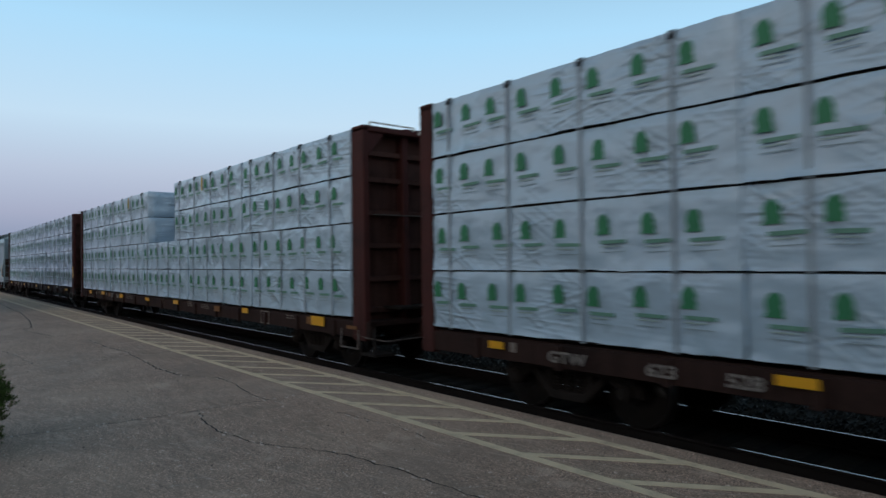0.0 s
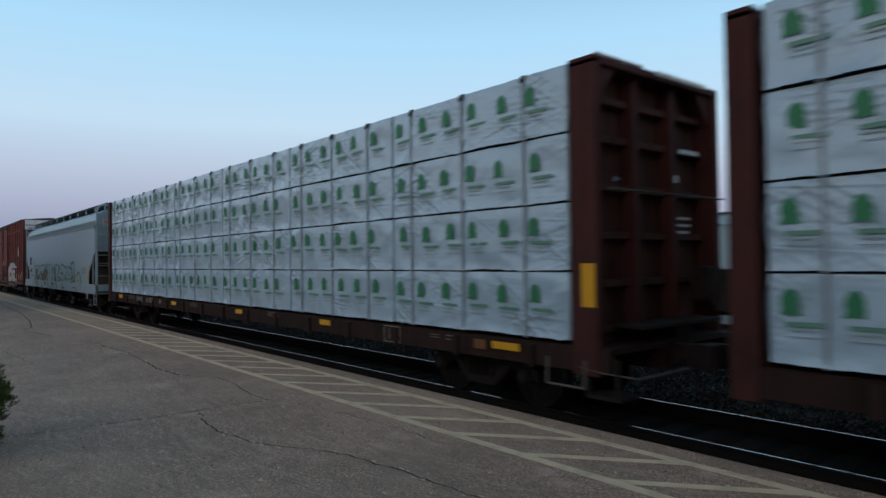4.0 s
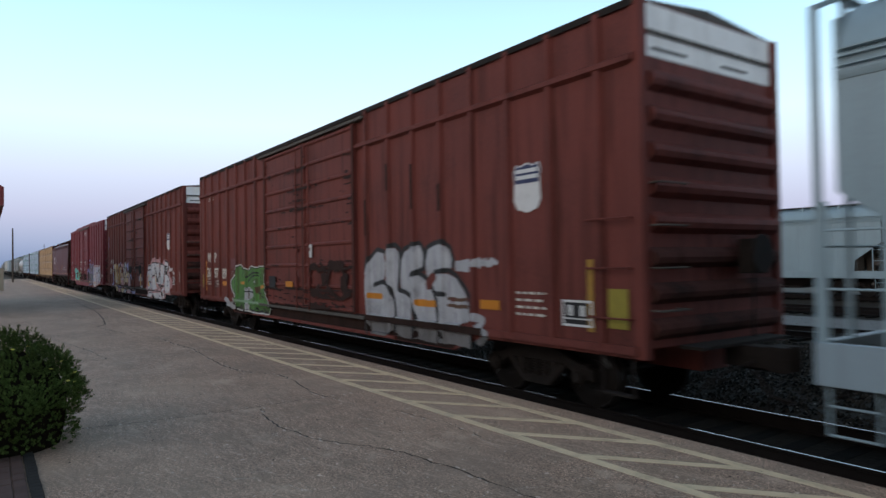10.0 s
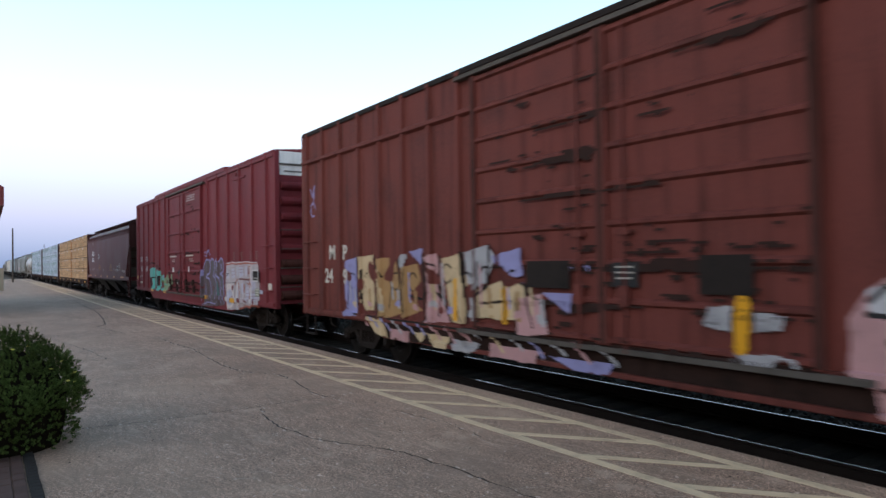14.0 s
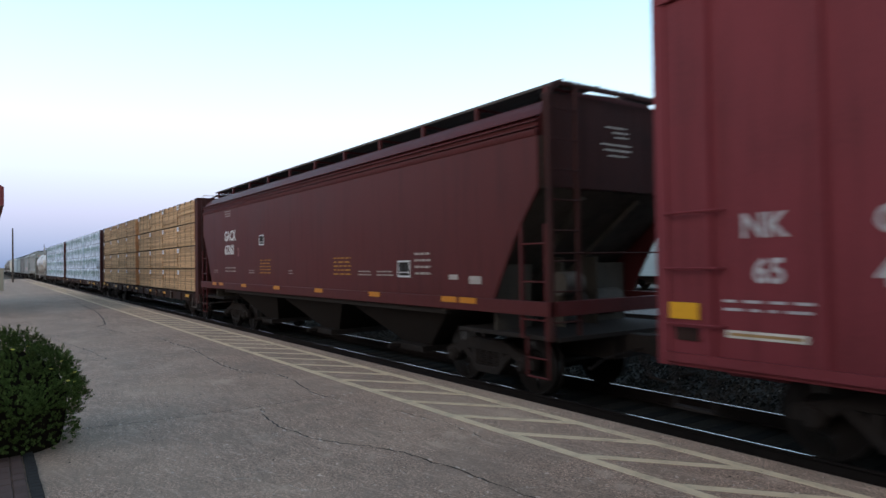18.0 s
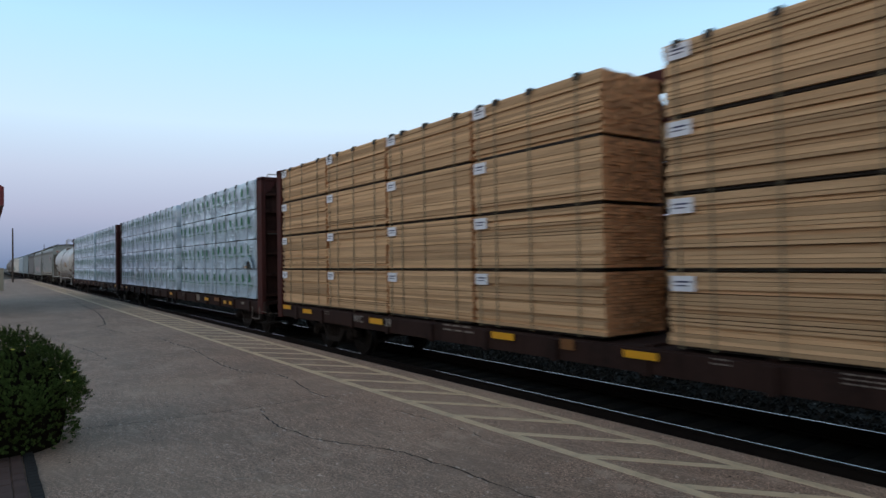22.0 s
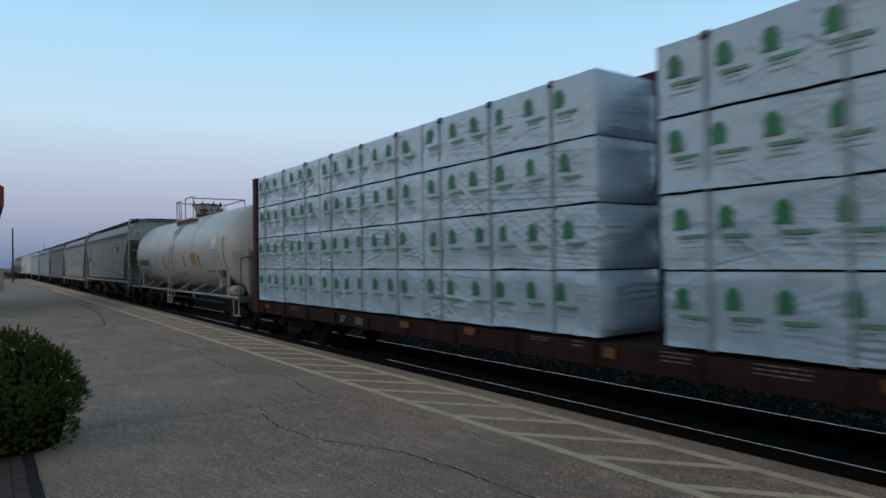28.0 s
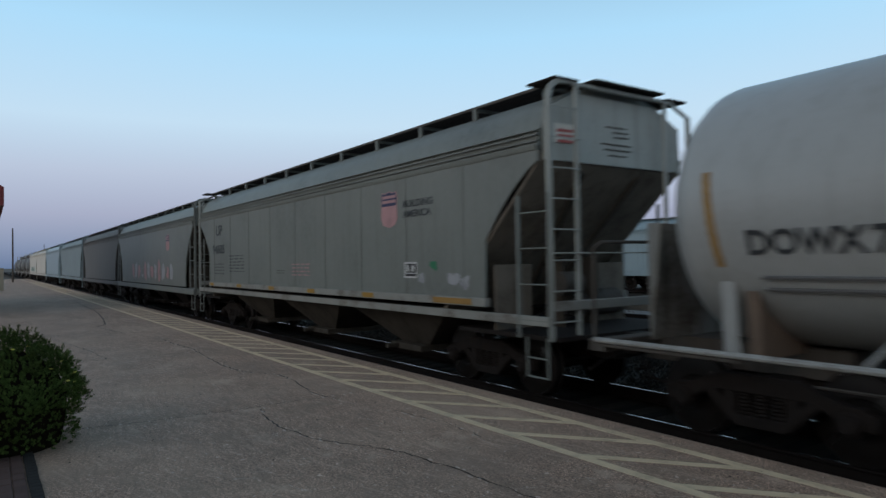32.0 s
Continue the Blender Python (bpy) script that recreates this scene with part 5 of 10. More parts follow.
    for sg in (-1, 1):
        e = part("end_frame", once(("hop_end",) + key[:2] + (eave, end_mat.name, zt), lambda: Shape().box(-0.07, 0.0, -1.58, -1.51, 0.97, zt - 0.26).bar((-0.035, -1.545, zt - 0.27), (-0.035, -1.50, zt - 0.12), 0.07, 0.07).bar((-0.035, -1.51, zt - 0.13), (-0.035, -1.38, zt - 0.02), 0.07, 0.07).bar((-0.035, -1.39, zt - 0.025), (-0.035, -1.10, zt), 0.07, 0.06).box(-0.06, 0.0, -1.05, -0.99, 1.0, zt - 0.03).box(-0.05, 0.0, 0.91, 0.97, 1.0, zt).box(-0.06, 0.0, 1.51, 1.58, 1.0, zt - 0.2).box(-0.05, 0.0, -1.1, 1.1, zt - 0.05, zt).bar((-0.03, 1.08, zt - 0.03), (-0.03, 1.54, zt - 0.22), 0.05, 0.05).mesh("end_frame", end_mat, 0.006)), car, (sg * half, 0, 0), "end posts and braces", (0, 0, 0 if sg > 0 else 180))
        for k in range(8):
            part("rung", once(("hop_rung", end_mat.name), lambda: Shape().rod((0.01, -1.56, 0), (0.01, -1.0, 0), 0.012, 6).mesh("rung", end_mat)), e, (0, 0, 1.22 + k * (zt - 1.6) / 7))
        part("side_ladder", once(("hop_sladder", mat.name), lambda: ladder(-0.34, -1.57, 0.98, 2.97 if slab else 2.55, 0.62 if slab else 0.5, 4 if slab else 3, 'x', 0.012, 0.022).mesh("side_ladder", mat)), e)
        part("side_ladder", MESHES[("hop_sladder", mat.name)], e, (0, 3.14, 0))
        part("end_platform", once(("hop_plat",), lambda: Shape().box(-2.2, 0.05, -1.5, 1.5, 0.96, 1.02).box(-2.2, 0.0, -0.35, 0.35, 0.62, 0.96).mesh("end_platform", under)), e)
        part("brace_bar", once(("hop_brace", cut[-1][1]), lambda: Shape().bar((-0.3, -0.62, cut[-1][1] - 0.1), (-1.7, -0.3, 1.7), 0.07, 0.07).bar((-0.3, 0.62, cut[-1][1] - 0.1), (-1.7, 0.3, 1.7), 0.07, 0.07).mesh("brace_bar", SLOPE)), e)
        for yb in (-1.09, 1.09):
            part("bolster_plate", once(("hop_bolster", dark_ends), lambda: Shape().box(-1.34, -1.30, -0.37, 0.37, 1.0, 2.0).mesh("bolster_plate", SLOPE if dark_ends else BOLSTER, 0.008)), e, (0, yb, 0), "upright plate over the truck")
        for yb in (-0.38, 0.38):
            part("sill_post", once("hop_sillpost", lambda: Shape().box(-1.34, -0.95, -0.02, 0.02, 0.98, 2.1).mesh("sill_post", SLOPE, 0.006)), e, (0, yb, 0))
        part("cross_rail", once(("hop_crossrail", end_mat.name), lambda: Shape().rod((0.02, -1.53, 2.15), (0.02, 1.53, 2.15), 0.012, 6).mesh("cross_rail", end_mat)), e)
        part("sill_step", once(("hop_step", mat.name), lambda: Shape().box(-0.52, -0.495, -1.57, -1.545, 0.45, 1.0).box(-0.105, -0.08, -1.57, -1.545, 0.45, 1.0).rod((-0.5, -1.56, 0.46), (-0.09, -1.56, 0.46), 0.014, 6).rod((-0.5, -1.56, 0.72), (-0.09, -1.56, 0.72), 0.012, 6).mesh("sill_step", mat)), e)
        part("sill_step", MESHES[("hop_step", mat.name)], e, (0, 3.115, 0))
        if slab:
            part("end_walkway", once(("hop_endwalk", eave, rise), lambda: Shape().box(-0.55, 0.02, -1.45, -1.0, zt - 0.0, zt + 0.03).box(-0.62, 0.12, -0.75, 0.75, zt + 0.03, zt + 0.06).box(-0.55, 0.02, 1.0, 1.45, zt - 0.0, zt + 0.03).mesh("end_walkway", STEEL)), e, label="dark roof end walkway")
        else:
            part("end_walkway", once(("hop_endwalk2", eave, rise, lift), lambda: Shape().box(-0.62, -0.58, -1.1, 1.1, zt - 0.02, zt + 0.01).box(-0.06, -0.02, -1.1, 1.1, zt, zt + 0.03).mesh("end_walkway", GRIME)), e, label="open roof end walkway")
        part("end_panel", once(("hop_endpanel", mat.name, end_mat.name, eave, cut[-1][1]), lambda: Shape().box(-0.20, -0.17, -1.49, 1.49, cut[-1][1] + 0.02, eave + 0.55).prism([(-1.45, eave + 0.55), (1.45, eave + 0.55), (0.9, zt - 0.1), (-0.9, zt - 0.1)], -0.20, -0.17, 'x').mesh("end_panel", end_mat)), e, label="flat end sheet with stencilled lines")
        if moving and mat is not HOP_BROWN:
            nt = part("notice_panel", once("hop_notice", lambda: Shape().box(-0.166, -0.162, -1.3, -0.86, eave + 0.05, eave + 0.32).mesh("notice_panel", CREAM)), e, label="pale notice with faded red print")
            for q in range(3):
                part("small_print", once("hop_notice_line", lambda: Shape().box(-0.1615, -0.159, -1.25, -0.91, 0, 0.045).mesh("small_print", NOTICE_RED)), nt, (0, 0, eave + 0.24 - 0.075 * q))
        part("air_reservoir", once("hop_res", lambda: Shape().rod((-1.3, 0.2, 1.35), (-1.3, 1.2, 1.35), 0.22, 16).mesh("air_reservoir", GRIME, smooth=True)), e)
        part("brake_cylinder", once("hop_cyl", lambda: Shape().rod((-0.75, -0.7, 1.7), (-0.75, -0.3, 1.7), 0.18, 14).mesh("brake_cylinder", GRIME, smooth=True)), e)
        part("end_print", once(("hop_eprint", mat.name), lambda: Shape().box(0.002, 0.006, -0.25, 0.2, 4.0, 4.02).box(0.002, 0.006, -0.1, 0.25, 3.93, 3.95).box(0.002, 0.006, -0.05, 0.25, 3.86, 3.88).box(0.002, 0.006, -0.35, 0.3, 3.74, 3.765).box(0.002, 0.006, -0.3, 0.3, 3.66, 3.685).box(0.002, 0.006, -0.2, 0.2, 3.58, 3.60).mesh("small_print", CREAM if mat is HOP_BROWN else GRIME)), e, (-0.168, 0, 0))
        truck(car, sg * (half - 2.05))
    couplers(car, half + 0.45)
    if moving:
        MOVERS.append((car, x, 0.0, 0.0))
    else:
        car.matrix_basis = pose(x, y, 0)
    return car


# ---- tank car ----
BR0 = -1.93
HEAD_PLATE = material("rust_streaked_pale_plate", (0.30, 0.29, 0.265), 0.7, 0, 0.4, 1.3, 0.1, 18, second=(0.12, 0.085, 0.06), streak=0.45)
SADDLE = material("rusty_saddle", (0.16, 0.115, 0.085), 0.85, 0, 0.5, 2, 0.2, second=(0.06, 0.035, 0.025))
TANK_METAL = material("weathered_tank_fittings", (0.36, 0.36, 0.34), 0.6, 0, 0.35, 3, 0.1, 25, second=(0.12, 0.07, 0.045), streak=0.3)
def tank_car(label, x, half, mat):
    car = thing("tank_car", label, "freight car", "freight train cars")
    R, zc = 1.53, 2.58
    L = half - 0.35
    def shell():
        s = Shape()
        prof = []
        rear, front, cap = L - 0.20, L - 0.08, 0.64
        head = [(cap * math.cos(k / 8 * math.pi / 2), max(0.02, R * math.sin(k / 8 * math.pi / 2))) for k in range(9)]
        prof = [(-rear + 0.94 - a, r) for a, r in head]
        prof += [(-rear + 0.94 + k * (front + rear - 1.88) / 6, R) for k in range(1, 6)]
        prof += [(front - 0.94 + a, r) for a, r in reversed(head)]
        s.lathe(prof, 48, 'x')
        me = s.mesh("tank_shell", mat, smooth=True)
        me.transform(Matrix.Translation((0, 0, zc)))
        return me
    key = (half, mat.name)
    part("tank_shell", once(("shell",) + key, shell), car, label="smooth cylindrical tank with domed heads")
    band = once("tank_band", lambda: Shape().lathe([(-0.09, R + 0.004), (-0.085, R + 0.012), (0.085, R + 0.012), (0.09, R + 0.004)], 48, 'x').mesh("tank_band", mat, smooth=True))
    for xx in (-2.9, 0.15, 3.2):
        part("weld_band", band, car, (xx, 0, zc))
    for sg in (-1, 1):
        e = part("end_sill", once("tank_sill", lambda: Shape().box(-2.6, 0.0, -0.4, 0.4, 0.72, 1.06).mesh("end_sill", GRIME, 0.01)), car, (sg * half, 0, 0), "grimy stub sill", (0, 0, 0 if sg > 0 else 180))
        part("end_beam", once("tank_beam", lambda: Shape().box(-0.25, 0.004, -1.5, 1.5, 0.916, 1.064).mesh("end_beam", GRIME, 0.01)), e)
        for yb in (-1.35, 1.35):
            part("end_platform", once("tank_endplat", lambda: Shape().box(-2.0, -0.252, -0.15, 0.15, 0.98, 1.02).mesh("end_platform", GRIME, 0.006)), e, (0, yb, 0))
        part("saddle", once(("tank_saddle", mat.name), lambda: Shape().prism([(-1.25, 1.0), (1.25, 1.0), (1.30, 1.72), (1.12, 1.5), (0.75, 1.25), (0, 1.06), (-0.75, 1.25), (-1.12, 1.5), (-1.30, 1.72)], -2.12, -1.98, 'x').mesh("saddle", SADDLE, 0.01)), e, label="grimy saddle streaked with rust")
        for yb in (-1.29, 1.29):
            part("head_brace", once(("tank_brace", mat.name), lambda: Shape().prism([(BR0 + 0.03, 1.05), (BR0 + 0.2, 1.05), (BR0 + 0.22, 1.84), (BR0 + 0.07, 1.86)], -0.03, 0.03, 'y').mesh("head_brace", mat, 0.006)), e, (0, yb, 0))
        def shield_plate():
            s = Shape()
            x0, x1, zb, zt = -0.57, -1.02, 1.06, 2.50
            s.prism([(-1.02, zb), (1.02, zb), (1.05, zt), (-1.05, zt)], x0 - 0.02, x0, 'x')
            for q in (-1, 1):
                s.add([(x0, q * 1.02, zb), (x0, q * 1.05, zt), (x1, q * 1.42, zt - 0.03), (x0 - 0.02, q * 1.00, zb), (x0 - 0.02, q * 1.03, zt), (x1 - 0.02, q * 1.40, zt - 0.03)], [(0, 1, 2), (3, 5, 4), (0, 2, 5, 3), (1, 4, 5, 2)])
            return s.mesh("head_shield", HEAD_PLATE, 0.006)
        part("head_shield", once("tank_shield", shield_plate), e, label="pale head plate streaked with rust")
        if sg > 0:
            part("air_reservoir", once("tank_res", lambda: Shape().lathe([(-1.85, 0.05), (-1.82, 0.15), (-1.75, 0.17), (-1.15, 0.17), (-1.08, 0.15), (-1.05, 0.05)], 16, 'x').mesh("air_reservoir", TANK_METAL, smooth=True)), e, (0, -1.15, 1.22))
            part("brake_gear", once("tank_brake", lambda: Shape().box(-0.45, -0.2, -0.5, 0.1, 1.06, 1.45).rod((-0.2, -0.2, 1.6), (-0.15, -0.2, 1.6), 0.22, 16).rod((-0.3, -0.2, 1.06), (-0.2, -0.2, 1.6), 0.03, 6).mesh("brake_gear", SADDLE, 0.01)), e)
        part("handrail", once(("tank_hr", mat.name), lambda: Shape().pipe([(-0.05, -1.45, 1.05), (-0.05, -1.45, 2.2), (-0.10, -1.35, 2.28), (-0.10, 1.35, 2.28), (-0.05, 1.45, 2.2), (-0.05, 1.45, 1.05)], 0.022).mesh("handrail", GRIME)), e)
        part("sill_step", once(("tank_step", mat.name), lambda: Shape().box(-0.66, -0.635, -1.5, -1.47, 0.50, 0.98).box(-0.185, -0.16, -1.5, -1.47, 0.50, 0.98).box(-0.66, -0.16, -1.52, -1.42, 0.50, 0.525).mesh("sill_step", mat)), e)
        truck(car, sg * (half - 1.95))
    for sg in (-1, 1):
        part("side_handrail", once(("tank_rail", half), lambda: Shape().rod((-half + 0.1, -1.5, 1.06), (half - 0.1, -1.5, 1.06), 0.035, 8).mesh("side_handrail", TANK_METAL)), car, (0, 0, 0), turn=(0, 0, 0 if sg < 0 else 180))
        for k in range(6):
            part("rail_bracket", once("tank_rb", lambda: Shape().rod((0, -1.5, 1.06), (0.18, -0.95, 1.42), 0.025, 6).mesh("rail_bracket", TANK_METAL)), car, ((-5.6 + k * 2.2) * (1 if sg < 0 else -1), 0, 0), turn=(0, 0, 0 if sg < 0 else 180))
    lo = part("side_ladder", once("tank_ladder", lambda: Shape().rod((-0.28, -1.63, 0.58), (0.28, -1.63, 0.58), 0.02, 6).mesh("side_ladder", TANK_METAL)), car, (0.16, 0, 0))
    for xs in (-0.28, 0.28):
        part("stile", once("tank_stile", lambda: Shape().pipe([(0, -1.63, 0.56), (0, -1.60, 1.1), (0, -1.60, 2.6), (0, -1.30, 3.45), (0, -0.75, 4.02)], 0.024).mesh("stile", TANK_METAL)), lo, (xs, 0, 0))
    part("foot_brace", Shape().pipe([(0.28, -1.62, 0.58), (0.60, -1.52, 1.02)], 0.018).mesh("foot_brace", TANK_METAL), lo)
    part("foot_brace", Shape().pipe([(-0.28, -1.6, 0.62), (0.26, -1.54, 1.02)], 0.018).mesh("foot_brace", TANK_METAL), lo)
    for k in range(11):
        z = 0.84 + k * 0.27
        yy = -1.61 if z < 2.6 else -1.60 + (z - 2.6) * 0.40
        part("rung", once("tank_rung", lambda: Shape().rod((-0.28, 0, 0), (0.28, 0, 0), 0.018, 6).mesh("rung", TANK_METAL)), lo, (0, yy, z))
    pl = part("top_platform", once("tank_plat", lambda: Shape().box(-1.4, 1.4, -1.05, -0.5, 3.86, 3.89).box(-1.4, 1.4, 0.5, 1.05, 3.86, 3.89).box(-1.4, -0.9, -0.5, 0.5, 3.86, 3.89).box(0.9, 1.4, -0.5, 0.5, 3.86, 3.89).mesh("top_platform", GRIME)), car, (0.25, 0, 0), "dark grated platform round the manway")
    for sg in (-1, 1):
        part("platform_support", once("tank_fascia", lambda: Shape().prism([(-1.36, 3.85), (1.36, 3.85), (1.46, 3.74), (-1.46, 3.74)], -0.03, 0.03, 'y').mesh("platform_support", SADDLE)), pl, (0, sg * 0.99, 0), "rusty support plate")
        part("platform_edge", once("tank_edge", lambda: Shape().box(-1.44, 1.44, -0.02, 0.02, 3.885, 3.935).mesh("platform_edge", TANK_METAL)), pl, (0, sg * 1.06, 0), "pale kick strip along the platform")
    for pts in ([(-1.35, -1.02, 3.85), (-1.35, -1.02, 4.74), (-0.62, -1.02, 4.74), (-0.58, -1.02, 3.85)], [(0.11, -1.02, 3.85), (0.11, -1.02, 4.72), (0.2, -1.02, 4.78), (1.27, -1.02, 4.76), (1.35, -1.02, 4.70), (1.35, -1.02, 3.85)], [(1.35, -1.02, 4.70), (1.35, 1.02, 4.70), (1.35, 1.02, 3.85)], [(1.35, 1.02, 4.70), (-1.35, 1.02, 4.70), (-1.35, 1.02, 3.85)], [(-1.35, -1.02, 4.70), (-1.35, 1.02, 4.70)], [(-0.95, -1.02, 3.85), (-0.95, -1.02, 4.74)]):
        part("railing", Shape().pipe(pts, 0.024).mesh("railing", TANK_METAL), pl)
    dome = part("manway", once("manway", lambda: Shape().rod((0, 0, 4.0), (0, 0, 4.38), 0.43, 28, 0.54).mesh("manway", TANK_METAL, 0.006)), car, (-0.22, 0, 0.20), "round manway housing streaked with rust")
    part("manway_lid", once("manway_lid", lambda: Shape().rod((0, 0, 4.375), (0, 0, 4.40), 0.565, 28).rod((0, 0, 4.40), (0, 0, 4.44), 0.52, 28, 0.4).mesh("manway_lid", GRIME, 0.004)), dome)
    for z, r in ((3.86, 0.44), (3.92, 0.40), (3.96, 0.47)):
        part("flange_ring", Shape().rod((0, 0, z), (0, 0, z + 0.035), r, 28).mesh("flange_ring", RUST), dome, label="rusty bolting ring")
    part("manway_neck", once("mskirt", lambda: Shape().rod((0, 0, 3.7), (0, 0, 4.0), 0.37, 24).mesh("manway_neck", RUST)), dome)
    for k in range(10):
        a = k * math.tau / 10
        part("flange_bolt", once("lid_bolt", lambda: Shape().rod((0, 0, 3.88), (0, 0, 4.03), 0.022, 6).mesh("flange_bolt", RUST)), dome, (0.445 * math.cos(a), 0.445 * math.sin(a), 0))
    part("valve_housing", once("valves", lambda: Shape().rod((0, 0, 3.9), (0, 0, 4.26), 0.24, 18).rod((0, 0, 4.26), (0, 0, 4.36), 0.28, 18).mesh("valve_housing", TANK_METAL, 0.008)), car, (0.85, 0, 0.05))
    for k in range(7):
        a = k * 0.9 + 0.2
        part("valve_knob", once(("vknob", k % 3), lambda: Shape().rod((0.20, 0, 4.22), (0.34 + 0.03 * (k % 3), 0, 4.30), 0.035, 8).rod((0.33, 0, 4.24), (0.33, 0, 4.40), 0.022, 6).box(0.18, 0.30, -0.06, 0.06, 4.02, 4.12).mesh("valve_knob", RUST)), car, (0.85, 0, 0.03), "rusty valve handle", (0, 0, math.degrees(a)))
    for k in range(8):
        part("lid_lug", once("lidlug", lambda: Shape().box(0.50, 0.62, -0.035, 0.035, 4.34, 4.43).rod((0.57, 0, 4.40), (0.57, 0, 4.52), 0.02, 6).mesh("lid_lug", GRIME)), dome, (0, 0, 0), "", (0, 0, 45 * k + 12))
    for sg in (-1, 1):
        part("brake_pipe", once(("tank_pipe", half), lambda: Shape().rod((-half + 2.6, -1.2, 0.80), (half - 2.6, -1.2, 0.80), 0.016, 6).mesh("brake_pipe", GRIME)), car, turn=(0, 0, 0 if sg < 0 else 180))
    part("relief_valve", once("rvalve", lambda: Shape().rod((0, 0, 3.9), (0, 0, 4.28), 0.09, 10).rod((0, 0, 4.2), (0, 0, 4.32), 0.14, 10).mesh("relief_valve", RUST)), car, (1.05, -0.5, 0))
    couplers(car, half + 0.35)
    MOVERS.append((car, x, 0.0, 0.0))
    return car
# ---- the train, front to rear ----
CAR_A, CAR_B, CAR_C = 3.55, -21.25, -46.0
DULL_ORANGE = material("grimy_orange", (0.17, 0.07, 0.018), 0.6, 0, 0.3, 6)
# marks along the deck edge of each flat car: y yellow strip, o grimy strip, b and B print, w patch, p framed panel
ON_A = [("y", -10.11, -9.83, 0.87, 0.97), ("w", -9.76, -9.65, 0.84, 0.97), ("y", -6.28, -5.9, 0.88, 0.98), ("b", -4.4, -3.9, 0.86, 1.0), ("o", -2.6, -2.3, 0.86, 0.98), ("y", 1.5, 1.95, 0.88, 0.98), ("B", 2.4, 2.85, 0.86, 1.0), ("y", 4.6, 5.0, 0.87, 0.97), ("p", 7.15, 7.6, 0.72, 1.0), ("y", 8.0, 8.4, 0.87, 0.97)]
ON_B = [("y", -9.76, -9.35, 0.89, 1.03), ("w", -8.82, -8.64, 0.9, 1.0), ("b", -8.46, -8.0, 0.9, 1.03), ("y", -7.62, -7.13, 0.92, 1.04), ("w", -7.12, -6.98, 0.89, 1.02), ("o", -6.5, -6.2, 0.88, 1.02), ("y", -4.85, -4.43, 0.88, 1.02), ("B", -4.11, -3.78, 0.85, 1.01), ("B", -3.7, -3.28, 0.86, 1.01), ("y", -1.6, -1.2, 0.9, 1.0), ("w", 0.0, 0.1, 0.86, 1.0), ("y", 1.24, 1.67, 0.91, 1.02), ("B", 2.34, 2.78, 0.87, 1.02), ("B", 3.42, 4.0, 0.86, 0.99), ("o", 4.49, 4.85, 0.86, 1.0), ("y", 6.28, 6.6, 0.91, 1.03), ("p", 7.2, 7.64, 0.73, 1.01), ("b", 8.46, 9.01, 0.88, 0.98), ("o", 9.46, 9.63, 0.86, 1.0), ("y", 9.64, 10.14, 0.85, 1.03), ("o", 10.97, 11.3, 0.87, 0.93)]
ON_C = [("y", -9.88, -9.42, 0.88, 1.0), ("b", -8.96, -8.01, 0.87, 1.0), ("o", -6.49, -6.26, 0.84, 1.0), ("w", -5.29, -5.1, 0.86, 0.98), ("y", -3.9, -3.5, 0.88, 0.98), ("B", -2.4, -1.9, 0.87, 1.0), ("y", 0.9, 1.3, 0.88, 0.98), ("B", 2.6, 3.1, 0.87, 1.0), ("y", 5.0, 5.4, 0.88, 0.98), ("p", 7.11, 7.57, 0.73, 1.01), ("b", 8.36, 8.59, 0.88, 0.96), ("b", 8.73, 8.94, 0.86, 0.97), ("o", 9.41, 9.64, 0.84, 0.97), ("y", 9.77, 10.28, 0.87, 0.97)]
ON_T = [("y", -11.18, -10.68, 0.92, 1.02), ("y", -9.91, -9.41, 0.88, 0.98), ("b", -8.78, -8.56, 0.88, 0.98), ("y", -6.59, -6.07, 0.86, 0.97), ("b", -4.08, -3.27, 0.87, 1.02), ("y", -2.75, -2.25, 0.9, 1.0), ("o", -1.31, -1.07, 0.88, 1.02), ("y", -0.26, 0.22, 0.89, 0.98), ("b", 0.86, 1.08, 0.9, 1.0), ("B", 2.17, 2.62, 0.88, 1.01), ("y", 3.13, 3.59, 0.89, 0.98), ("B", 3.63, 3.9, 0.86, 1.0), ("o", 4.51, 4.68, 0.84, 0.95), ("b", 4.8, 5.26, 0.85, 0.99), ("y", 6.02, 6.45, 0.87, 0.96), ("p", 7.05, 7.51, 0.72, 1.0), ("y", 9.83, 10.33, 0.86, 0.96)]
ON_D = [("o", -11.1, -10.75, 0.87, 0.97), ("y", -9.8, -9.4, 0.88, 0.98), ("b", -8.4, -7.6, 0.87, 0.99), ("o", -5.2, -4.9, 0.87, 0.98), ("B", -2.6, -2.1, 0.87, 1.0), ("y", 0.6, 1.0, 0.86, 0.96), ("B", 2.5, 3.0, 0.86, 1.0), ("w", 4.52, 4.98, 0.79, 1.0), ("y", 5.81, 6.3, 0.84, 0.94), ("o", 7.0, 7.56, 0.87, 0.98), ("y", 8.04, 8.31, 0.82, 0.92), ("y", 8.61, 8.87, 0.82, 0.92), ("w", 9.66, 9.92, 0.87, 0.95)]
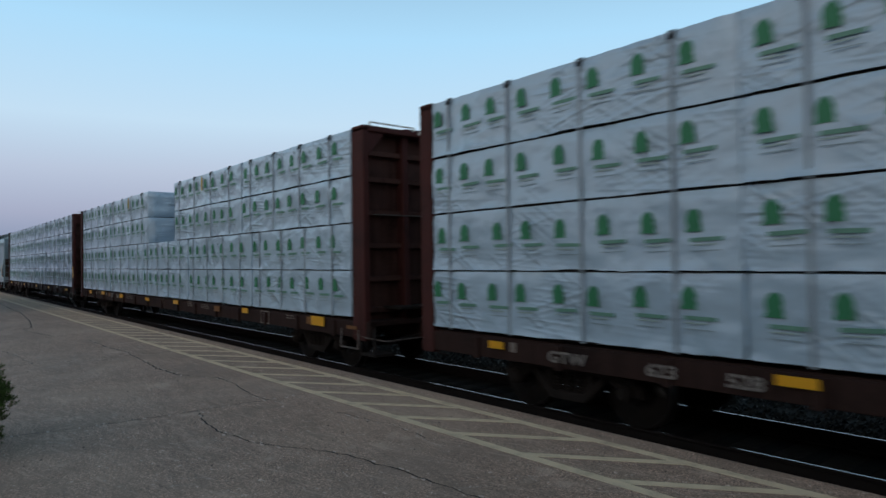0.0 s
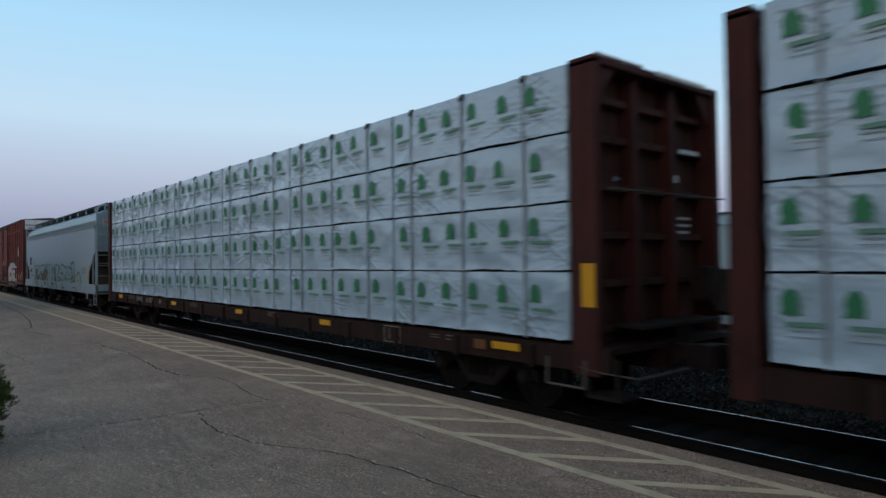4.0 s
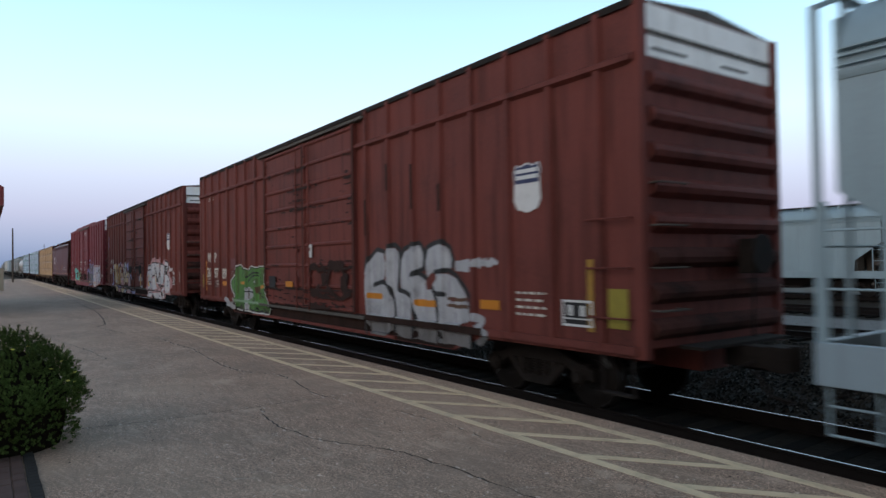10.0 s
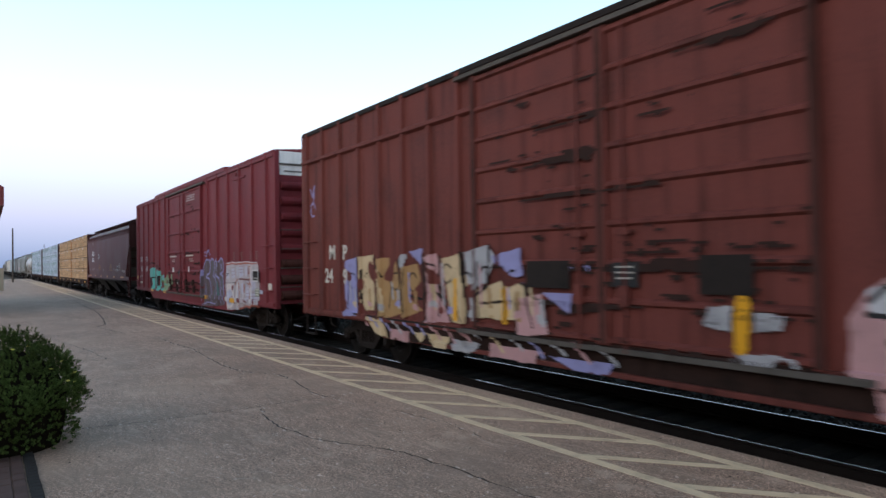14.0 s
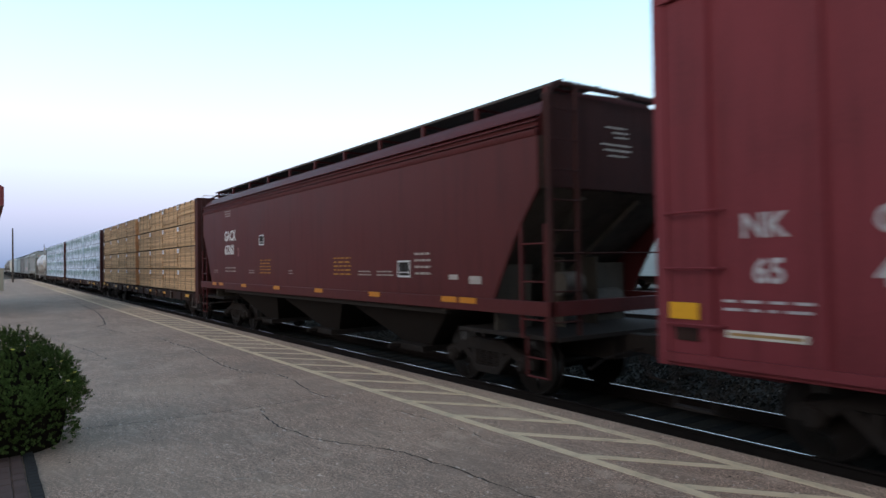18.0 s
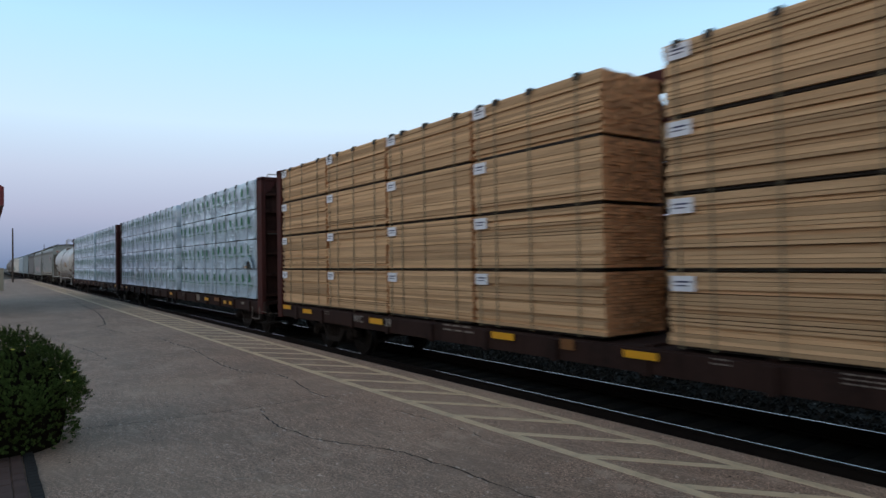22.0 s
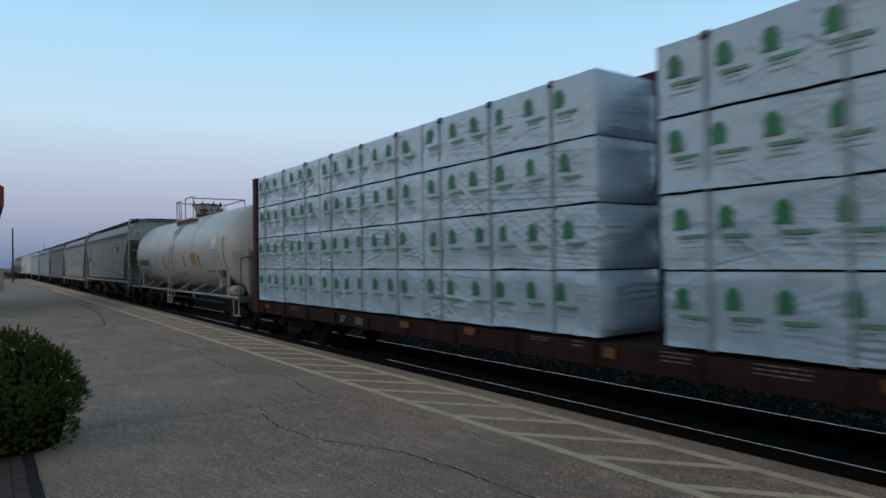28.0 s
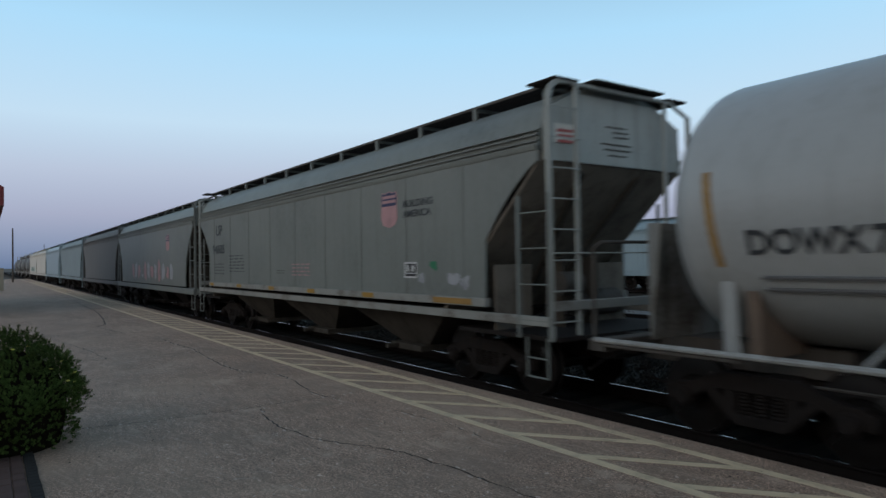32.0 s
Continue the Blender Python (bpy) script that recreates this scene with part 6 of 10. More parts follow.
ON_E = [("o", -10.2, -9.9, 0.87, 0.97), ("b", -8.5, -8.0, 0.87, 0.99), ("o", -3.1, -2.8, 0.87, 0.98), ("o", -1.12, -0.86, 0.9, 1.02), ("b", 0.38, 0.73, 0.93, 1.0), ("b", 1.17, 1.39, 0.9, 1.01), ("o", 1.74, 1.92, 0.85, 0.98), ("B", 2.55, 2.96, 0.86, 1.01), ("B", 3.65, 4.21, 0.86, 1.0), ("o", 4.82, 5.01, 0.88, 1.0), ("b", 5.07, 5.59, 0.85, 1.0), ("b", 5.98, 6.41, 0.84, 0.96), ("o", 6.56, 6.75, 0.84, 0.96), ("p", 7.35, 7.79, 0.72, 0.98), ("b", 8.85, 9.07, 0.9, 1.0), ("o", 9.56, 9.79, 0.85, 0.98), ("y", 11.01, 11.45, 0.88, 0.97)]
FADED_DARK = material("faded_dark_print", (0.15, 0.15, 0.15), 0.6, 0, 0.3, 6)
FADED_LET = material("faded_lettering", (0.21, 0.185, 0.165), 0.7, 0, 0.4, 8)
beam_a = centerbeam("brown centre-beam flat car loaded with wrapped lumber", CAR_A, ON_A)
for txt, xx in (("GTW", -9.05), ("623", -7.65), ("528", -6.75)):
    lettering(beam_a, txt, xx, 0.80, -1.482, 0.19, FADED_LET, "faded white stencilled lettering", 1.3)
load(CAR_A, [(14.3, 9.9), (9.9, 5.5), (5.5, 1.2), (1.2, -3.02), (-3.02, -7.95)], seed=1)
beam_b = centerbeam("brown centre-beam flat car, top lumber tiers missing mid-car", CAR_B, ON_B)
load(CAR_B, [(-10.2, -14.55), (-14.55, -18.9), (-18.9, -23.25), (-23.25, -27.75), (-27.75, -32.55)], seed=2, tiers=(0, 1))
load(CAR_B, [(-10.2, -15.1), (-15.1, -20.1), (-22.68, -27.75), (-27.75, -32.55)], seed=4, tiers=(2, 3), tags=((1, 3, -17.7), (2, 3, -25.0)))
for txt, xx in (("977", -6.12), ("061", -5.28)):
    lettering(beam_b, txt, xx, 0.86, -1.482, 0.21, FADED_LET, "faded white stencilled lettering", 1.2)
beam_c = centerbeam("brown centre-beam flat car fully loaded with wrapped lumber", CAR_C, ON_C, True)
for txt, xx in (("DWC", -7.56), ("627", -6.2)):
    lettering(beam_c, txt, xx, 0.86, -1.482, 0.21, FADED_LET, "faded white stencilled lettering", 1.3)
load(CAR_C, [(-34.9 - 3.72 * k, -34.9 - 3.72 * (k + 1)) for k in range(6)], seed=3)

CUT_PALE = [(1.2, 1.25), (1.13, 1.8), (0.0, 2.62)]
CUT_GREY = [(1.10, 1.25), (1.12, 1.6), (0.98, 2.3), (0.62, 2.85), (0.25, 3.25), (0.0, 3.48)]
CUT_EMBLEM = [(1.18, 1.42), (1.17, 2.36), (0.85, 2.75), (0.55, 3.05), (0.23, 3.30), (0.0, 3.42)]
CUT_BROWN = [(1.05, 1.35), (0.85, 1.75), (0.45, 2.45), (0.0, 3.05)]
HOP1 = -68.46
TRUCK_DUST = material("pale_dusty_steel", (0.20, 0.16, 0.12), 0.85, 0, 0.4, 5, 0.2)
GATE_RED = material("dull_red_gate", (0.16, 0.055, 0.045), 0.7, 0, 0.4, 4, 0.15, 25, second=(0.05, 0.03, 0.027))
SILL_BLUE = material("pale_blue_grey_sill", (0.26, 0.335, 0.375), 0.45, 0, 0.12, 0.8, 0.05, 25, streak=0.12, coat=0.35)
hop_pale = covered_hopper("pale grey covered hopper with green and olive graffiti", HOP1, 9.4, HOP_WHITE, CUT_PALE, (0.90, 1.29), lift=0.09, plated=True, sill_mat=SILL_BLUE)

def ribs_for(half, a, b, step, first=0.55):
    out = []
    x = half - first
    while x > b + 0.15:
        out.append(x)
        x -= step
    x = -half + first
    while x < a - 0.15:
        out.append(x)
        x += step
    return out


BOX1, BOX2, BOX3 = -89.28, -110.75, -131.65
box_a = boxcar("brown boxcar with silver and lime graffiti", BOX1, 9.4, BOX_RED, GRIME, (-2.84, 2.42), 8, ribs_for(9.4, -2.84, 2.42, 0.86), (-2.45, 6.5), 5.13, CAP)
box_b = boxcar("brown boxcar with large pink and white graffiti", BOX2, 9.45, BOX_RED, GRIME, (-2.80, 2.35), 8, ribs_for(9.45, -2.8, 2.35, 0.86, 0.22), (-2.8, 2.3), 5.13, CAP)
box_c = boxcar("red boxcar with pale lilac and teal graffiti", BOX3, 9.47, BOX_RED2, BOX_RED2, (-2.40, 2.56), 5, ribs_for(9.47, -2.4, 2.56, 1.14), None, 5.08, CAP)
part("roof_ridge", Shape().prism([(-1.53, 5.04), (-1.53, 5.17), (0, 5.30), (1.53, 5.17), (1.53, 5.04)], -5.18, 5.15).mesh("roof_ridge", BOX_RED2), box_c, label="raised middle section of the roof")
HOP2 = -151.4
hop_brown = covered_hopper("brown covered hopper with white stencilled lettering", HOP2, 8.55, HOP_BROWN, CUT_BROWN, (1.30, 1.50), eave=3.80, rise=0.62, lift=0.08, end_mat=material("dark_brown_end", (0.05, 0.019, 0.017), 0.75, 0, 0.4, 1.5, 0.1, 20, streak=0.35, spec=0.15))
CAR_T, CAR_D, CAR_E = -172.5, -196.85, -221.35
beam_t = centerbeam("brown centre-beam flat car loaded with bare boards", CAR_T, ON_T)
for txt, xx in (("WC", -7.28), ("39", -5.98)):
    lettering(beam_t, txt, xx, 0.85, -1.482, 0.2, FADED_LET, "faded white stencilled lettering", 1.2)
load(CAR_T, [(-161.5 - 2.67 * k, -161.5 - 2.67 * (k + 1)) for k in range(4)] + [(-173.05 - 2.7 * k, -173.05 - 2.7 * (k + 1)) for k in range(4)], pack=True, seed=5)
centerbeam("brown centre-beam flat car with torn film on one bundle", CAR_D, ON_D)
load(CAR_D, [(-185.9, -190.25), (-190.25, -194.57), (-195.3, -199.7), (-199.7, -203.95), (-203.95, -208.25)], seed=6, torn=(0, 1, -186.36))
beam_e = centerbeam("brown centre-beam flat car with a gap amid the load", CAR_E, ON_E, rear_inset=0.42)
load(CAR_E, [(-210.36, -214.55), (-214.55, -218.78), (-219.7, -223.75), (-223.75, -228.05), (-228.05, -232.22)], seed=7)
for txt, xx in (("37", -5.6), ("351", -4.9)):
    lettering(beam_e, txt, xx, 0.80, -1.482, 0.2, FADED_LET, "faded white stencilled lettering", 1.2)
TANK_X = -242.4
tank = tank_car("dirty white tank car with a railed top platform", TANK_X, 8.75, TANK)
SILL_PALE = material("pale_dusty_sill", (0.27, 0.27, 0.245), 0.75, 0, 0.35, 2.0, 0.1, 20, second=(0.12, 0.09, 0.07))
# end lighter than the sides: brighter sky light on it put into colour
HOP_END_LIT = material("lit_hopper_end", (0.35, 0.365, 0.335), 0.6, 0, 0.2, 1.5, 0.1, 25, streak=0.2)
HOP3 = -260.475
hop_grey = covered_hopper("weathered grey covered hopper with a shield emblem", HOP3, 8.745, HOP_GREY, CUT_EMBLEM, (1.37, 1.50), eave=3.60, end_mat=HOP_END_LIT, rise=0.90, sill_mat=SILL_PALE, under=SLOPE, seams=10, slab=True)
FAR = [(-278.0, HOP_GREY, "weathered grey covered hopper with pink graffiti"), (-294.2, HOP_DARK, "dark grey weathered covered hopper"), (-312.0, HOP_BLUE, "faded blue-grey covered hopper"), (-331.0, HOP_WHITE, "off-white dusty covered hopper"), (-349.0, CREAM, "dirty white weathered covered hopper"), (-366.5, CREAM, "dirty white covered hopper")]
far_hoppers = [covered_hopper(lab, xx, 8.2 if k < 2 else 9.0, m, CUT_GREY, (1.0, 1.2), eave=3.60) for k, (xx, m, lab) in enumerate(FAR)]
for k in range(4):
    tank_car("dark distant tank car", -386.5 - 18.2 * k, 8.75, HOP_DARK)
# ---- paint and lettering on the cars ----
class Spray:
    """Paint laid on a car's side: a fine grid that follows the posts and sills under it."""

    def __init__(self, x0, x1, z0, z1, cell=0.026):
        self.nx, self.nz = int((x1 - x0) / cell), int((z1 - z0) / cell)
        self.x0, self.z0, self.c = x0, z0, cell
        gx, gz = np.meshgrid(np.arange(self.nx) + 0.5, np.arange(self.nz) + 0.5, indexing='ij')
        wob = np.vectorize(lambda a, b: noise.noise((a * cell * 5.0, b * cell * 5.0, x0)))(gx, gz) * 0.9
        self.X, self.Z = x0 + gx * cell + wob * 0.02, z0 + gz * cell + wob * 0.016
        self.i = np.full((self.nx, self.nz), -1)

    def poly(self, pts, m):
        inside = np.zeros_like(self.X, bool)
        for (xa, za), (xb, zb) in zip(pts, pts[1:] + pts[:1]):
            if za == zb:
                continue
            hit = ((za > self.Z) != (zb > self.Z)) & (self.X < (xb - xa) * (self.Z - za) / (zb - za) + xa)
            inside ^= hit
        self.i[inside] = m
        return self

    def line(self, pts, w, m):
        for (xa, za), (xb, zb) in zip(pts, pts[1:]):
            dx, dz = xb - xa, zb - za
            u = np.clip(((self.X - xa) * dx + (self.Z - za) * dz) / max(1e-9, dx * dx + dz * dz), 0, 1)
            d = np.hypot(self.X - xa - u * dx, self.Z - za - u * dz)
            self.i[d < w / 2] = m
        return self

    def blob(self, cx, cz, rx, rz, seed, m, edge=None, ew=0.07):
        if edge is not None:
            self.poly(blob(cx, cz, rx + ew, rz + ew, seed), edge)
        return self.poly(blob(cx, cz, rx, rz, seed), m)

    def wear(self, share, seed, scale=2.5):
        keep = np.vectorize(lambda a, b: noise.noise((a * scale, b * scale, seed)))(self.X, self.Z)
        self.i[keep < np.quantile(keep, share)] = -1
        return self

    def lay(self, car, mats, depth, name="graffiti", label=""):
        X = self.x0 + np.arange(self.nx + 1) * self.c
        Z = self.z0 + np.arange(self.nz + 1) * self.c
        ids, v, f, m = {}, [], [], []
        for a in range(self.nx):
            for b in range(self.nz):
                k = int(self.i[a, b])
                if k < 0:
                    continue
                q = []
                for p in ((a, b), (a + 1, b), (a + 1, b + 1), (a, b + 1)):
                    if p not in ids:
                        ids[p] = len(v)
                        v.append((float(X[p[0]]), depth(float(X[p[0]]), float(Z[p[1]])) - 0.005, float(Z[p[1]])))
                    q.append(ids[p])
                f.append(tuple(q))
                m.append(k)
        me = bpy.data.meshes.new(name)
        me.from_pydata(v, [], f)
        for mt in mats:
            me.materials.append(mt)
        me.polygons.foreach_set("material_index", m)
        return part(name, me, car, label=label)


def box_depth(ribs, door):
    def depth(x, z):
        if door[0] - 0.03 < x < door[1] + 0.03:
            return -1.598 if z > 0.9 else -1.55
        d = 1.50
        for r in ribs:
            e = abs(x - r)
            if e < 0.09:
                d = max(d, 1.50 + 0.06 * min(1.0, max(0.0, (0.09 - e) / 0.04)))
        if 0.91 < z < 1.05 or (z < 0.72 and abs(x) < 4):
            d = max(d, 1.552)
        return -d
    return depth


def hop_depth(x, z):
    return -1.583 if z > 1.30 else -1.622


YELLOW_DULL = material("dull_olive_yellow", (0.26, 0.21, 0.03), 0.6, 0, 0.2, 8)
GHOST = material("faded_mauve_patch", (0.145, 0.055, 0.058), 0.7, 0, 0.25, 3)
DULL_YELLOW = material("dull_reflective_yellow", (0.34, 0.19, 0.03), 0.6, 0, 0.25, 8)

# pale hopper: green outlines with olive fills
g = Spray(-6.4, 6.9, 0.95, 2.32, 0.016)
g.poly([(-5.72, 1.95), (-5.29, 1.9), (-4.98, 2.03), (-4.92, 1.61), (-4.44, 1.55), (-4.16, 1.59), (-4.19, 1.35), (-4.58, 1.3), (-5.15, 1.29), (-5.74, 1.36)], 1)
g.poly([(-4.09, 1.73), (-3.85, 1.84), (-3.66, 1.74), (-3.44, 1.62), (-3.21, 1.69), (-3.2, 1.3), (-3.61, 1.29), (-3.95, 1.31), (-4.13, 1.42)], 1)
g.poly([(-3.21, 1.78), (-2.94, 1.84), (-2.76, 1.76), (-2.62, 1.95), (-2.43, 1.87), (-2.26, 2.09), (-2.16, 2.1), (-2.05, 1.95), (-1.58, 1.74), (-1.62, 1.68), (-1.95, 1.56), (-1.92, 1.49), (-1.67, 1.43), (-1.92, 1.29), (-2.47, 1.28), (-3.2, 1.3)], 1)
g.poly([(-2.77, 1.17), (-2.47, 1.22), (-2.22, 1.24), (-2.11, 1.17), (-2.29, 1.02)], 1)
g.poly([(-4.02, 1.68), (-3.9, 1.62), (-3.91, 1.5), (-4.01, 1.38), (-4.12, 1.47), (-4.13, 1.59)], -1)
g.poly([(-2.37, 1.68), (-2.27, 1.7), (-2.22, 1.65), (-2.31, 1.6)], -1)
g.poly([(-5.49, 1.54), (-5.29, 1.57), (-5.26, 1.44), (-5.45, 1.4)], -1)
g.poly([(-5.23, 1.64), (-5.05, 1.63), (-4.95, 1.46), (-5.11, 1.45)], 4)
g.poly([(-2.65, 1.72), (-2.55, 1.72), (-2.57, 1.57), (-2.65, 1.57)], 4)
g.poly([(-2.57, 1.41), (-2.47, 1.41), (-2.49, 1.29), (-2.57, 1.3)], 4)
g.line([(-6.2, 1.95), (-5.76, 2.09), (-5.28, 2.11), (-4.98, 2.16)], 0.065, 0)
g.line([(-6.22, 1.95), (-6.12, 1.57), (-5.91, 1.38), (-5.69, 1.53)], 0.07, 0)
g.line([(-5.72, 1.98), (-5.44, 1.87), (-5.1, 1.91), (-4.98, 2.13)], 0.06, 0)
g.line([(-4.96, 1.61), (-4.91, 1.98), (-4.7, 2.1), (-4.43, 1.97), (-4.47, 1.78), (-4.64, 1.75), (-4.81, 1.87)], 0.07, 0)
g.line([(-4.27, 2.12), (-4.18, 1.78), (-4.31, 1.63), (-4.57, 1.62)], 0.07, 0)
g.line([(-4.18, 2.07), (-3.93, 2.09), (-3.71, 1.86)], 0.06, 0)
g.line([(-3.76, 2.11), (-3.54, 2.15), (-3.03, 2.03), (-3.03, 1.86), (-3.39, 1.71)], 0.07, 0)
g.line([(-3.17, 2.12), (-2.98, 2.16), (-2.75, 2.11), (-2.89, 1.8)], 0.07, 0)
g.line([(-2.75, 2.11), (-2.57, 2.15), (-2.37, 2.01), (-2.29, 1.91)], 0.08, 0)
g.line([(-2.13, 2.03), (-1.79, 2.19), (-1.64, 2.2), (-1.66, 1.79)], 0.1, 0)
g.line([(-1.92, 1.53), (-1.74, 1.43), (-1.55, 1.2), (-1.41, 0.94)], 0.13, 0)
g.line([(-4.1, 1.54), (-3.92, 1.57)], 0.05, 0)
g.line([(-6.14, 0.93), (-6.13, 1.22), (-5.87, 1.35), (-5.54, 1.23), (-5.42, 1.02)], 0.06, 0)
g.line([(-5.35, 0.98), (-5.08, 1.24), (-4.94, 1.04), (-4.73, 0.96)], 0.1, 0)
g.line([(-4.73, 0.96), (-4.39, 1.04), (-4.32, 1.26)], 0.06, 0)
g.line([(-5.31, 1.14), (-4.79, 1.21), (-4.76, 1.03)], 0.09, 0)
g.line([(-3.88, 0.92), (-3.41, 0.97), (-3.35, 1.22)], 0.07, 0)
g.line([(-3.41, 0.97), (-2.87, 0.97)], 0.07, 0)
g.poly([(-2.15, 1.19), (-2.03, 1.2), (-2.05, 1.03), (-2.15, 1.02)], 0)
g.line([(-3.72, 1.33), (-3.39, 1.53), (-3.19, 1.49)], 0.04, 3)
g.line([(-3.1, 1.33), (-2.9, 1.68), (-2.77, 1.37)], 0.035, 3)
g.line([(-2.45, 1.85), (-2.44, 1.46), (-2.22, 1.35)], 0.035, 3)
g.line([(-4.86, 1.36), (-4.58, 1.52), (-4.32, 1.39)], 0.035, 3)
g.poly([(-0.44, 1.32), (-0.24, 1.53), (-0.35, 1.96), (-0.1, 2.07), (-0.06, 1.98), (-0.17, 1.84), (-0.22, 1.57), (-0.12, 1.31)], 1)
g.poly([(-0.37, 1.25), (0.09, 1.23), (-0.13, 0.96)], 1)
g.poly([(0.12, 1.31), (0.19, 1.59), (0.12, 1.79), (0.23, 1.92), (0.3, 2.1), (0.41, 2.22), (0.51, 2.12), (0.58, 1.89), (0.72, 1.73), (0.67, 1.63), (0.71, 1.47), (0.66, 1.38), (0.92, 1.3), (0.14, 1.29)], 1)
g.poly([(0.32, 1.41), (0.31, 1.74), (0.39, 1.92), (0.47, 1.85), (0.47, 1.56), (0.42, 1.4)], -1)
g.poly([(0.18, 1.2), (0.45, 1.19), (0.26, 1.06)], 1)
g.line([(0.71, 1.21), (0.95, 1.17), (1.1, 1.0)], 0.06, 1)
g.line([(-1.36, 1.52), (-1.4, 2.16), (-0.98, 1.54), (-1.04, 2.19), (-0.37, 2.06)], 0.065, 0)
g.line([(-1.25, 1.59), (-1.04, 1.26), (-1.21, 0.93)], 0.06, 0)
g.line([(-1.04, 1.26), (-0.73, 0.93), (-0.33, 1.04)], 0.06, 0)
g.line([(-0.12, 2.03), (-0.47, 1.92), (-0.61, 1.67), (-0.55, 1.27), (-0.32, 1.08)], 0.065, 0)
g.line([(-0.61, 1.71), (-0.33, 1.62)], 0.06, 0)
g.line([(-0.61, 1.45), (-0.36, 1.51)], 0.07, 0)
g.line([(-0.1, 2.07), (-0.04, 1.81), (0.09, 1.7)], 0.07, 0)
g.line([(0.38, 2.03), (0.43, 1.92)], 0.1, 0)
g.line([(0.01, 1.09), (0.17, 0.92), (0.33, 0.93), (0.41, 1.13)], 0.06, 0)
g.line([(0.64, 1.19), (0.65, 1.02), (0.91, 0.91)], 0.06, 0)
g.line([(0.71, 2.01), (0.72, 2.13), (1.27, 2.12), (1.39, 2.08), (1.32, 1.91)], 0.08, 0)
g.line([(1.14, 1.56), (1.5, 1.88), (1.56, 2.03), (1.7, 2.05), (1.68, 1.94)], 0.13, 0)
g.line([(1.67, 1.91), (1.83, 1.69)], 0.06, 0)
g.line([(0.68, 1.33), (0.93, 1.49)], 0.06, 0)
g.line([(1.3, 1.46), (1.59, 1.5)], 0.1, 0)
g.line([(1.12, 1.3), (1.32, 1.37)], 0.12, 0)
g.line([(1.65, 1.48), (1.82, 1.48)], 0.08, 0)
g.line([(1.54, 1.31), (1.81, 1.38)], 0.08, 0)
g.line([(1.09, 1.23), (1.1, 1.07)], 0.06, 0)
g.line([(1.08, 1.04), (1.39, 0.92)], 0.06, 0)
g.line([(2.09, 1.8), (2.09, 2.17), (2.91, 2.05), (3.22, 1.96), (3.23, 1.6)], 0.09, 0).line([(2.0, 1.72), (2.58, 1.67), (2.5, 1.35), (2.4, 1.02), (2.9, 0.99)], 0.11, 0).line(arc(2.1, 1.28, 0.35, 0.14, 180, 0), 0.07, 0)
g.poly([(2.82, 1.56), (3.45, 1.5), (3.3, 1.38), (3.05, 1.36)], 0).line([(2.8, 1.62), (3.2, 1.62)], 0.05, 0).line(arc(3.4, 1.8, 0.3, 0.25, 150, 20), 0.06, 0)
g.line(arc(4.08, 1.72, 0.47, 0.29, 170, -40), 0.13, 0).line([(3.65, 1.42), (3.8, 1.44)], 0.12, 0).line([(4.25, 1.43), (4.87, 1.55), (5.11, 1.38), (4.5, 1.31), (4.5, 1.42)], 0.11, 0)
g.line([(5.1, 1.4), (4.75, 1.75), (4.45, 2.17), (5.1, 2.24), (5.16, 1.8), (5.34, 1.33)], 0.11, 0).line([(5.29, 1.55), (5.62, 1.59), (5.88, 1.73), (6.12, 1.78), (6.34, 1.65), (6.55, 1.45), (6.62, 1.1)], 0.10, 0).line([(4.75, 1.02), (4.98, 1.06), (5.53, 1.1), (5.89, 0.96)], 0.05, 0)
g.line([(3.05, 1.3), (3.0, 1.02), (2.7, 1.08)], 0.06, 0).line([(3.5, 1.3), (3.4, 1.0)], 0.05, 0)
g.wear(0.012, 3.0).lay(hop_pale, [G_GREEN, G_OLIVE, G_DGREEN, G_BROWN, DULL_YELLOW], hop_depth, "graffiti", "green outline graffiti with olive fills")
for xa, xb in ((0.04, 0.18), (2.62, 2.74), (5.46, 5.62)):
    part("reflector_strip", once("slant", lambda: Shape().prism([(-0.09, 0.2), (0.03, 0.2), (0.12, -0.2), (0.0, -0.2)], -0.004, 0, 'y').mesh("reflector_strip", YELLOW)), hop_pale, ((xa + xb) / 2, -1.59, 1.51))
part("reflector_strip", once("slant2", lambda: Shape().prism([(-0.12, 0.43), (0.02, 0.43), (0.12, -0.43), (-0.02, -0.43)], -0.004, 0, 'y').mesh("reflector_strip", YELLOW)), hop_pale, (7.95, -1.585, 1.73))
part("reflector_strip", once("slant3", lambda: Shape().prism([(-0.10, 0.40), (0.0, 0.40), (0.12, -0.40), (0.02, -0.40)], -0.004, 0, 'y').mesh("reflector_strip", YELLOW)), hop_pale, (-7.85, -1.585, 1.73))
for k in range(5):
    plate(hop_pale, -7.78 + 0.155 * k, -7.68 + 0.155 * k, 2.40, 2.60, -1.582, SCUFF, "lettering_bar")
lettering(hop_pale, "BRKX", -7.76, 2.17, -1.582, 0.28, BLACK, "dark stencilled reporting mark")
lettering(hop_pale, "59978", -7.64, 1.74, -1.582, 0.27, BLACK, "dark stencilled car number")
bars(hop_pale, -7.55, 1.6, -1.582, 1.2, 0.2, 2, GRIME, 4)
bars(hop_pale, 3.55, 1.7, -1.582, 0.7, 0.16, 3, GRIME, 5)
bars(hop_pale, 5.7, 1.44, -1.582, 0.55, 0.08, 2, GRIME, 6)
bars(hop_pale, 6.72, 1.97, -1.582, 0.75, 0.27, 4, GRIME, 7)
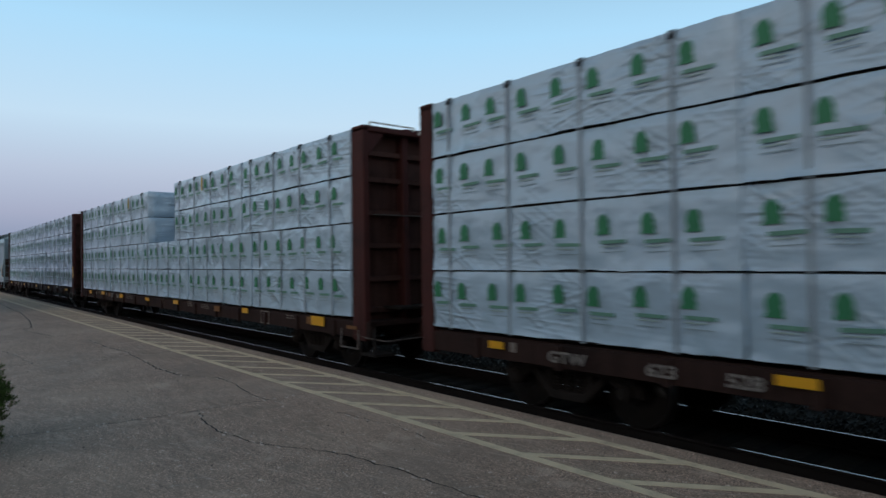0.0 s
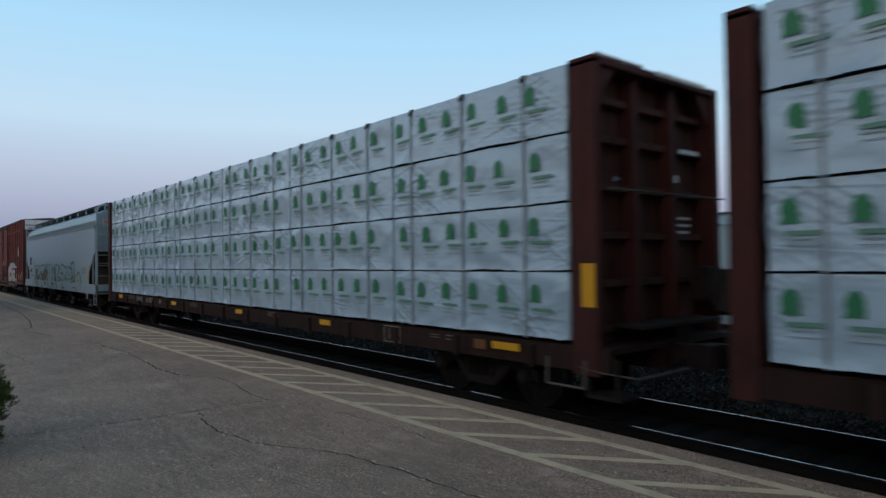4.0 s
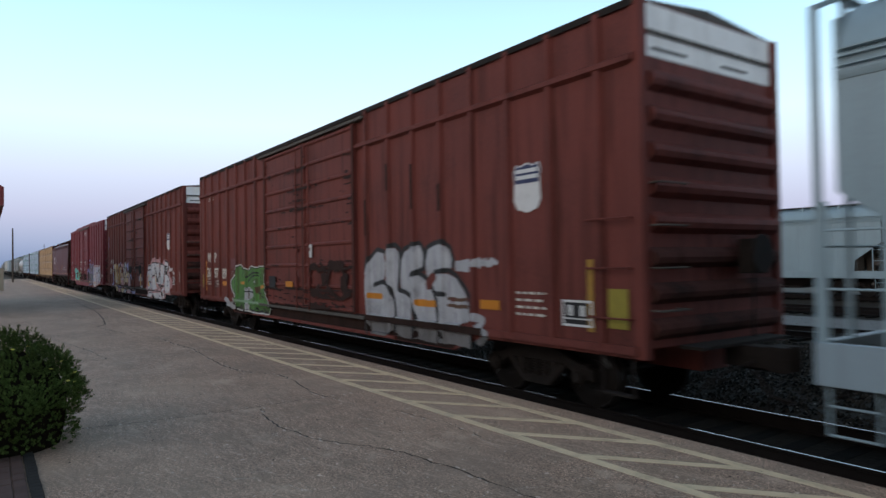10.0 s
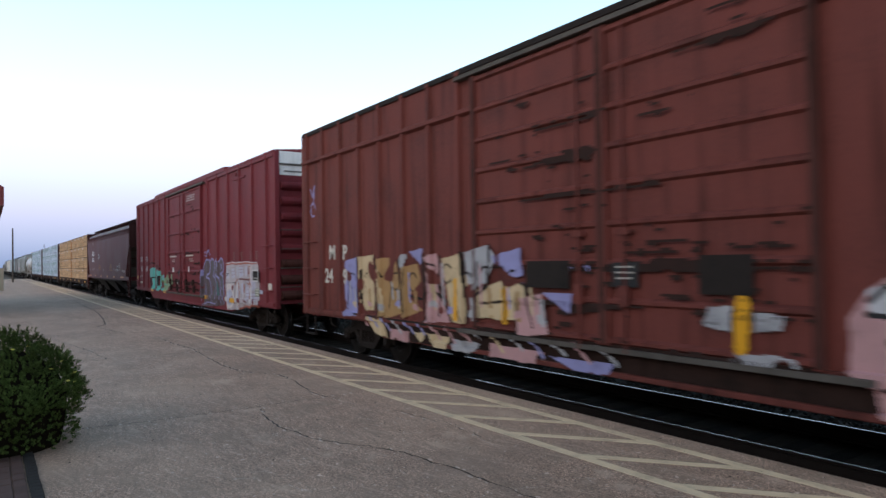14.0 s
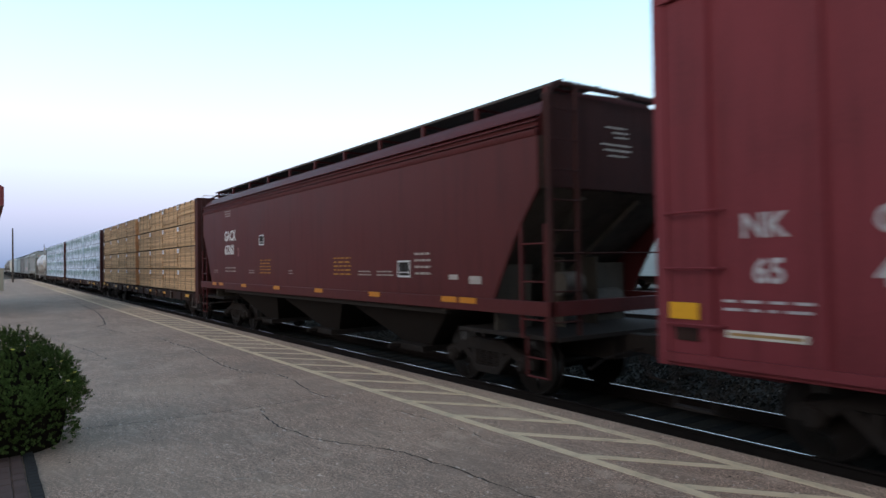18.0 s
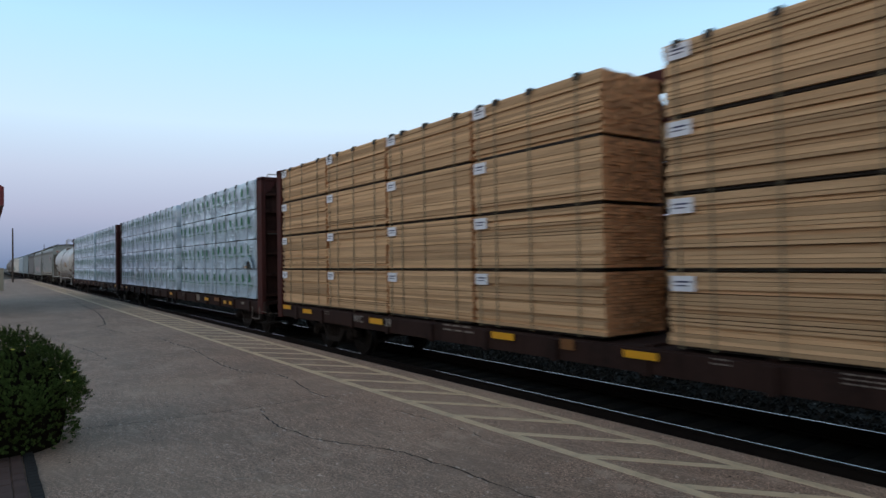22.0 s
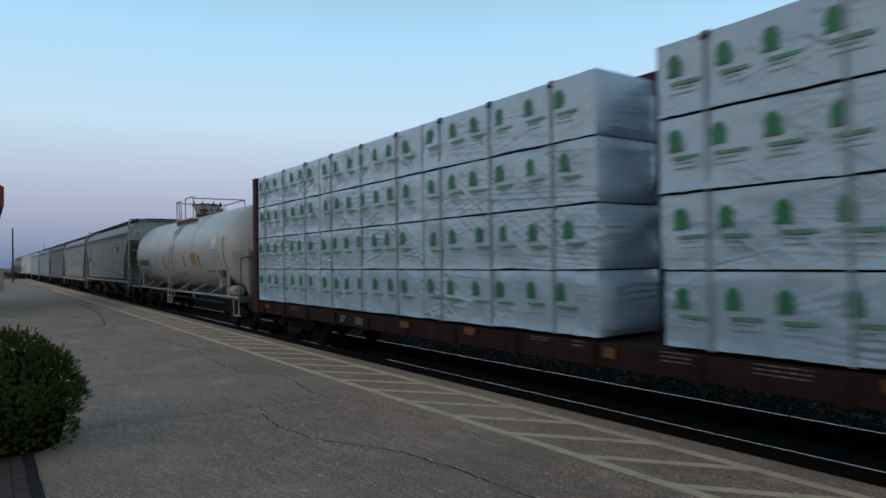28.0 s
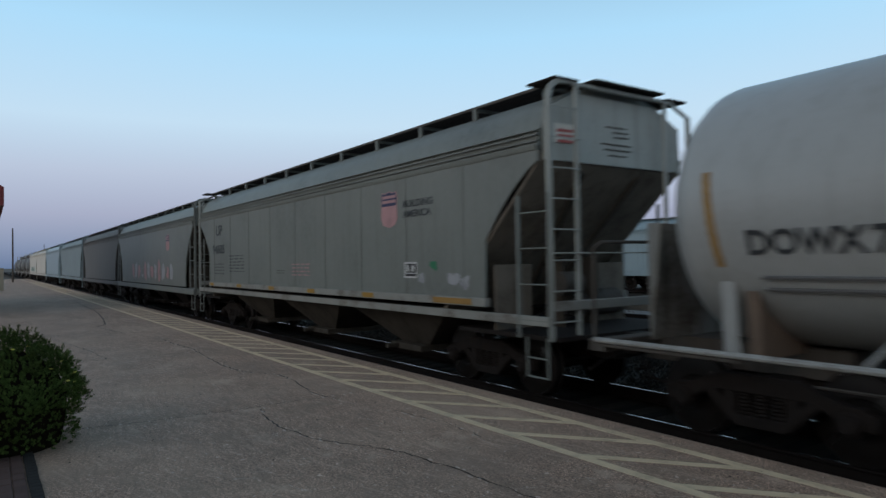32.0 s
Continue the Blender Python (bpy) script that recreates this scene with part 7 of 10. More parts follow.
for x0, x1, z0, z1 in ((-6.28, -6.04, 2.30, 2.32), (-6.28, -6.04, 2.06, 2.08), (-6.28, -6.26, 2.08, 2.30), (-6.06, -6.04, 2.08, 2.30), (-6.22, -6.10, 2.18, 2.21)):
    plate(hop_pale, x0, x1, z0, z1, -1.583, FADED_DARK, "frame_bar")
part("jack_plate", once("jack", lambda: Shape().box(-0.12, 0.12, -0.03, 0, -0.12, 0.12).rod((0, -0.04, -0.02), (0, -0.02, -0.02), 0.05, 12, mat=1).mesh("jack_plate", [HOP_WHITE, BLACK])), hop_pale, (7.9, -1.6, 0.80))


def outline_panel(car, x, z, y, w, h, ground=None, ink=None):
    ground, ink = ground or BLACK, ink or WHITE
    p = part("stencil_panel", once(("opanel", w, h, ground.name), lambda: Shape().box(0, w, -0.004, 0, 0, h).mesh("stencil_panel", ground)), car, (x, y, z), "black stencil panel with white frame")
    for name, x0, x1, z0, z1 in (("frame_bar", 0, w, 0, 0.03), ("frame_bar", 0, w, h - 0.03, h), ("frame_bar", 0, 0.03, 0.03, h - 0.03), ("frame_bar", w - 0.03, w, 0.03, h - 0.03), ("print_bar", w * 0.2, w * 0.35, h * 0.4, h * 0.8), ("print_bar", w * 0.6, w * 0.75, h * 0.4, h * 0.8), ("frame_bar", 0.03, w - 0.03, h * 0.27, h * 0.32)):
        part(name, once(("pbar", name, round(x1 - x0, 3), round(z1 - z0, 3), ink.name), lambda: Shape().box(0, x1 - x0, -0.003, 0, 0, z1 - z0).mesh(name, ink if name == "print_bar" else WHITE)), p, (x0, -0.004, z0))
    return p


def shield(car, x, z, y, w, h, pink=False):
    """A plain two-tone shield emblem."""
    def make():
        s = Shape()
        pts = [(-0.5, 0.36), (-0.42, 0.5), (-0.25, 0.46), (0, 0.52), (0.25, 0.46), (0.42, 0.5), (0.5, 0.36), (0.46, 0.1), (0.5, -0.25), (0.36, -0.44), (0, -0.52), (-0.36, -0.44), (-0.5, -0.25), (-0.46, 0.1)]
        s.flat([(px * w, pz * h) for px, pz in pts], -0.004, 0, 0.004)
        s.flat([(px * w * 0.92, pz * h * 0.94) for px, pz in [p for p in pts if p[1] >= 0.1]], -0.008, 1, 0.004)
        for zz in (0.18, 0.31):
            s.box(-0.4 * w, 0.4 * w, -0.011, -0.008, zz * h, (zz + 0.08) * h, 0)
        return s.mesh("shield_emblem", [G_PINK if pink else WHITE, NAVY])
    return part("shield_emblem", once(("shield", w, h, pink), make), car, (x, y, z), "shield emblem, dark above, pale below")


def scuffs(car, x0, x1, z0, z1, depth, seed, share, rows, label="dark scrapes and rubbed paint"):
    """Scrapes and bare patches: thin dark runs along the door ribs, thicker where goods rubbed."""
    g = Spray(x0, x1, z0, z1, 0.03)
    n = np.vectorize(lambda a, b: noise.noise((a * 0.9, b * 15.0, seed)) + 0.6 * noise.noise((a * 4.0, b * 19.0, seed + 3)) + 0.6 * noise.noise((a * 0.6, b * 0.7, seed + 8)))(g.X, g.Z)
    for z in rows:
        n += 0.55 * np.exp(-((g.Z - z + 0.07) / 0.06) ** 2)
    g.i[n > np.quantile(n, 1 - share)] = 0
    ob = g.lay(car, [SCUFF], depth, "scuffing", label)
    ob["kind"] = "stuff"
    return ob


# brown boxcar with silver letters
RB1 = ribs_for(9.4, -2.84, 2.42, 0.86)
d1 = box_depth(RB1, (-2.84, 2.42))
g = Spray(2.5, 7.4, 0.6, 2.55, 0.014)
g.poly([(2.78, 1.47), (2.74, 1.79), (2.89, 2.11), (3.17, 2.27), (3.43, 2.27), (3.52, 2.04), (3.46, 1.74), (3.7, 1.62), (3.85, 1.4), (3.88, 1.05), (3.84, 0.82), (3.55, 0.67), (3.03, 0.67), (2.86, 0.9)], 0)
g.poly([(3.53, 2.16), (3.68, 2.32), (3.88, 2.33), (4.03, 2.23), (4.05, 1.98), (3.98, 1.57), (4.12, 1.52), (4.34, 1.48), (4.48, 1.32), (4.5, 0.86), (4.39, 0.69), (4.03, 0.7), (3.8, 0.81), (3.89, 1.4), (3.66, 1.65), (3.5, 1.8)], 0)
g.poly([(4.07, 1.63), (4.06, 2.03), (4.22, 2.25), (4.5, 2.34), (4.71, 2.36), (4.83, 2.24), (4.88, 2.03), (4.79, 1.92), (4.56, 1.86), (4.82, 1.81), (5.07, 1.67), (5.18, 1.47), (5.24, 1.07), (5.21, 0.67), (4.92, 0.68), (4.53, 0.73), (4.57, 1.11), (4.41, 1.48), (4.13, 1.55)], 0)
g.poly([(4.92, 1.97), (4.9, 2.23), (5.15, 2.35), (5.41, 2.36), (5.6, 2.26), (5.7, 2.07), (5.67, 1.95), (5.43, 1.92), (5.19, 1.9), (5.54, 1.85), (5.8, 1.78), (6.0, 1.6), (6.11, 1.38), (6.15, 1.07), (6.21, 0.68), (5.82, 0.71), (5.34, 0.71), (5.29, 1.08), (5.18, 1.52), (4.95, 1.82)], 0)
g.line([(2.98, 2.1), (2.99, 1.6)], 0.1, 7)
g.line([(3.25, 2.16), (3.26, 1.79)], 0.1, 7)
g.line([(3.8, 2.21), (3.8, 1.74)], 0.1, 7)
g.line([(4.21, 2.09), (4.22, 1.64)], 0.1, 7)
g.line([(4.7, 2.24), (4.71, 1.97)], 0.1, 7)
g.line([(5.08, 2.18), (5.09, 1.97)], 0.1, 7)
g.line([(5.32, 2.27), (5.33, 1.97)], 0.1, 7)
g.line([(5.52, 2.17), (5.52, 2.0)], 0.1, 7)
g.line([(5.42, 1.78), (5.43, 1.58)], 0.1, 7)
g.line([(5.69, 1.69), (5.7, 1.5)], 0.1, 7)
g.line([(5.89, 1.51), (5.89, 1.14)], 0.1, 7)
g.line([(4.82, 1.66), (4.82, 1.24)], 0.1, 7)
g.line([(5.0, 1.51), (5.0, 1.05)], 0.1, 7)
g.line([(4.12, 1.35), (4.13, 1.07)], 0.1, 7)
g.line([(3.41, 1.43), (3.42, 1.13)], 0.1, 7)
g.line([(3.09, 2.04), (3.11, 1.73)], 0.05, 2)
g.line([(3.87, 2.15), (3.89, 1.69)], 0.05, 2)
g.line([(4.32, 2.2), (4.33, 1.75)], 0.05, 2)
g.line([(5.2, 2.25), (5.21, 1.95)], 0.05, 2)
g.line([(5.61, 1.76), (5.62, 1.54)], 0.05, 2)
g.line([(4.91, 1.61), (4.92, 1.14)], 0.05, 2)
g.line([(4.23, 1.42), (4.24, 1.08)], 0.05, 2)
g.line([(5.76, 1.22), (5.77, 1.08)], 0.05, 2)
g.line([(2.85, 0.71), (2.72, 1.14), (2.71, 1.79), (2.89, 2.14), (3.21, 2.32), (3.45, 2.27)], 0.085, 1)
g.line([(3.5, 2.22), (3.64, 2.36), (3.88, 2.39), (4.05, 2.29), (4.08, 2.15)], 0.085, 1)
g.line([(4.08, 2.15), (4.22, 2.31), (4.5, 2.38), (4.74, 2.39), (4.87, 2.26), (4.89, 2.13)], 0.085, 1)
g.line([(4.89, 2.13), (4.96, 2.31), (5.21, 2.39), (5.47, 2.39), (5.65, 2.28), (5.73, 2.09), (5.7, 1.97)], 0.085, 1)
g.line([(3.08, 1.63), (3.41, 1.7), (3.7, 1.59), (3.85, 1.37), (3.88, 1.05), (3.84, 0.79)], 0.085, 1)
g.line([(4.01, 1.55), (4.23, 1.53), (4.44, 1.43), (4.57, 1.17), (4.6, 1.01), (4.52, 0.73)], 0.085, 1)
g.line([(4.42, 1.82), (4.69, 1.87), (4.92, 1.79), (5.1, 1.62), (5.21, 1.42), (5.28, 1.07), (5.29, 0.73)], 0.085, 1)
g.line([(5.19, 1.88), (5.54, 1.92), (5.8, 1.83), (6.02, 1.65), (6.14, 1.47), (6.2, 1.12), (6.21, 0.81)], 0.085, 1)
g.line([(5.18, 1.52), (5.47, 1.52)], 0.085, 1)
g.line([(4.07, 2.15), (4.02, 1.8), (3.98, 1.57)], 0.085, 1)
g.line([(4.88, 2.13), (4.86, 1.95), (4.49, 1.84)], 0.085, 1)
g.line([(3.55, 2.22), (3.57, 1.74)], 0.07, 4)
g.line([(4.47, 2.33), (4.47, 1.92)], 0.08, 4)
g.line([(4.46, 1.48), (4.47, 1.1)], 0.07, 4)
g.line([(5.57, 1.45), (6.05, 1.44)], 0.06, 5)
g.line([(5.57, 1.34), (6.07, 1.33)], 0.06, 5)
g.poly([(5.78, 2.07), (6.15, 2.1), (6.16, 1.89), (5.78, 1.9)], 0)
g.line([(6.24, 2.02), (6.4, 2.08), (6.4, 1.98), (6.56, 2.08), (6.6, 1.99), (6.71, 2.08), (6.82, 2.03)], 0.07, 0)
g.line([(6.3, 2.03), (6.7, 2.03)], 0.1, 0)
g.line([(6.29, 1.2), (6.46, 1.15), (6.36, 1.01), (6.58, 0.95), (6.39, 0.8)], 0.12, 0)
g.line([(2.9, 1.41), (3.35, 1.42)], 0.11, 3)
g.line([(4.65, 1.35), (5.14, 1.34)], 0.12, 3)
# silver below the sill line takes the dimmer silver
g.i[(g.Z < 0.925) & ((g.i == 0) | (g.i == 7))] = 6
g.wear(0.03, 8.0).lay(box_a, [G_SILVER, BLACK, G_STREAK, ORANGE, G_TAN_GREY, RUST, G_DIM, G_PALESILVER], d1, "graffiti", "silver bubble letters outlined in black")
g = Spray(-6.75, -2.4, 0.6, 2.25, 0.013)
g.poly([(-6.07, 1.59), (-5.83, 1.69), (-5.56, 1.82), (-5.43, 2.01), (-5.23, 2.08), (-5.01, 2.06), (-4.85, 1.97), (-4.6, 1.99), (-4.4, 1.91), (-4.25, 2.0), (-4.13, 2.03), (-3.84, 1.99), (-3.41, 2.01), (-3.13, 2.02), (-2.93, 1.96), (-2.87, 1.82), (-2.84, 1.68), (-2.86, 1.56), (-2.74, 1.52), (-2.81, 1.35), (-2.64, 1.15), (-2.55, 1.07), (-2.46, 0.84), (-2.62, 0.7), (-2.87, 0.69), (-3.21, 0.7), (-3.53, 0.69), (-3.79, 0.69), (-4.24, 0.69), (-4.73, 0.71), (-5.1, 0.69), (-5.44, 0.71), (-5.67, 0.86), (-5.78, 1.17), (-6.0, 1.27), (-6.1, 1.45)], 1)
g.poly([(-6.02, 1.58), (-5.8, 1.66), (-5.51, 1.8), (-5.39, 1.99), (-5.22, 2.05), (-5.03, 2.03), (-4.87, 1.94), (-4.61, 1.96), (-4.4, 1.88), (-4.23, 1.98), (-4.14, 2.0), (-3.84, 1.96), (-3.41, 1.99), (-3.14, 1.99), (-2.95, 1.94), (-2.91, 1.81), (-2.87, 1.68), (-2.89, 1.54), (-2.77, 1.51), (-2.84, 1.34), (-2.67, 1.13), (-2.58, 1.06), (-2.49, 0.84), (-2.63, 0.73), (-2.86, 0.71), (-3.2, 0.73), (-3.52, 0.72), (-3.78, 0.72), (-4.23, 0.72), (-4.72, 0.74), (-5.1, 0.72), (-5.41, 0.74), (-5.62, 0.88), (-5.73, 1.19), (-5.95, 1.29), (-6.04, 1.45)], 2)
g.poly([(-5.97, 1.56), (-5.76, 1.64), (-5.47, 1.78), (-5.35, 1.97), (-5.21, 2.02), (-5.06, 2.0), (-4.88, 1.91), (-4.62, 1.93), (-4.39, 1.85), (-4.2, 1.95), (-4.14, 1.97), (-3.84, 1.93), (-3.41, 1.96), (-3.15, 1.97), (-2.98, 1.92), (-2.94, 1.8), (-2.91, 1.68), (-2.93, 1.53), (-2.8, 1.51), (-2.88, 1.34), (-2.7, 1.11), (-2.61, 1.05), (-2.52, 0.84), (-2.64, 0.75), (-2.85, 0.74), (-3.19, 0.76), (-3.52, 0.75), (-3.77, 0.75), (-4.22, 0.75), (-4.71, 0.78), (-5.09, 0.76), (-5.38, 0.77), (-5.57, 0.9), (-5.68, 1.21), (-5.9, 1.31), (-5.98, 1.46)], 0)
g.poly([(-5.35, 1.99), (-5.19, 1.99), (-5.25, 1.17), (-5.34, 1.17)], 6)
g.poly([(-3.33, 1.93), (-3.02, 1.9), (-2.95, 1.71), (-3.18, 1.64), (-3.32, 1.75)], 6)
g.poly([(-4.6, 1.89), (-4.38, 1.85), (-4.48, 1.68), (-4.59, 1.7)], 6)
g.poly([(-4.03, 1.62), (-3.59, 1.66), (-3.55, 1.51), (-3.81, 1.44), (-3.99, 1.5)], 6)
g.poly([(-5.27, 0.83), (-4.63, 0.85), (-4.68, 0.77), (-5.1, 0.74)], 6)
g.poly([(-3.44, 0.86), (-2.68, 0.86), (-2.76, 0.75), (-3.13, 0.77)], 6)
g.poly([(-3.96, 1.58), (-3.85, 1.59), (-3.85, 1.53), (-3.95, 1.53)], 4)
g.poly([(-3.76, 1.6), (-3.65, 1.6), (-3.67, 1.54), (-3.75, 1.54)], 4)
g.poly([(-4.64, 1.37), (-4.32, 1.42), (-4.04, 1.34), (-3.97, 1.16), (-4.23, 1.05), (-4.38, 0.75), (-4.58, 0.76), (-4.59, 1.12)], 4)
g.poly([(-3.7, 1.42), (-3.41, 1.46), (-3.39, 1.29), (-3.64, 1.24)], 5)
g.poly([(-3.97, 1.1), (-3.82, 1.13), (-3.71, 1.06), (-3.86, 1.01)], 2)
g.poly([(-4.41, 1.35), (-4.32, 1.37), (-4.33, 1.07), (-4.41, 1.06)], 5)
g.poly([(-3.45, 1.23), (-3.35, 1.22), (-3.37, 1.09), (-3.45, 1.08)], 5)
g.poly([(-5.08, 1.55), (-4.67, 1.56), (-4.65, 1.48), (-5.07, 1.47)], 3)
g.poly([(-3.37, 1.48), (-3.03, 1.48), (-2.98, 1.43), (-3.37, 1.38)], 3)
g.line([(-4.97, 1.71), (-4.86, 1.86), (-4.91, 1.96)], 0.035, 2)
g.line([(-5.53, 1.7), (-5.68, 1.53), (-5.66, 1.29), (-5.58, 1.05)], 0.035, 2)
g.line([(-4.48, 1.7), (-4.12, 1.8), (-3.84, 1.84), (-3.52, 1.82)], 0.05, 2)
g.line([(-4.41, 1.57), (-4.12, 1.71), (-3.8, 1.76), (-3.52, 1.74)], 0.045, 2)
g.line([(-3.43, 1.97), (-3.38, 1.69), (-3.34, 1.52)], 0.03, 2)
g.line([(-3.2, 1.56), (-3.14, 1.7), (-2.97, 1.69)], 0.05, 2)
g.line([(-3.23, 1.14), (-3.04, 1.14), (-2.96, 1.31), (-2.81, 1.38)], 0.05, 2)
g.line([(-3.54, 1.26), (-3.31, 1.26), (-3.23, 1.15)], 0.045, 2)
g.line([(-4.67, 1.27), (-3.97, 1.28)], 0.035, 2)
g.line([(-4.41, 1.45), (-4.51, 1.35)], 0.03, 2)
g.line([(-5.58, 0.98), (-4.42, 1.0), (-2.61, 0.97)], 0.06, 7)
g.line([(-5.58, 0.94), (-5.5, 0.77), (-5.16, 0.77), (-4.99, 0.89)], 0.06, 2)
g.line([(-4.99, 0.79), (-4.84, 0.72), (-4.63, 0.76), (-4.6, 0.92)], 0.06, 2)
g.line([(-4.28, 0.92), (-4.24, 0.77), (-3.96, 0.73), (-3.7, 0.82)], 0.06, 2)
g.line([(-3.61, 0.83), (-3.45, 0.74), (-3.2, 0.79)], 0.06, 2)
g.line([(-3.12, 0.85), (-2.98, 0.73), (-2.68, 0.79), (-2.61, 0.93)], 0.06, 2)
g.poly([(-6.6, 0.97), (-6.46, 1.1), (-6.16, 1.0), (-5.91, 0.88), (-5.61, 0.8), (-5.68, 0.7), (-6.04, 0.72), (-6.43, 0.84)], 4)
g.wear(0.02, 5.0).lay(box_a, [G_LIME, WHITE, BLACK, ORANGE, G_SILVER, RUST, G_MOSS, G_PALEGREEN], d1, "graffiti", "lime green graffiti with white edge")
g = Spray(-0.3, 2.5, 1.0, 2.3, 0.024)
g.line(arc(0.42, 1.72, 0.30, 0.32, 30, 330), 0.10, 0).line([(0.2, 1.98), (0.75, 2.08), (1.0, 1.9)], 0.09, 0).line(arc(1.55, 1.68, 0.42, 0.38, -20, 220), 0.10, 0).line([(1.2, 1.5), (1.75, 1.28), (2.2, 1.42)], 0.10, 0).line([(0.5, 1.45), (0.95, 1.3), (1.1, 1.5)], 0.08, 0).blob(1.55, 2.02, 0.42, 0.12, 4, 0).blob(1.95, 1.62, 0.2, 0.22, 6, 0).blob(0.95, 1.72, 0.12, 0.2, 8, 0)
g.wear(0.12, 6.0).lay(box_a, [SCUFF], d1, "graffiti", "faded black scrawl on the door")
rows = [1.08 + r * (5.13 - 1.36) / 8 for r in range(9)]
scuffs(box_a, -2.8, 2.38, 1.05, 4.7, d1, 3.0, 0.03, rows)
scuffs(box_a, -0.2, 2.38, 0.98, 2.2, d1, 5.0, 0.10, rows)
scuffs(box_a, -2.8, 2.38, 1.04, 1.5, d1, 9.0, 0.30, rows)
for xr, z0, z1 in ((3.69, 3.4, 3.92), (4.55, 3.0, 3.8), (5.41, 2.9, 3.36), (2.83, 2.6, 3.3)):
    plate(box_a, xr - 0.036, xr + 0.036, z0, z1, -1.5605, SCUFF, "rub_mark", "dark rub mark on a post")
shield(box_a, 7.53, 3.08, -1.512, 0.56, 0.68)
for txt, x, z in (("M", -8.56, 2.16), ("P", -7.8, 2.15), ("26", -8.66, 1.66), ("97", -7.80, 1.64), ("89", -6.92, 1.63)):
    lettering(box_a, txt, x, z, -1.505, 0.44, CREAM, "cream stencilled lettering", 1.0)
bars(box_a, -8.6, 1.6, -1.505, 0.4, 0.25, 3, CREAM, 2)
bars(box_a, -7.6, 1.55, -1.505, 0.4, 0.2, 2, CREAM, 3)
bars(box_a, 7.26, 1.62, -1.505, 0.6, 0.4, 4, CREAM, 4)
bars(box_a, -8.4, 4.3, -1.505, 0.6, 0.12, 2, CREAM, 6)
outline_panel(box_a, 8.18, 1.2, -1.512, 0.52, 0.34)
plate(box_a, 8.62, 8.72, 1.15, 2.06, -1.512, DULL_YELLOW, "reflector_strip")
plate(box_a, -8.76, -8.68, 1.2, 2.2, -1.512, ORANGE, "reflector_strip")
plate(box_a, 8.96, 9.26, 1.22, 1.7, -1.515, YELLOW_DULL, "notice_panel", "yellow-green notice panel")
for xx, zz, m in ((6.43, 1.40, ORANGE), (-6.87, 1.47, ORANGE), (-1.3, 1.56, ORANGE)):
    plate(box_a, xx, xx + 0.46, zz - 0.07, zz + 0.07, -1.512 if abs(xx) > 3 else -1.60, m, "reflector_strip")
plate(box_a, 0.12, 0.32, 2.2, 2.5, -1.60, WHITE, "paper_notice", "torn white paper notice")
plate(box_a, -9.18, -8.92, 1.29, 1.73, -1.512, YELLOW_DULL, "notice_panel", "dull yellow notice panel")
plate(box_a, -6.02, -5.54, 1.94, 2.24, -1.506, GHOST, "painted_patch", "faded mauve repainted patch")
bars(box_a, -6.02, 1.86, -1.506, 0.3, 0.2, 3, FADED_LET, 12)
bars(box_a, -7.7, 1.5, -1.505, 0.35, 0.24, 2, FADED_LET, 13)
plate(box_a, -2.45, -2.0, 1.45, 1.75, -1.60, BLACK, "stencil_panel")

# brown boxcar with pink and white letters
RB2 = ribs_for(9.45, -2.8, 2.35, 0.86, 0.22)
d2 = box_depth(RB2, (-2.8, 2.35))
g = Spray(2.36, 8.1, 0.62, 2.6, 0.015)
g.poly([(2.52, 1.52), (2.51, 1.03), (2.72, 0.9), (2.79, 0.67), (3.99, 0.57), (4.15, 0.55), (5.88, 0.62), (6.24, 0.66), (6.63, 0.85), (7.38, 0.85), (7.39, 1.19), (7.19, 1.4), (7.17, 1.66), (7.07, 1.75), (6.96, 1.92), (6.99, 2.16), (6.67, 2.3), (6.48, 2.36), (6.35, 2.32), (6.14, 2.31), (5.96, 2.18), (5.76, 2.16), (5.59, 2.24), (5.59, 2.4), (5.32, 2.44), (5.32, 2.29), (5.14, 2.37), (4.77, 2.33), (4.72, 2.21), (4.52, 2.24), (4.47, 2.43), (4.31, 2.45), (3.92, 2.36), (3.86, 2.21), (3.62, 2.31), (3.43, 2.18), (3.03, 2.0), (2.67, 1.76)], 1)
g.poly([(2.67, 1.76), (3.13, 1.93), (3.1, 2.09), (3.65, 2.15), (3.7, 1.93), (3.93, 1.61), (3.84, 1.44), (3.66, 1.34), (3.71, 0.99), (3.0, 0.95), (3.08, 1.44), (2.67, 1.57)], 0)
g.poly([(3.94, 2.21), (4.67, 2.19), (4.65, 1.72), (4.55, 1.65), (4.82, 1.56), (4.83, 1.14), (4.48, 0.96), (4.0, 0.98), (3.77, 1.22), (4.18, 1.54), (4.05, 1.78)], 0)
g.poly([(4.72, 2.19), (5.23, 2.16), (5.26, 1.92), (5.6, 1.99), (5.68, 1.81), (5.63, 1.35), (5.58, 1.24), (5.07, 1.19), (4.87, 1.45), (4.9, 1.76), (4.76, 1.91)], 0)
g.poly([(5.8, 2.16), (6.29, 2.04), (6.08, 1.35), (5.7, 1.18), (5.63, 1.6), (5.8, 1.85)], 0)
g.poly([(6.45, 2.28), (6.96, 2.15), (7.0, 1.98), (6.72, 1.83), (6.69, 1.67), (6.95, 1.62), (7.19, 1.34), (7.32, 1.12), (7.36, 0.9), (6.7, 0.91), (6.55, 1.09), (6.11, 1.15), (6.19, 1.32), (6.46, 1.44), (6.43, 1.6), (6.53, 1.89), (6.39, 1.95)], 0)
g.poly([(4.11, 0.84), (5.81, 0.91), (5.88, 0.64), (5.4, 0.56), (4.15, 0.58)], 0)
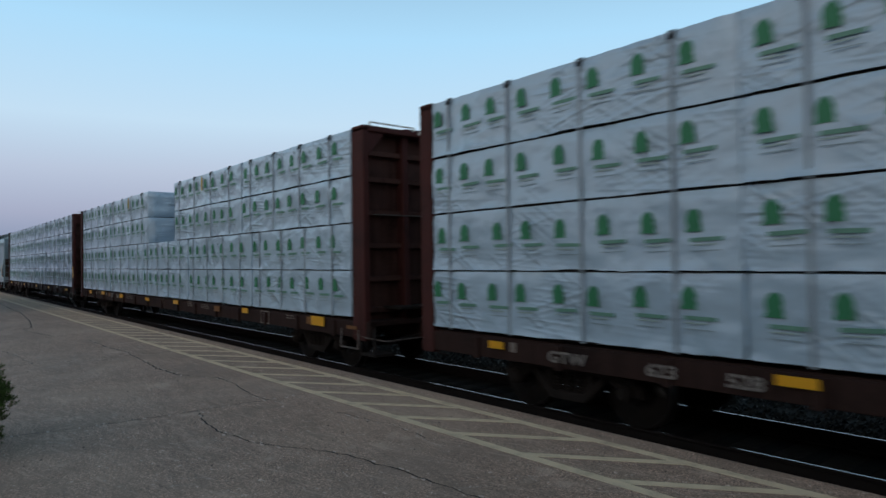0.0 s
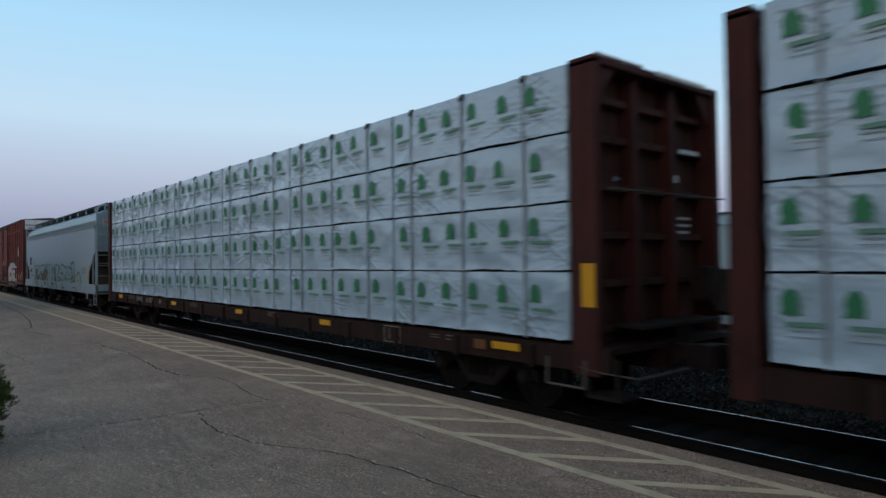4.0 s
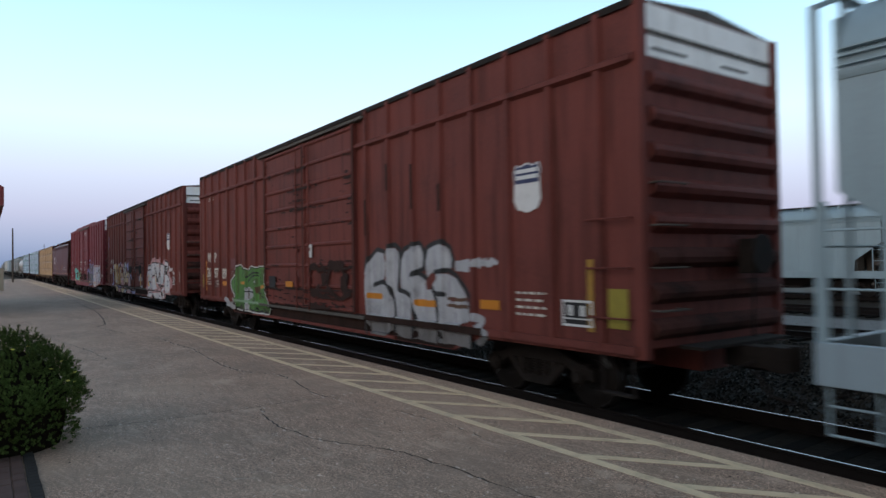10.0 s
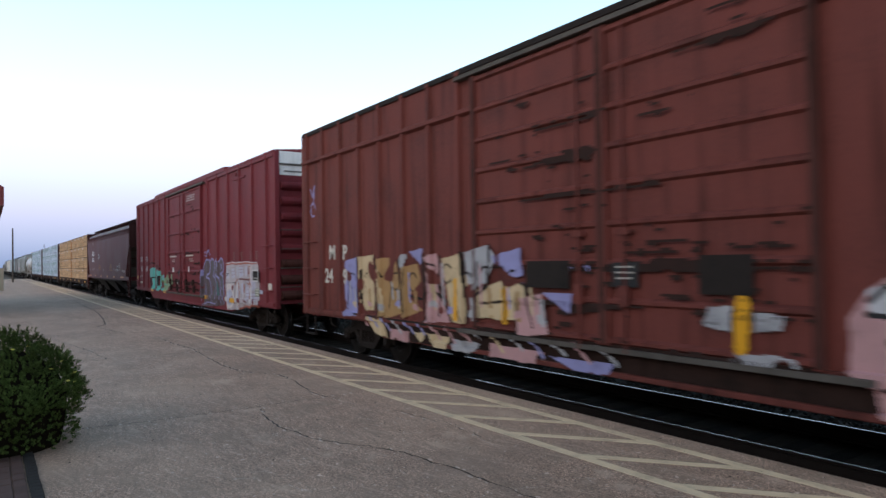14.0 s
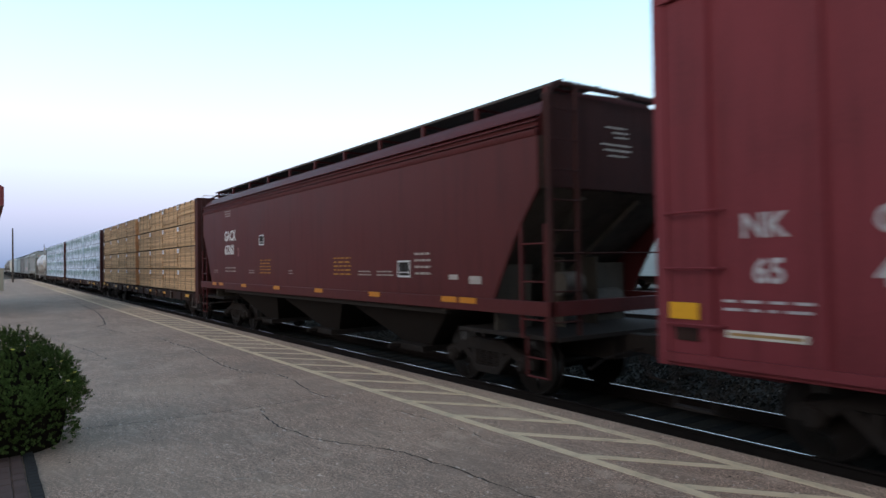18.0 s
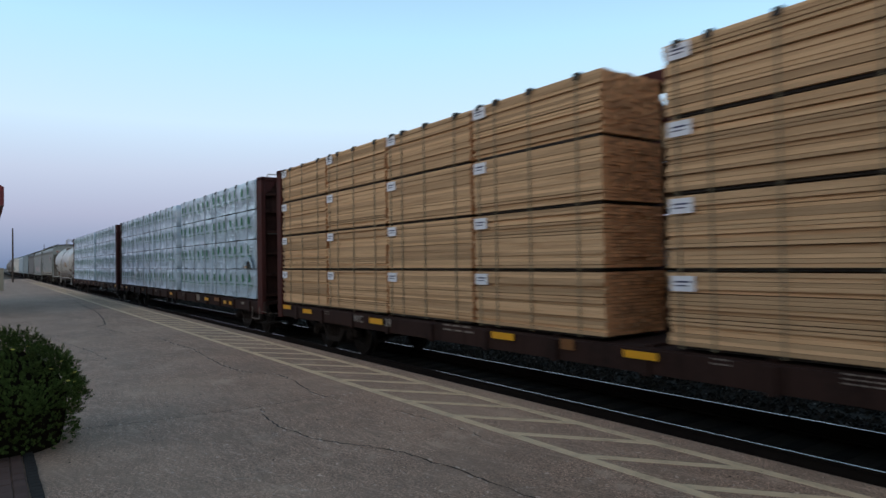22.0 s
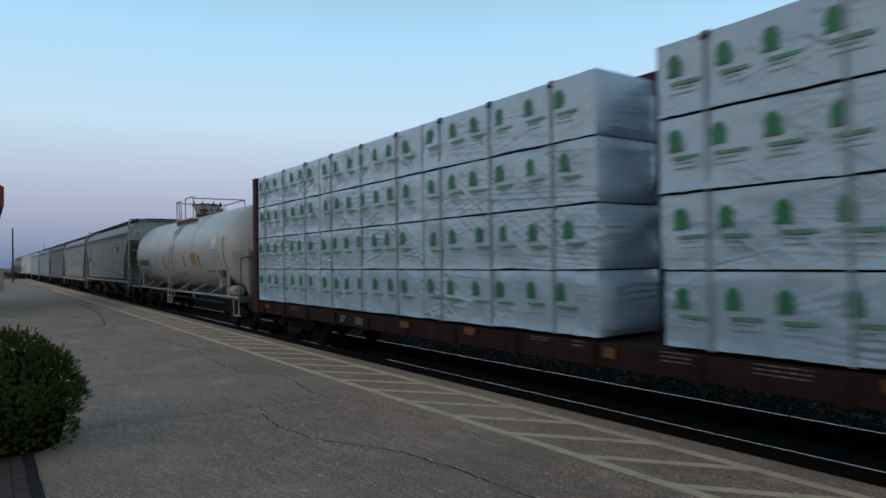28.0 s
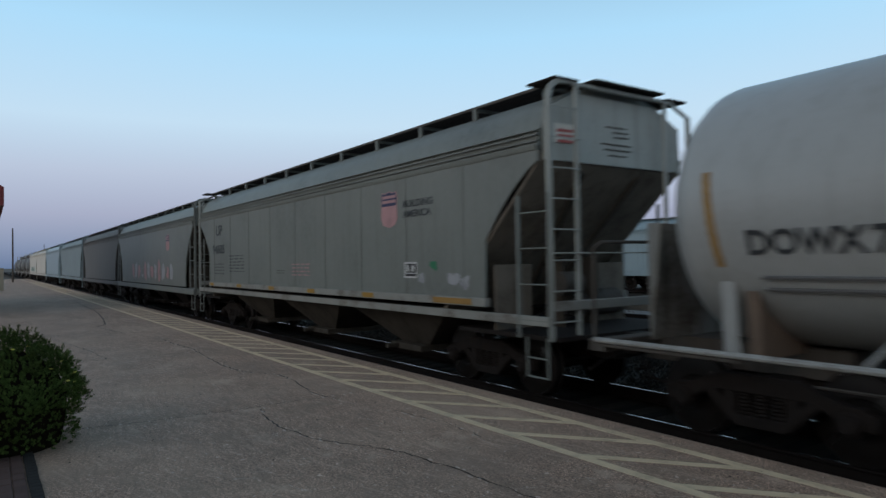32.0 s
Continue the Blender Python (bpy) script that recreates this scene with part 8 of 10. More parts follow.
g.poly([(2.93, 0.88), (3.76, 0.87), (3.45, 0.66), (2.89, 0.64)], 0)
g.poly([(5.89, 1.12), (6.21, 1.09), (6.19, 0.71), (5.92, 0.65)], 0)
g.poly([(7.1, 2.01), (7.29, 2.08), (7.41, 1.98), (7.41, 1.8), (7.07, 1.78)], 0)
g.line([(2.67, 1.55), (2.88, 1.52)], 0.05, 2)
g.line([(2.86, 1.32), (3.11, 0.98), (3.27, 0.94)], 0.07, 2)
g.line([(3.22, 1.72), (3.35, 0.96)], 0.05, 2)
g.line([(3.94, 2.21), (5.23, 2.17)], 0.04, 2)
g.line([(3.71, 2.06), (3.95, 1.73), (3.91, 1.4)], 0.05, 2)
g.line([(4.01, 1.61), (4.34, 1.63)], 0.07, 2)
g.line([(4.67, 2.15), (4.69, 1.64)], 0.05, 2)
g.line([(4.71, 1.89), (4.9, 1.9)], 0.07, 2)
g.line([(5.26, 1.94), (5.6, 1.99)], 0.035, 2)
g.line([(5.26, 1.8), (5.3, 1.58)], 0.09, 2)
g.line([(5.8, 2.18), (5.76, 1.85), (5.63, 1.63)], 0.08, 2)
g.line([(5.8, 2.16), (6.29, 2.05)], 0.045, 2)
g.line([(6.31, 2.02), (6.08, 1.31)], 0.06, 2)
g.line([(5.74, 1.21), (6.08, 1.18)], 0.06, 2)
g.line([(6.35, 2.31), (6.37, 1.91), (6.52, 1.86)], 0.06, 2)
g.line([(6.48, 2.31), (7.01, 2.16)], 0.05, 2)
g.line([(7.0, 1.95), (6.72, 1.8), (6.69, 1.7)], 0.05, 2)
g.line([(6.69, 1.7), (6.98, 1.62), (7.19, 1.37)], 0.035, 2)
g.line([(6.44, 1.21), (6.56, 0.84)], 0.1, 2)
g.line([(6.57, 2.05), (6.66, 1.99)], 0.09, 2)
g.line([(6.77, 1.38), (6.81, 1.28)], 0.12, 2)
g.line([(4.46, 1.93), (4.5, 1.85)], 0.09, 2)
g.line([(4.52, 1.45), (4.57, 1.39)], 0.08, 2)
g.line([(5.07, 1.19), (5.58, 1.27)], 0.07, 2)
g.line([(5.58, 1.27), (5.78, 1.2)], 0.1, 2)
g.line([(3.77, 1.13), (4.21, 0.58)], 0.07, 2)
g.line([(4.68, 0.81), (4.82, 0.59)], 0.05, 2)
g.line([(4.25, 2.08), (4.29, 1.75), (4.5, 1.71)], 0.03, 2)
g.line([(2.93, 0.92), (5.33, 0.96)], 0.03, 2)
g.line([(5.02, 1.08), (5.15, 0.94)], 0.06, 2)
g.line([(5.33, 1.1), (5.74, 1.04)], 0.04, 2)
g.poly([(3.19, 1.63), (3.29, 1.64), (3.29, 1.15), (3.18, 1.14)], 3)
g.poly([(4.48, 1.65), (4.61, 1.65), (4.62, 1.2), (4.49, 1.19)], 3)
g.poly([(6.39, 1.6), (6.53, 1.6), (6.53, 1.13), (6.4, 1.14)], 3)
g.poly([(3.98, 1.51), (4.15, 1.58), (4.07, 1.38), (3.87, 1.37)], 1)
g.poly([(4.73, 1.84), (4.83, 1.82), (4.78, 1.68)], 1)
g.poly([(7.12, 1.75), (7.53, 1.65), (7.66, 1.41), (7.62, 1.16), (7.4, 0.94), (7.14, 0.9), (6.96, 1.34)], 1)
g.poly([(6.96, 1.66), (7.19, 1.52), (7.28, 1.33), (7.33, 0.99), (6.7, 0.9), (6.63, 1.35)], 0)
g.poly([(7.05, 1.87), (7.21, 2.06), (7.36, 2.07), (7.54, 2.0), (7.41, 1.88), (7.35, 1.76), (7.2, 1.81)], 4)
g.line([(7.54, 1.87), (7.64, 1.92), (7.78, 1.77), (7.99, 1.73)], 0.11, 4)
g.line([(2.69, 1.67), (2.82, 1.8), (3.43, 1.88), (3.58, 2.12)], 0.05, 2)
g.line([(3.1, 1.68), (3.19, 1.23), (2.93, 1.14)], 0.05, 2)
g.line([(3.58, 2.12), (3.11, 2.04)], 0.04, 2)
g.line([(3.46, 2.08), (3.56, 1.57), (3.4, 1.08)], 0.05, 2)
g.line([(3.78, 2.08), (3.87, 1.58), (3.96, 1.2)], 0.05, 2)
g.line([(3.96, 2.19), (4.68, 2.21), (4.76, 2.0)], 0.05, 2)
g.line([(4.31, 1.98), (4.48, 2.01), (4.5, 1.82), (4.34, 1.78), (4.29, 1.96)], 0.035, 2)
g.line([(4.7, 2.21), (5.31, 2.17), (5.3, 1.86), (5.13, 1.65), (5.04, 1.26)], 0.05, 2)
g.line([(4.73, 1.85), (4.94, 1.82), (4.98, 1.36)], 0.06, 2)
g.line([(5.72, 2.16), (6.25, 2.07), (6.15, 1.74), (5.99, 1.31)], 0.05, 2)
g.line([(5.72, 2.13), (5.59, 1.72), (5.44, 1.31)], 0.05, 2)
g.line([(6.35, 2.34), (6.98, 2.17), (6.96, 1.96), (6.66, 1.9), (6.74, 1.69), (7.04, 1.55), (7.19, 1.38)], 0.05, 2)
g.line([(6.39, 2.3), (6.36, 1.99), (6.54, 1.9)], 0.05, 2)
g.line([(6.6, 2.08), (6.73, 2.03), (6.66, 1.92)], 0.04, 2)
g.line([(6.76, 1.39), (6.85, 1.41), (6.87, 1.25), (6.77, 1.22)], 0.05, 2)
g.line([(2.8, 0.92), (3.54, 0.94), (4.34, 0.96), (5.11, 0.93)], 0.04, 2)
g.line([(4.02, 0.97), (4.14, 0.68), (4.4, 0.59)], 0.045, 2)
g.line([(4.65, 0.91), (4.76, 0.63)], 0.045, 2)
g.line([(5.28, 1.13), (5.7, 1.13), (6.23, 1.2)], 0.05, 2)
g.line([(5.84, 1.07), (5.88, 0.78)], 0.045, 2)
g.line([(6.12, 0.84), (6.35, 0.83)], 0.05, 2)
g.line([(3.1, 0.82), (3.82, 0.83)], 0.04, 2)
g.line([(5.27, 0.95), (5.74, 0.93)], 0.04, 2)
g.line([(5.16, 0.74), (5.73, 0.7)], 0.045, 2)
g.line([(6.46, 1.56), (6.38, 1.24), (6.52, 1.19)], 0.05, 2)
g.line([(2.95, 0.69), (3.68, 0.7)], 0.11, 4)
g.line([(4.21, 0.66), (4.52, 0.64)], 0.1, 4)
g.line([(5.94, 0.92), (6.1, 0.87)], 0.09, 4)
g.line([(4.86, 2.07), (5.14, 2.04)], 0.09, 4)
g.line([(5.87, 1.99), (5.91, 1.73)], 0.1, 4)
g.line([(6.77, 2.14), (6.85, 2.05)], 0.08, 4)
g.line([(4.04, 1.69), (4.1, 1.32)], 0.08, 4)
g.line([(4.83, 1.25), (4.97, 1.08)], 0.07, 4)
g.line([(6.75, 1.11), (7.1, 1.03)], 0.1, 4)
g.line([(6.59, 1.65), (6.63, 1.38)], 0.07, 4)
g.line([(3.24, 1.6), (3.32, 1.12)], 0.06, 5)
g.line([(3.64, 1.92), (3.7, 1.53)], 0.05, 5)
g.line([(4.42, 1.59), (4.45, 1.22)], 0.06, 5)
g.line([(5.81, 1.6), (5.85, 1.34)], 0.07, 5)
g.line([(6.87, 1.81), (6.97, 1.69)], 0.05, 5)
g.line([(5.41, 1.99), (5.4, 1.72)], 0.05, 5)
g.wear(0.015, 2.0).lay(box_b, [G_WHITE, G_PINK, BLACK, YELLOW, G_WHITE2, G_PALEBLUE], d2, "graffiti", "white graffiti letters over pink")
g = Spray(-7.6, 2.3, 0.62, 2.45, 0.018)
g.poly([(-7.33, 2.1), (-6.76, 2.19), (-6.75, 0.98), (-7.36, 0.95)], 3)
g.poly([(-6.65, 2.18), (-6.12, 2.21), (-6.05, 1.13), (-6.58, 1.09)], 0)
g.poly([(-6.02, 2.13), (-5.24, 2.16), (-5.04, 1.13), (-5.86, 0.93)], 5)
g.poly([(-5.24, 2.16), (-4.83, 2.21), (-4.93, 1.72)], 1)
g.poly([(-4.96, 1.98), (-4.51, 2.03), (-4.4, 1.73), (-4.8, 1.43), (-4.35, 1.23), (-4.99, 1.03)], 5)
g.poly([(-4.77, 2.26), (-4.33, 2.29), (-4.39, 2.0)], 3)
g.poly([(-4.34, 2.15), (-3.92, 2.2), (-3.58, 1.74), (-3.85, 1.6), (-3.52, 1.06), (-4.28, 1.01), (-4.19, 1.52)], 2)
g.poly([(-3.76, 2.11), (-3.21, 2.19), (-3.04, 1.74), (-3.13, 1.07), (-3.47, 1.07)], 0)
g.poly([(-3.13, 2.2), (-2.76, 2.25), (-2.41, 2.3), (-2.25, 2.13), (-2.43, 1.75), (-3.0, 1.55)], 1)
g.poly([(-2.35, 2.13), (-1.69, 2.24), (-1.64, 1.7), (-2.15, 1.82)], 3)
g.poly([(-2.71, 1.62), (-1.89, 1.82), (-1.56, 1.7), (-1.75, 1.21), (-2.72, 1.2)], 0)
g.poly([(-1.77, 1.52), (-1.28, 1.6), (-1.15, 1.07), (-1.79, 0.99)], 2)
g.poly([(-1.28, 1.62), (-0.7, 1.63), (-0.76, 1.36)], 3)
g.poly([(-0.75, 1.97), (-0.42, 1.99), (-0.48, 1.72), (-0.75, 1.71)], 3)
g.poly([(-6.47, 1.03), (-5.76, 0.95), (-5.57, 0.65), (-6.07, 0.69)], 0)
g.poly([(-5.47, 0.83), (-4.82, 0.82), (-4.82, 0.62), (-5.47, 0.62)], 2)
g.poly([(-4.64, 0.83), (-3.56, 0.83), (-3.61, 0.57), (-4.47, 0.58)], 0)
g.poly([(-3.48, 0.8), (-2.59, 0.81), (-2.6, 0.63), (-3.41, 0.62)], 1)
g.poly([(-2.45, 0.83), (-1.3, 0.82), (-1.3, 0.63), (-2.46, 0.63)], 2)
g.poly([(-1.18, 0.77), (-0.09, 0.8), (-0.19, 0.65), (-0.73, 0.63)], 3)
g.poly([(1.22, 1.55), (1.47, 1.58), (1.46, 1.31), (1.13, 1.35)], 1)
g.poly([(1.71, 1.52), (2.01, 1.5), (1.97, 1.36), (1.7, 1.33)], 1)
g.poly([(1.46, 1.12), (2.07, 1.11), (2.14, 1.01), (1.45, 0.98)], 1)
g.line([(-6.7, 2.18), (-6.65, 0.99)], 0.05, 6)
g.line([(-6.04, 2.17), (-5.95, 0.98)], 0.05, 6)
g.line([(-5.18, 2.16), (-5.03, 1.06)], 0.06, 6)
g.line([(-4.35, 2.19), (-4.28, 1.03)], 0.05, 6)
g.line([(-3.82, 2.15), (-3.85, 1.6), (-3.5, 1.07)], 0.05, 6)
g.line([(-3.16, 2.19), (-3.07, 1.09)], 0.05, 6)
g.line([(-2.38, 2.29), (-2.43, 1.69), (-2.71, 1.55)], 0.05, 6)
g.line([(-1.89, 1.82), (-1.58, 1.69)], 0.04, 6)
g.line([(-2.57, 1.43), (-1.9, 1.48)], 0.04, 6)
g.line([(-1.8, 1.52), (-1.81, 1.0)], 0.04, 6)
g.line([(-3.94, 1.53), (-3.62, 1.4)], 0.05, 6)
g.line([(-4.8, 1.47), (-4.36, 1.41)], 0.05, 6)
g.line([(-3.37, 1.73), (-3.39, 1.15)], 0.12, 4)
g.line([(-2.04, 1.63), (-2.04, 1.2)], 0.12, 4)
g.line([(1.59, 1.62), (1.56, 1.17)], 0.16, 4)
rng = random.Random(31)
for k in range(11):
    cx = -7.15 + k * 0.56 + rng.uniform(-0.06, 0.06)
    top, bot = 2.0 + rng.uniform(-0.12, 0.1), 1.12 + rng.uniform(-0.1, 0.1)
    g.line([(cx, top), (cx + rng.uniform(-0.08, 0.08), (top + bot) / 2), (cx + rng.uniform(-0.05, 0.12), bot)], 0.035, 6)
    g.line(arc(cx + 0.22, top - 0.22, 0.13, 0.16, rng.uniform(0, 90), rng.uniform(220, 330)), 0.03, 6)
    g.line([(cx + 0.08, top - 0.06), (cx + 0.12, bot + 0.2)], 0.05, rng.choice((0, 1, 2, 3)))
    g.line([(cx + 0.3, top - 0.4), (cx + 0.34, bot + 0.05)], 0.07, rng.choice((0, 1, 2, 5)))
    g.blob(cx + 0.3, bot + 0.12, 0.09, 0.07, 40 + k, rng.choice((0, 1, 2, 3)))
for k in range(16):
    x0 = -6.6 + k * 0.42
    g.line([(x0, 0.98), (x0 + 0.25, 0.78 + rng.uniform(-0.05, 0.05))], 0.05, rng.choice((0, 1, 2, 3)))
g.line([(-6.9, 1.02), (-3.8, 0.98), (-1.0, 1.0)], 0.035, 6)
g.wear(0.10, 9.0).lay(box_b, [G_CREAM, G_SILVER, G_PINK, G_LILAC, YELLOW, G_TAN, STEEL], d2, "graffiti", "pastel graffiti with cream letters")
g = Spray(-9.2, -8.7, 3.0, 3.9)
g.line([(-9.1, 3.8), (-8.95, 3.6), (-8.85, 3.85), (-8.9, 3.5)], 0.04, 0).line(arc(-8.95, 3.3, 0.12, 0.16, 0, 300), 0.035, 0)
g.lay(box_b, [G_LILAC], d2, "graffiti", "pale blue scrawl")
scuffs(box_b, -2.76, 2.32, 1.05, 4.7, d2, 13.0, 0.045, rows)
scuffs(box_b, -2.7, 2.3, 0.98, 2.3, d2, 15.0, 0.12, rows)
shield(box_b, 7.08, 3.06, -1.512, 0.60, 0.68)
for txt, x, z in (("M", -8.1, 2.15), ("P", -7.44, 2.14), ("24", -8.32, 1.64), ("9", -7.43, 1.63)):
    lettering(box_b, txt, x, z, -1.505, 0.43, CREAM, "cream stencilled lettering", 0.95)
plate(box_b, -1.57, -0.75, 1.69, 2.05, -1.60, STEEL, "patch_panel", "dark grey patch panel")
plate(box_b, -0.05, 0.33, 1.73, 2.02, -1.60, BLACK, "stencil_panel")
bars(box_b, 0.02, 1.98, -1.606, 0.24, 0.2, 3, CREAM, 13)
outline_panel(box_b, 7.8, 1.28, -1.512, 0.5, 0.33)
plate(box_b, 8.28, 8.37, 1.2, 2.09, -1.512, YELLOW, "reflector_strip")
bars(box_b, 8.82, 1.8, -1.507, 0.35, 0.44, 5, CREAM, 7)
plate(box_b, 1.11, 1.71, 1.68, 2.09, -1.60, STEEL, "patch_panel", "dark grey patch panel")

# red boxcar
RB3 = ribs_for(9.47, -2.4, 2.56, 1.14)
d3 = box_depth(RB3, (-2.4, 2.56))
g = Spray(4.9, 8.7, 0.64, 2.25, 0.014)
g.poly([(5.24, 2.04), (5.73, 2.09), (6.26, 2.07), (6.92, 2.09), (7.39, 2.1), (7.7, 2.07), (8.08, 2.1), (8.17, 1.97), (8.23, 1.9), (8.28, 1.59), (8.26, 0.88), (7.96, 0.88), (7.67, 0.91), (7.46, 0.83), (7.07, 0.84), (6.57, 0.71), (6.08, 0.69), (5.53, 0.66), (5.27, 0.75), (5.12, 1.08), (5.11, 1.42), (5.19, 1.71)], 0)
g.poly([(5.31, 1.97), (5.55, 2.0), (5.57, 1.62), (5.33, 1.57)], 5)
g.poly([(5.77, 1.92), (6.09, 1.95), (6.11, 1.67), (5.79, 1.62)], 5)
g.poly([(6.26, 2.01), (6.48, 2.03), (6.5, 1.74), (6.28, 1.7)], 5)
g.poly([(6.68, 2.02), (6.9, 2.04), (6.92, 1.72), (6.7, 1.69)], 5)
g.poly([(7.03, 2.0), (7.23, 2.02), (7.24, 1.74), (7.05, 1.71)], 5)
g.poly([(6.71, 1.49), (6.89, 1.52), (6.9, 1.2), (6.73, 1.16)], 5)
g.poly([(7.09, 1.46), (7.38, 1.5), (7.39, 1.03), (7.1, 0.97)], 5)
g.poly([(7.69, 1.59), (7.96, 1.63), (7.97, 1.35), (7.7, 1.3)], 5)
g.poly([(7.73, 1.24), (8.09, 1.3), (8.1, 1.07), (7.74, 1.0)], 5)
g.poly([(6.23, 0.86), (6.17, 1.14), (6.25, 1.45), (6.4, 1.57), (6.56, 1.5), (6.62, 1.24), (6.56, 0.9), (6.4, 0.75)], 4)
g.poly([(7.47, 2.02), (7.65, 2.04), (7.61, 0.9), (7.53, 0.86), (7.49, 1.34)], 4)
g.poly([(5.36, 0.76), (5.26, 1.05), (5.31, 1.37), (5.51, 1.48), (5.87, 1.48), (6.0, 1.25), (5.93, 0.83), (5.65, 0.69)], 4)
g.poly([(5.45, 0.87), (5.41, 1.17), (5.63, 1.31), (5.83, 1.2), (5.79, 0.91), (5.61, 0.8)], 5)
g.poly([(6.29, 0.93), (6.28, 1.24), (6.4, 1.42), (6.5, 1.23), (6.48, 0.95)], 5)
g.line([(5.24, 2.04), (5.73, 2.09), (6.26, 2.07), (6.92, 2.09), (7.39, 2.1), (7.7, 2.07), (8.08, 2.1)], 0.05, 1)
g.line([(5.24, 2.08), (5.73, 2.13), (6.26, 2.11), (6.93, 2.13), (7.39, 2.13), (7.7, 2.1), (8.08, 2.12), (8.19, 1.97)], 0.03, 4)
g.line([(5.18, 1.32), (5.14, 1.01), (5.23, 0.74), (5.53, 0.63)], 0.06, 1)
g.line([(6.1, 1.45), (6.29, 1.61), (6.49, 1.62), (6.64, 1.48), (6.66, 1.15), (6.61, 0.8)], 0.055, 1)
g.line([(6.67, 1.63), (7.09, 1.62), (7.42, 1.62)], 0.05, 6)
g.line([(5.11, 1.48), (5.63, 1.49), (6.17, 1.51)], 0.022, 2)
g.line([(6.97, 1.44), (6.95, 1.27)], 0.1, 1)
g.line([(7.43, 1.52), (7.69, 1.47), (7.76, 1.44)], 0.05, 1)
g.line([(7.22, 1.51), (7.4, 1.48)], 0.04, 1)
g.line([(7.45, 2.03), (7.46, 1.66), (7.41, 1.01)], 0.04, 1)
g.line([(7.05, 1.01), (7.3, 0.96)], 0.05, 6)
g.line([(6.11, 1.92), (6.16, 1.64)], 0.04, 3)
g.line([(6.57, 2.01), (6.58, 1.68)], 0.04, 3)
g.line([(6.92, 2.07), (6.95, 1.68)], 0.035, 3)
g.line([(7.3, 2.02), (7.31, 1.69)], 0.04, 3)
g.line([(6.96, 1.17), (6.97, 0.85)], 0.04, 3)
g.line([(7.7, 2.03), (7.67, 1.66)], 0.03, 3)
g.line([(6.02, 1.15), (6.08, 0.75)], 0.04, 3)
g.line([(6.7, 0.75), (7.07, 0.84), (7.46, 0.83), (7.67, 0.91), (7.96, 0.88), (8.26, 0.88)], 0.055, 1)
g.line([(5.3, 1.78), (5.56, 1.77)], 0.03, 2)
g.line([(5.34, 1.72), (5.54, 1.72)], 0.03, 2)
g.line([(5.81, 1.95), (6.08, 1.96)], 0.014, 3)
g.line([(6.7, 2.0), (6.91, 2.0)], 0.014, 3)
g.line([(5.8, 1.85), (6.08, 1.86)], 0.014, 3)
g.line([(6.69, 1.91), (6.91, 1.92)], 0.014, 3)
g.line([(5.8, 1.75), (6.08, 1.77)], 0.014, 3)
g.line([(6.69, 1.82), (6.91, 1.83)], 0.014, 3)
g.line([(7.1, 1.42), (7.38, 1.43)], 0.014, 3)
g.line([(7.1, 1.32), (7.38, 1.33)], 0.014, 3)
g.line([(7.09, 1.22), (7.38, 1.23)], 0.014, 3)
g.line([(7.09, 1.11), (7.37, 1.13)], 0.014, 3)
g.line([(7.09, 1.02), (7.37, 1.05)], 0.014, 3)
g.line([(7.75, 1.25), (8.08, 1.25)], 0.014, 3)
g.line([(7.75, 1.15), (8.08, 1.16)], 0.014, 3)
g.line([(7.75, 1.06), (8.08, 1.08)], 0.014, 3)
g.wear(0.03, 4.0).lay(box_c, [G_WASH, material("spray_rust", (0.30, 0.075, 0.045), 0.6, 0, 0.2, 4), BLACK, G_ROSE, G_WHITE2, G_PALELILAC, G_DARKRED], d3, "graffiti", "white and pale lilac block graffiti edged in rust red")
plate(box_c, 7.95, 8.29, 1.16, 1.38, -1.512, material("pale_green_notice", (0.13, 0.17, 0.12), 0.6, 0, 0.2, 6), "notice_panel", "pale green notice panel")
g = Spray(2.5, 5.05, 0.64, 2.65, 0.014)
g.poly([(2.5, 0.65), (2.48, 1.55), (2.69, 2.1), (3.03, 2.28), (3.48, 2.22), (3.67, 2.28), (3.92, 2.18), (4.13, 2.26), (4.39, 2.17), (4.66, 2.28), (4.94, 2.16), (4.98, 1.56), (5.02, 0.77), (4.09, 0.71)], 1)
g.line([(2.6, 0.75), (2.48, 0.93), (2.49, 1.46), (2.68, 2.06), (3.0, 2.27), (3.32, 2.24), (3.48, 2.06), (3.38, 1.81), (3.15, 1.66)], 0.06, 0)
g.line([(2.9, 1.65), (3.28, 1.63), (3.5, 1.42), (3.57, 1.14), (3.58, 0.84)], 0.055, 0)
g.line([(3.42, 2.19), (3.67, 2.28), (3.88, 2.21), (3.96, 2.02), (3.86, 1.75), (3.77, 1.69)], 0.06, 0)
g.line([(3.77, 1.69), (4.0, 1.63), (4.1, 1.41), (4.11, 0.82)], 0.05, 0)
g.line([(3.99, 2.16), (4.15, 2.26), (4.34, 2.22), (4.4, 2.05), (4.29, 1.82), (4.02, 1.71)], 0.06, 0)
g.line([(4.02, 1.71), (4.38, 1.69), (4.57, 1.47), (4.6, 0.85)], 0.055, 0)
g.line([(4.45, 2.17), (4.66, 2.28), (4.87, 2.23), (4.97, 2.04), (4.88, 1.83), (4.54, 1.76)], 0.06, 0)
g.line([(4.54, 1.76), (4.84, 1.71), (4.94, 1.42), (4.98, 0.85)], 0.055, 0)
g.line([(2.97, 2.01), (3.08, 2.06), (3.1, 1.89)], 0.05, 0)
g.line([(4.63, 2.05), (4.73, 2.06), (4.69, 1.93)], 0.05, 0)
g.line([(2.9, 1.39), (2.91, 0.88)], 0.045, 0)
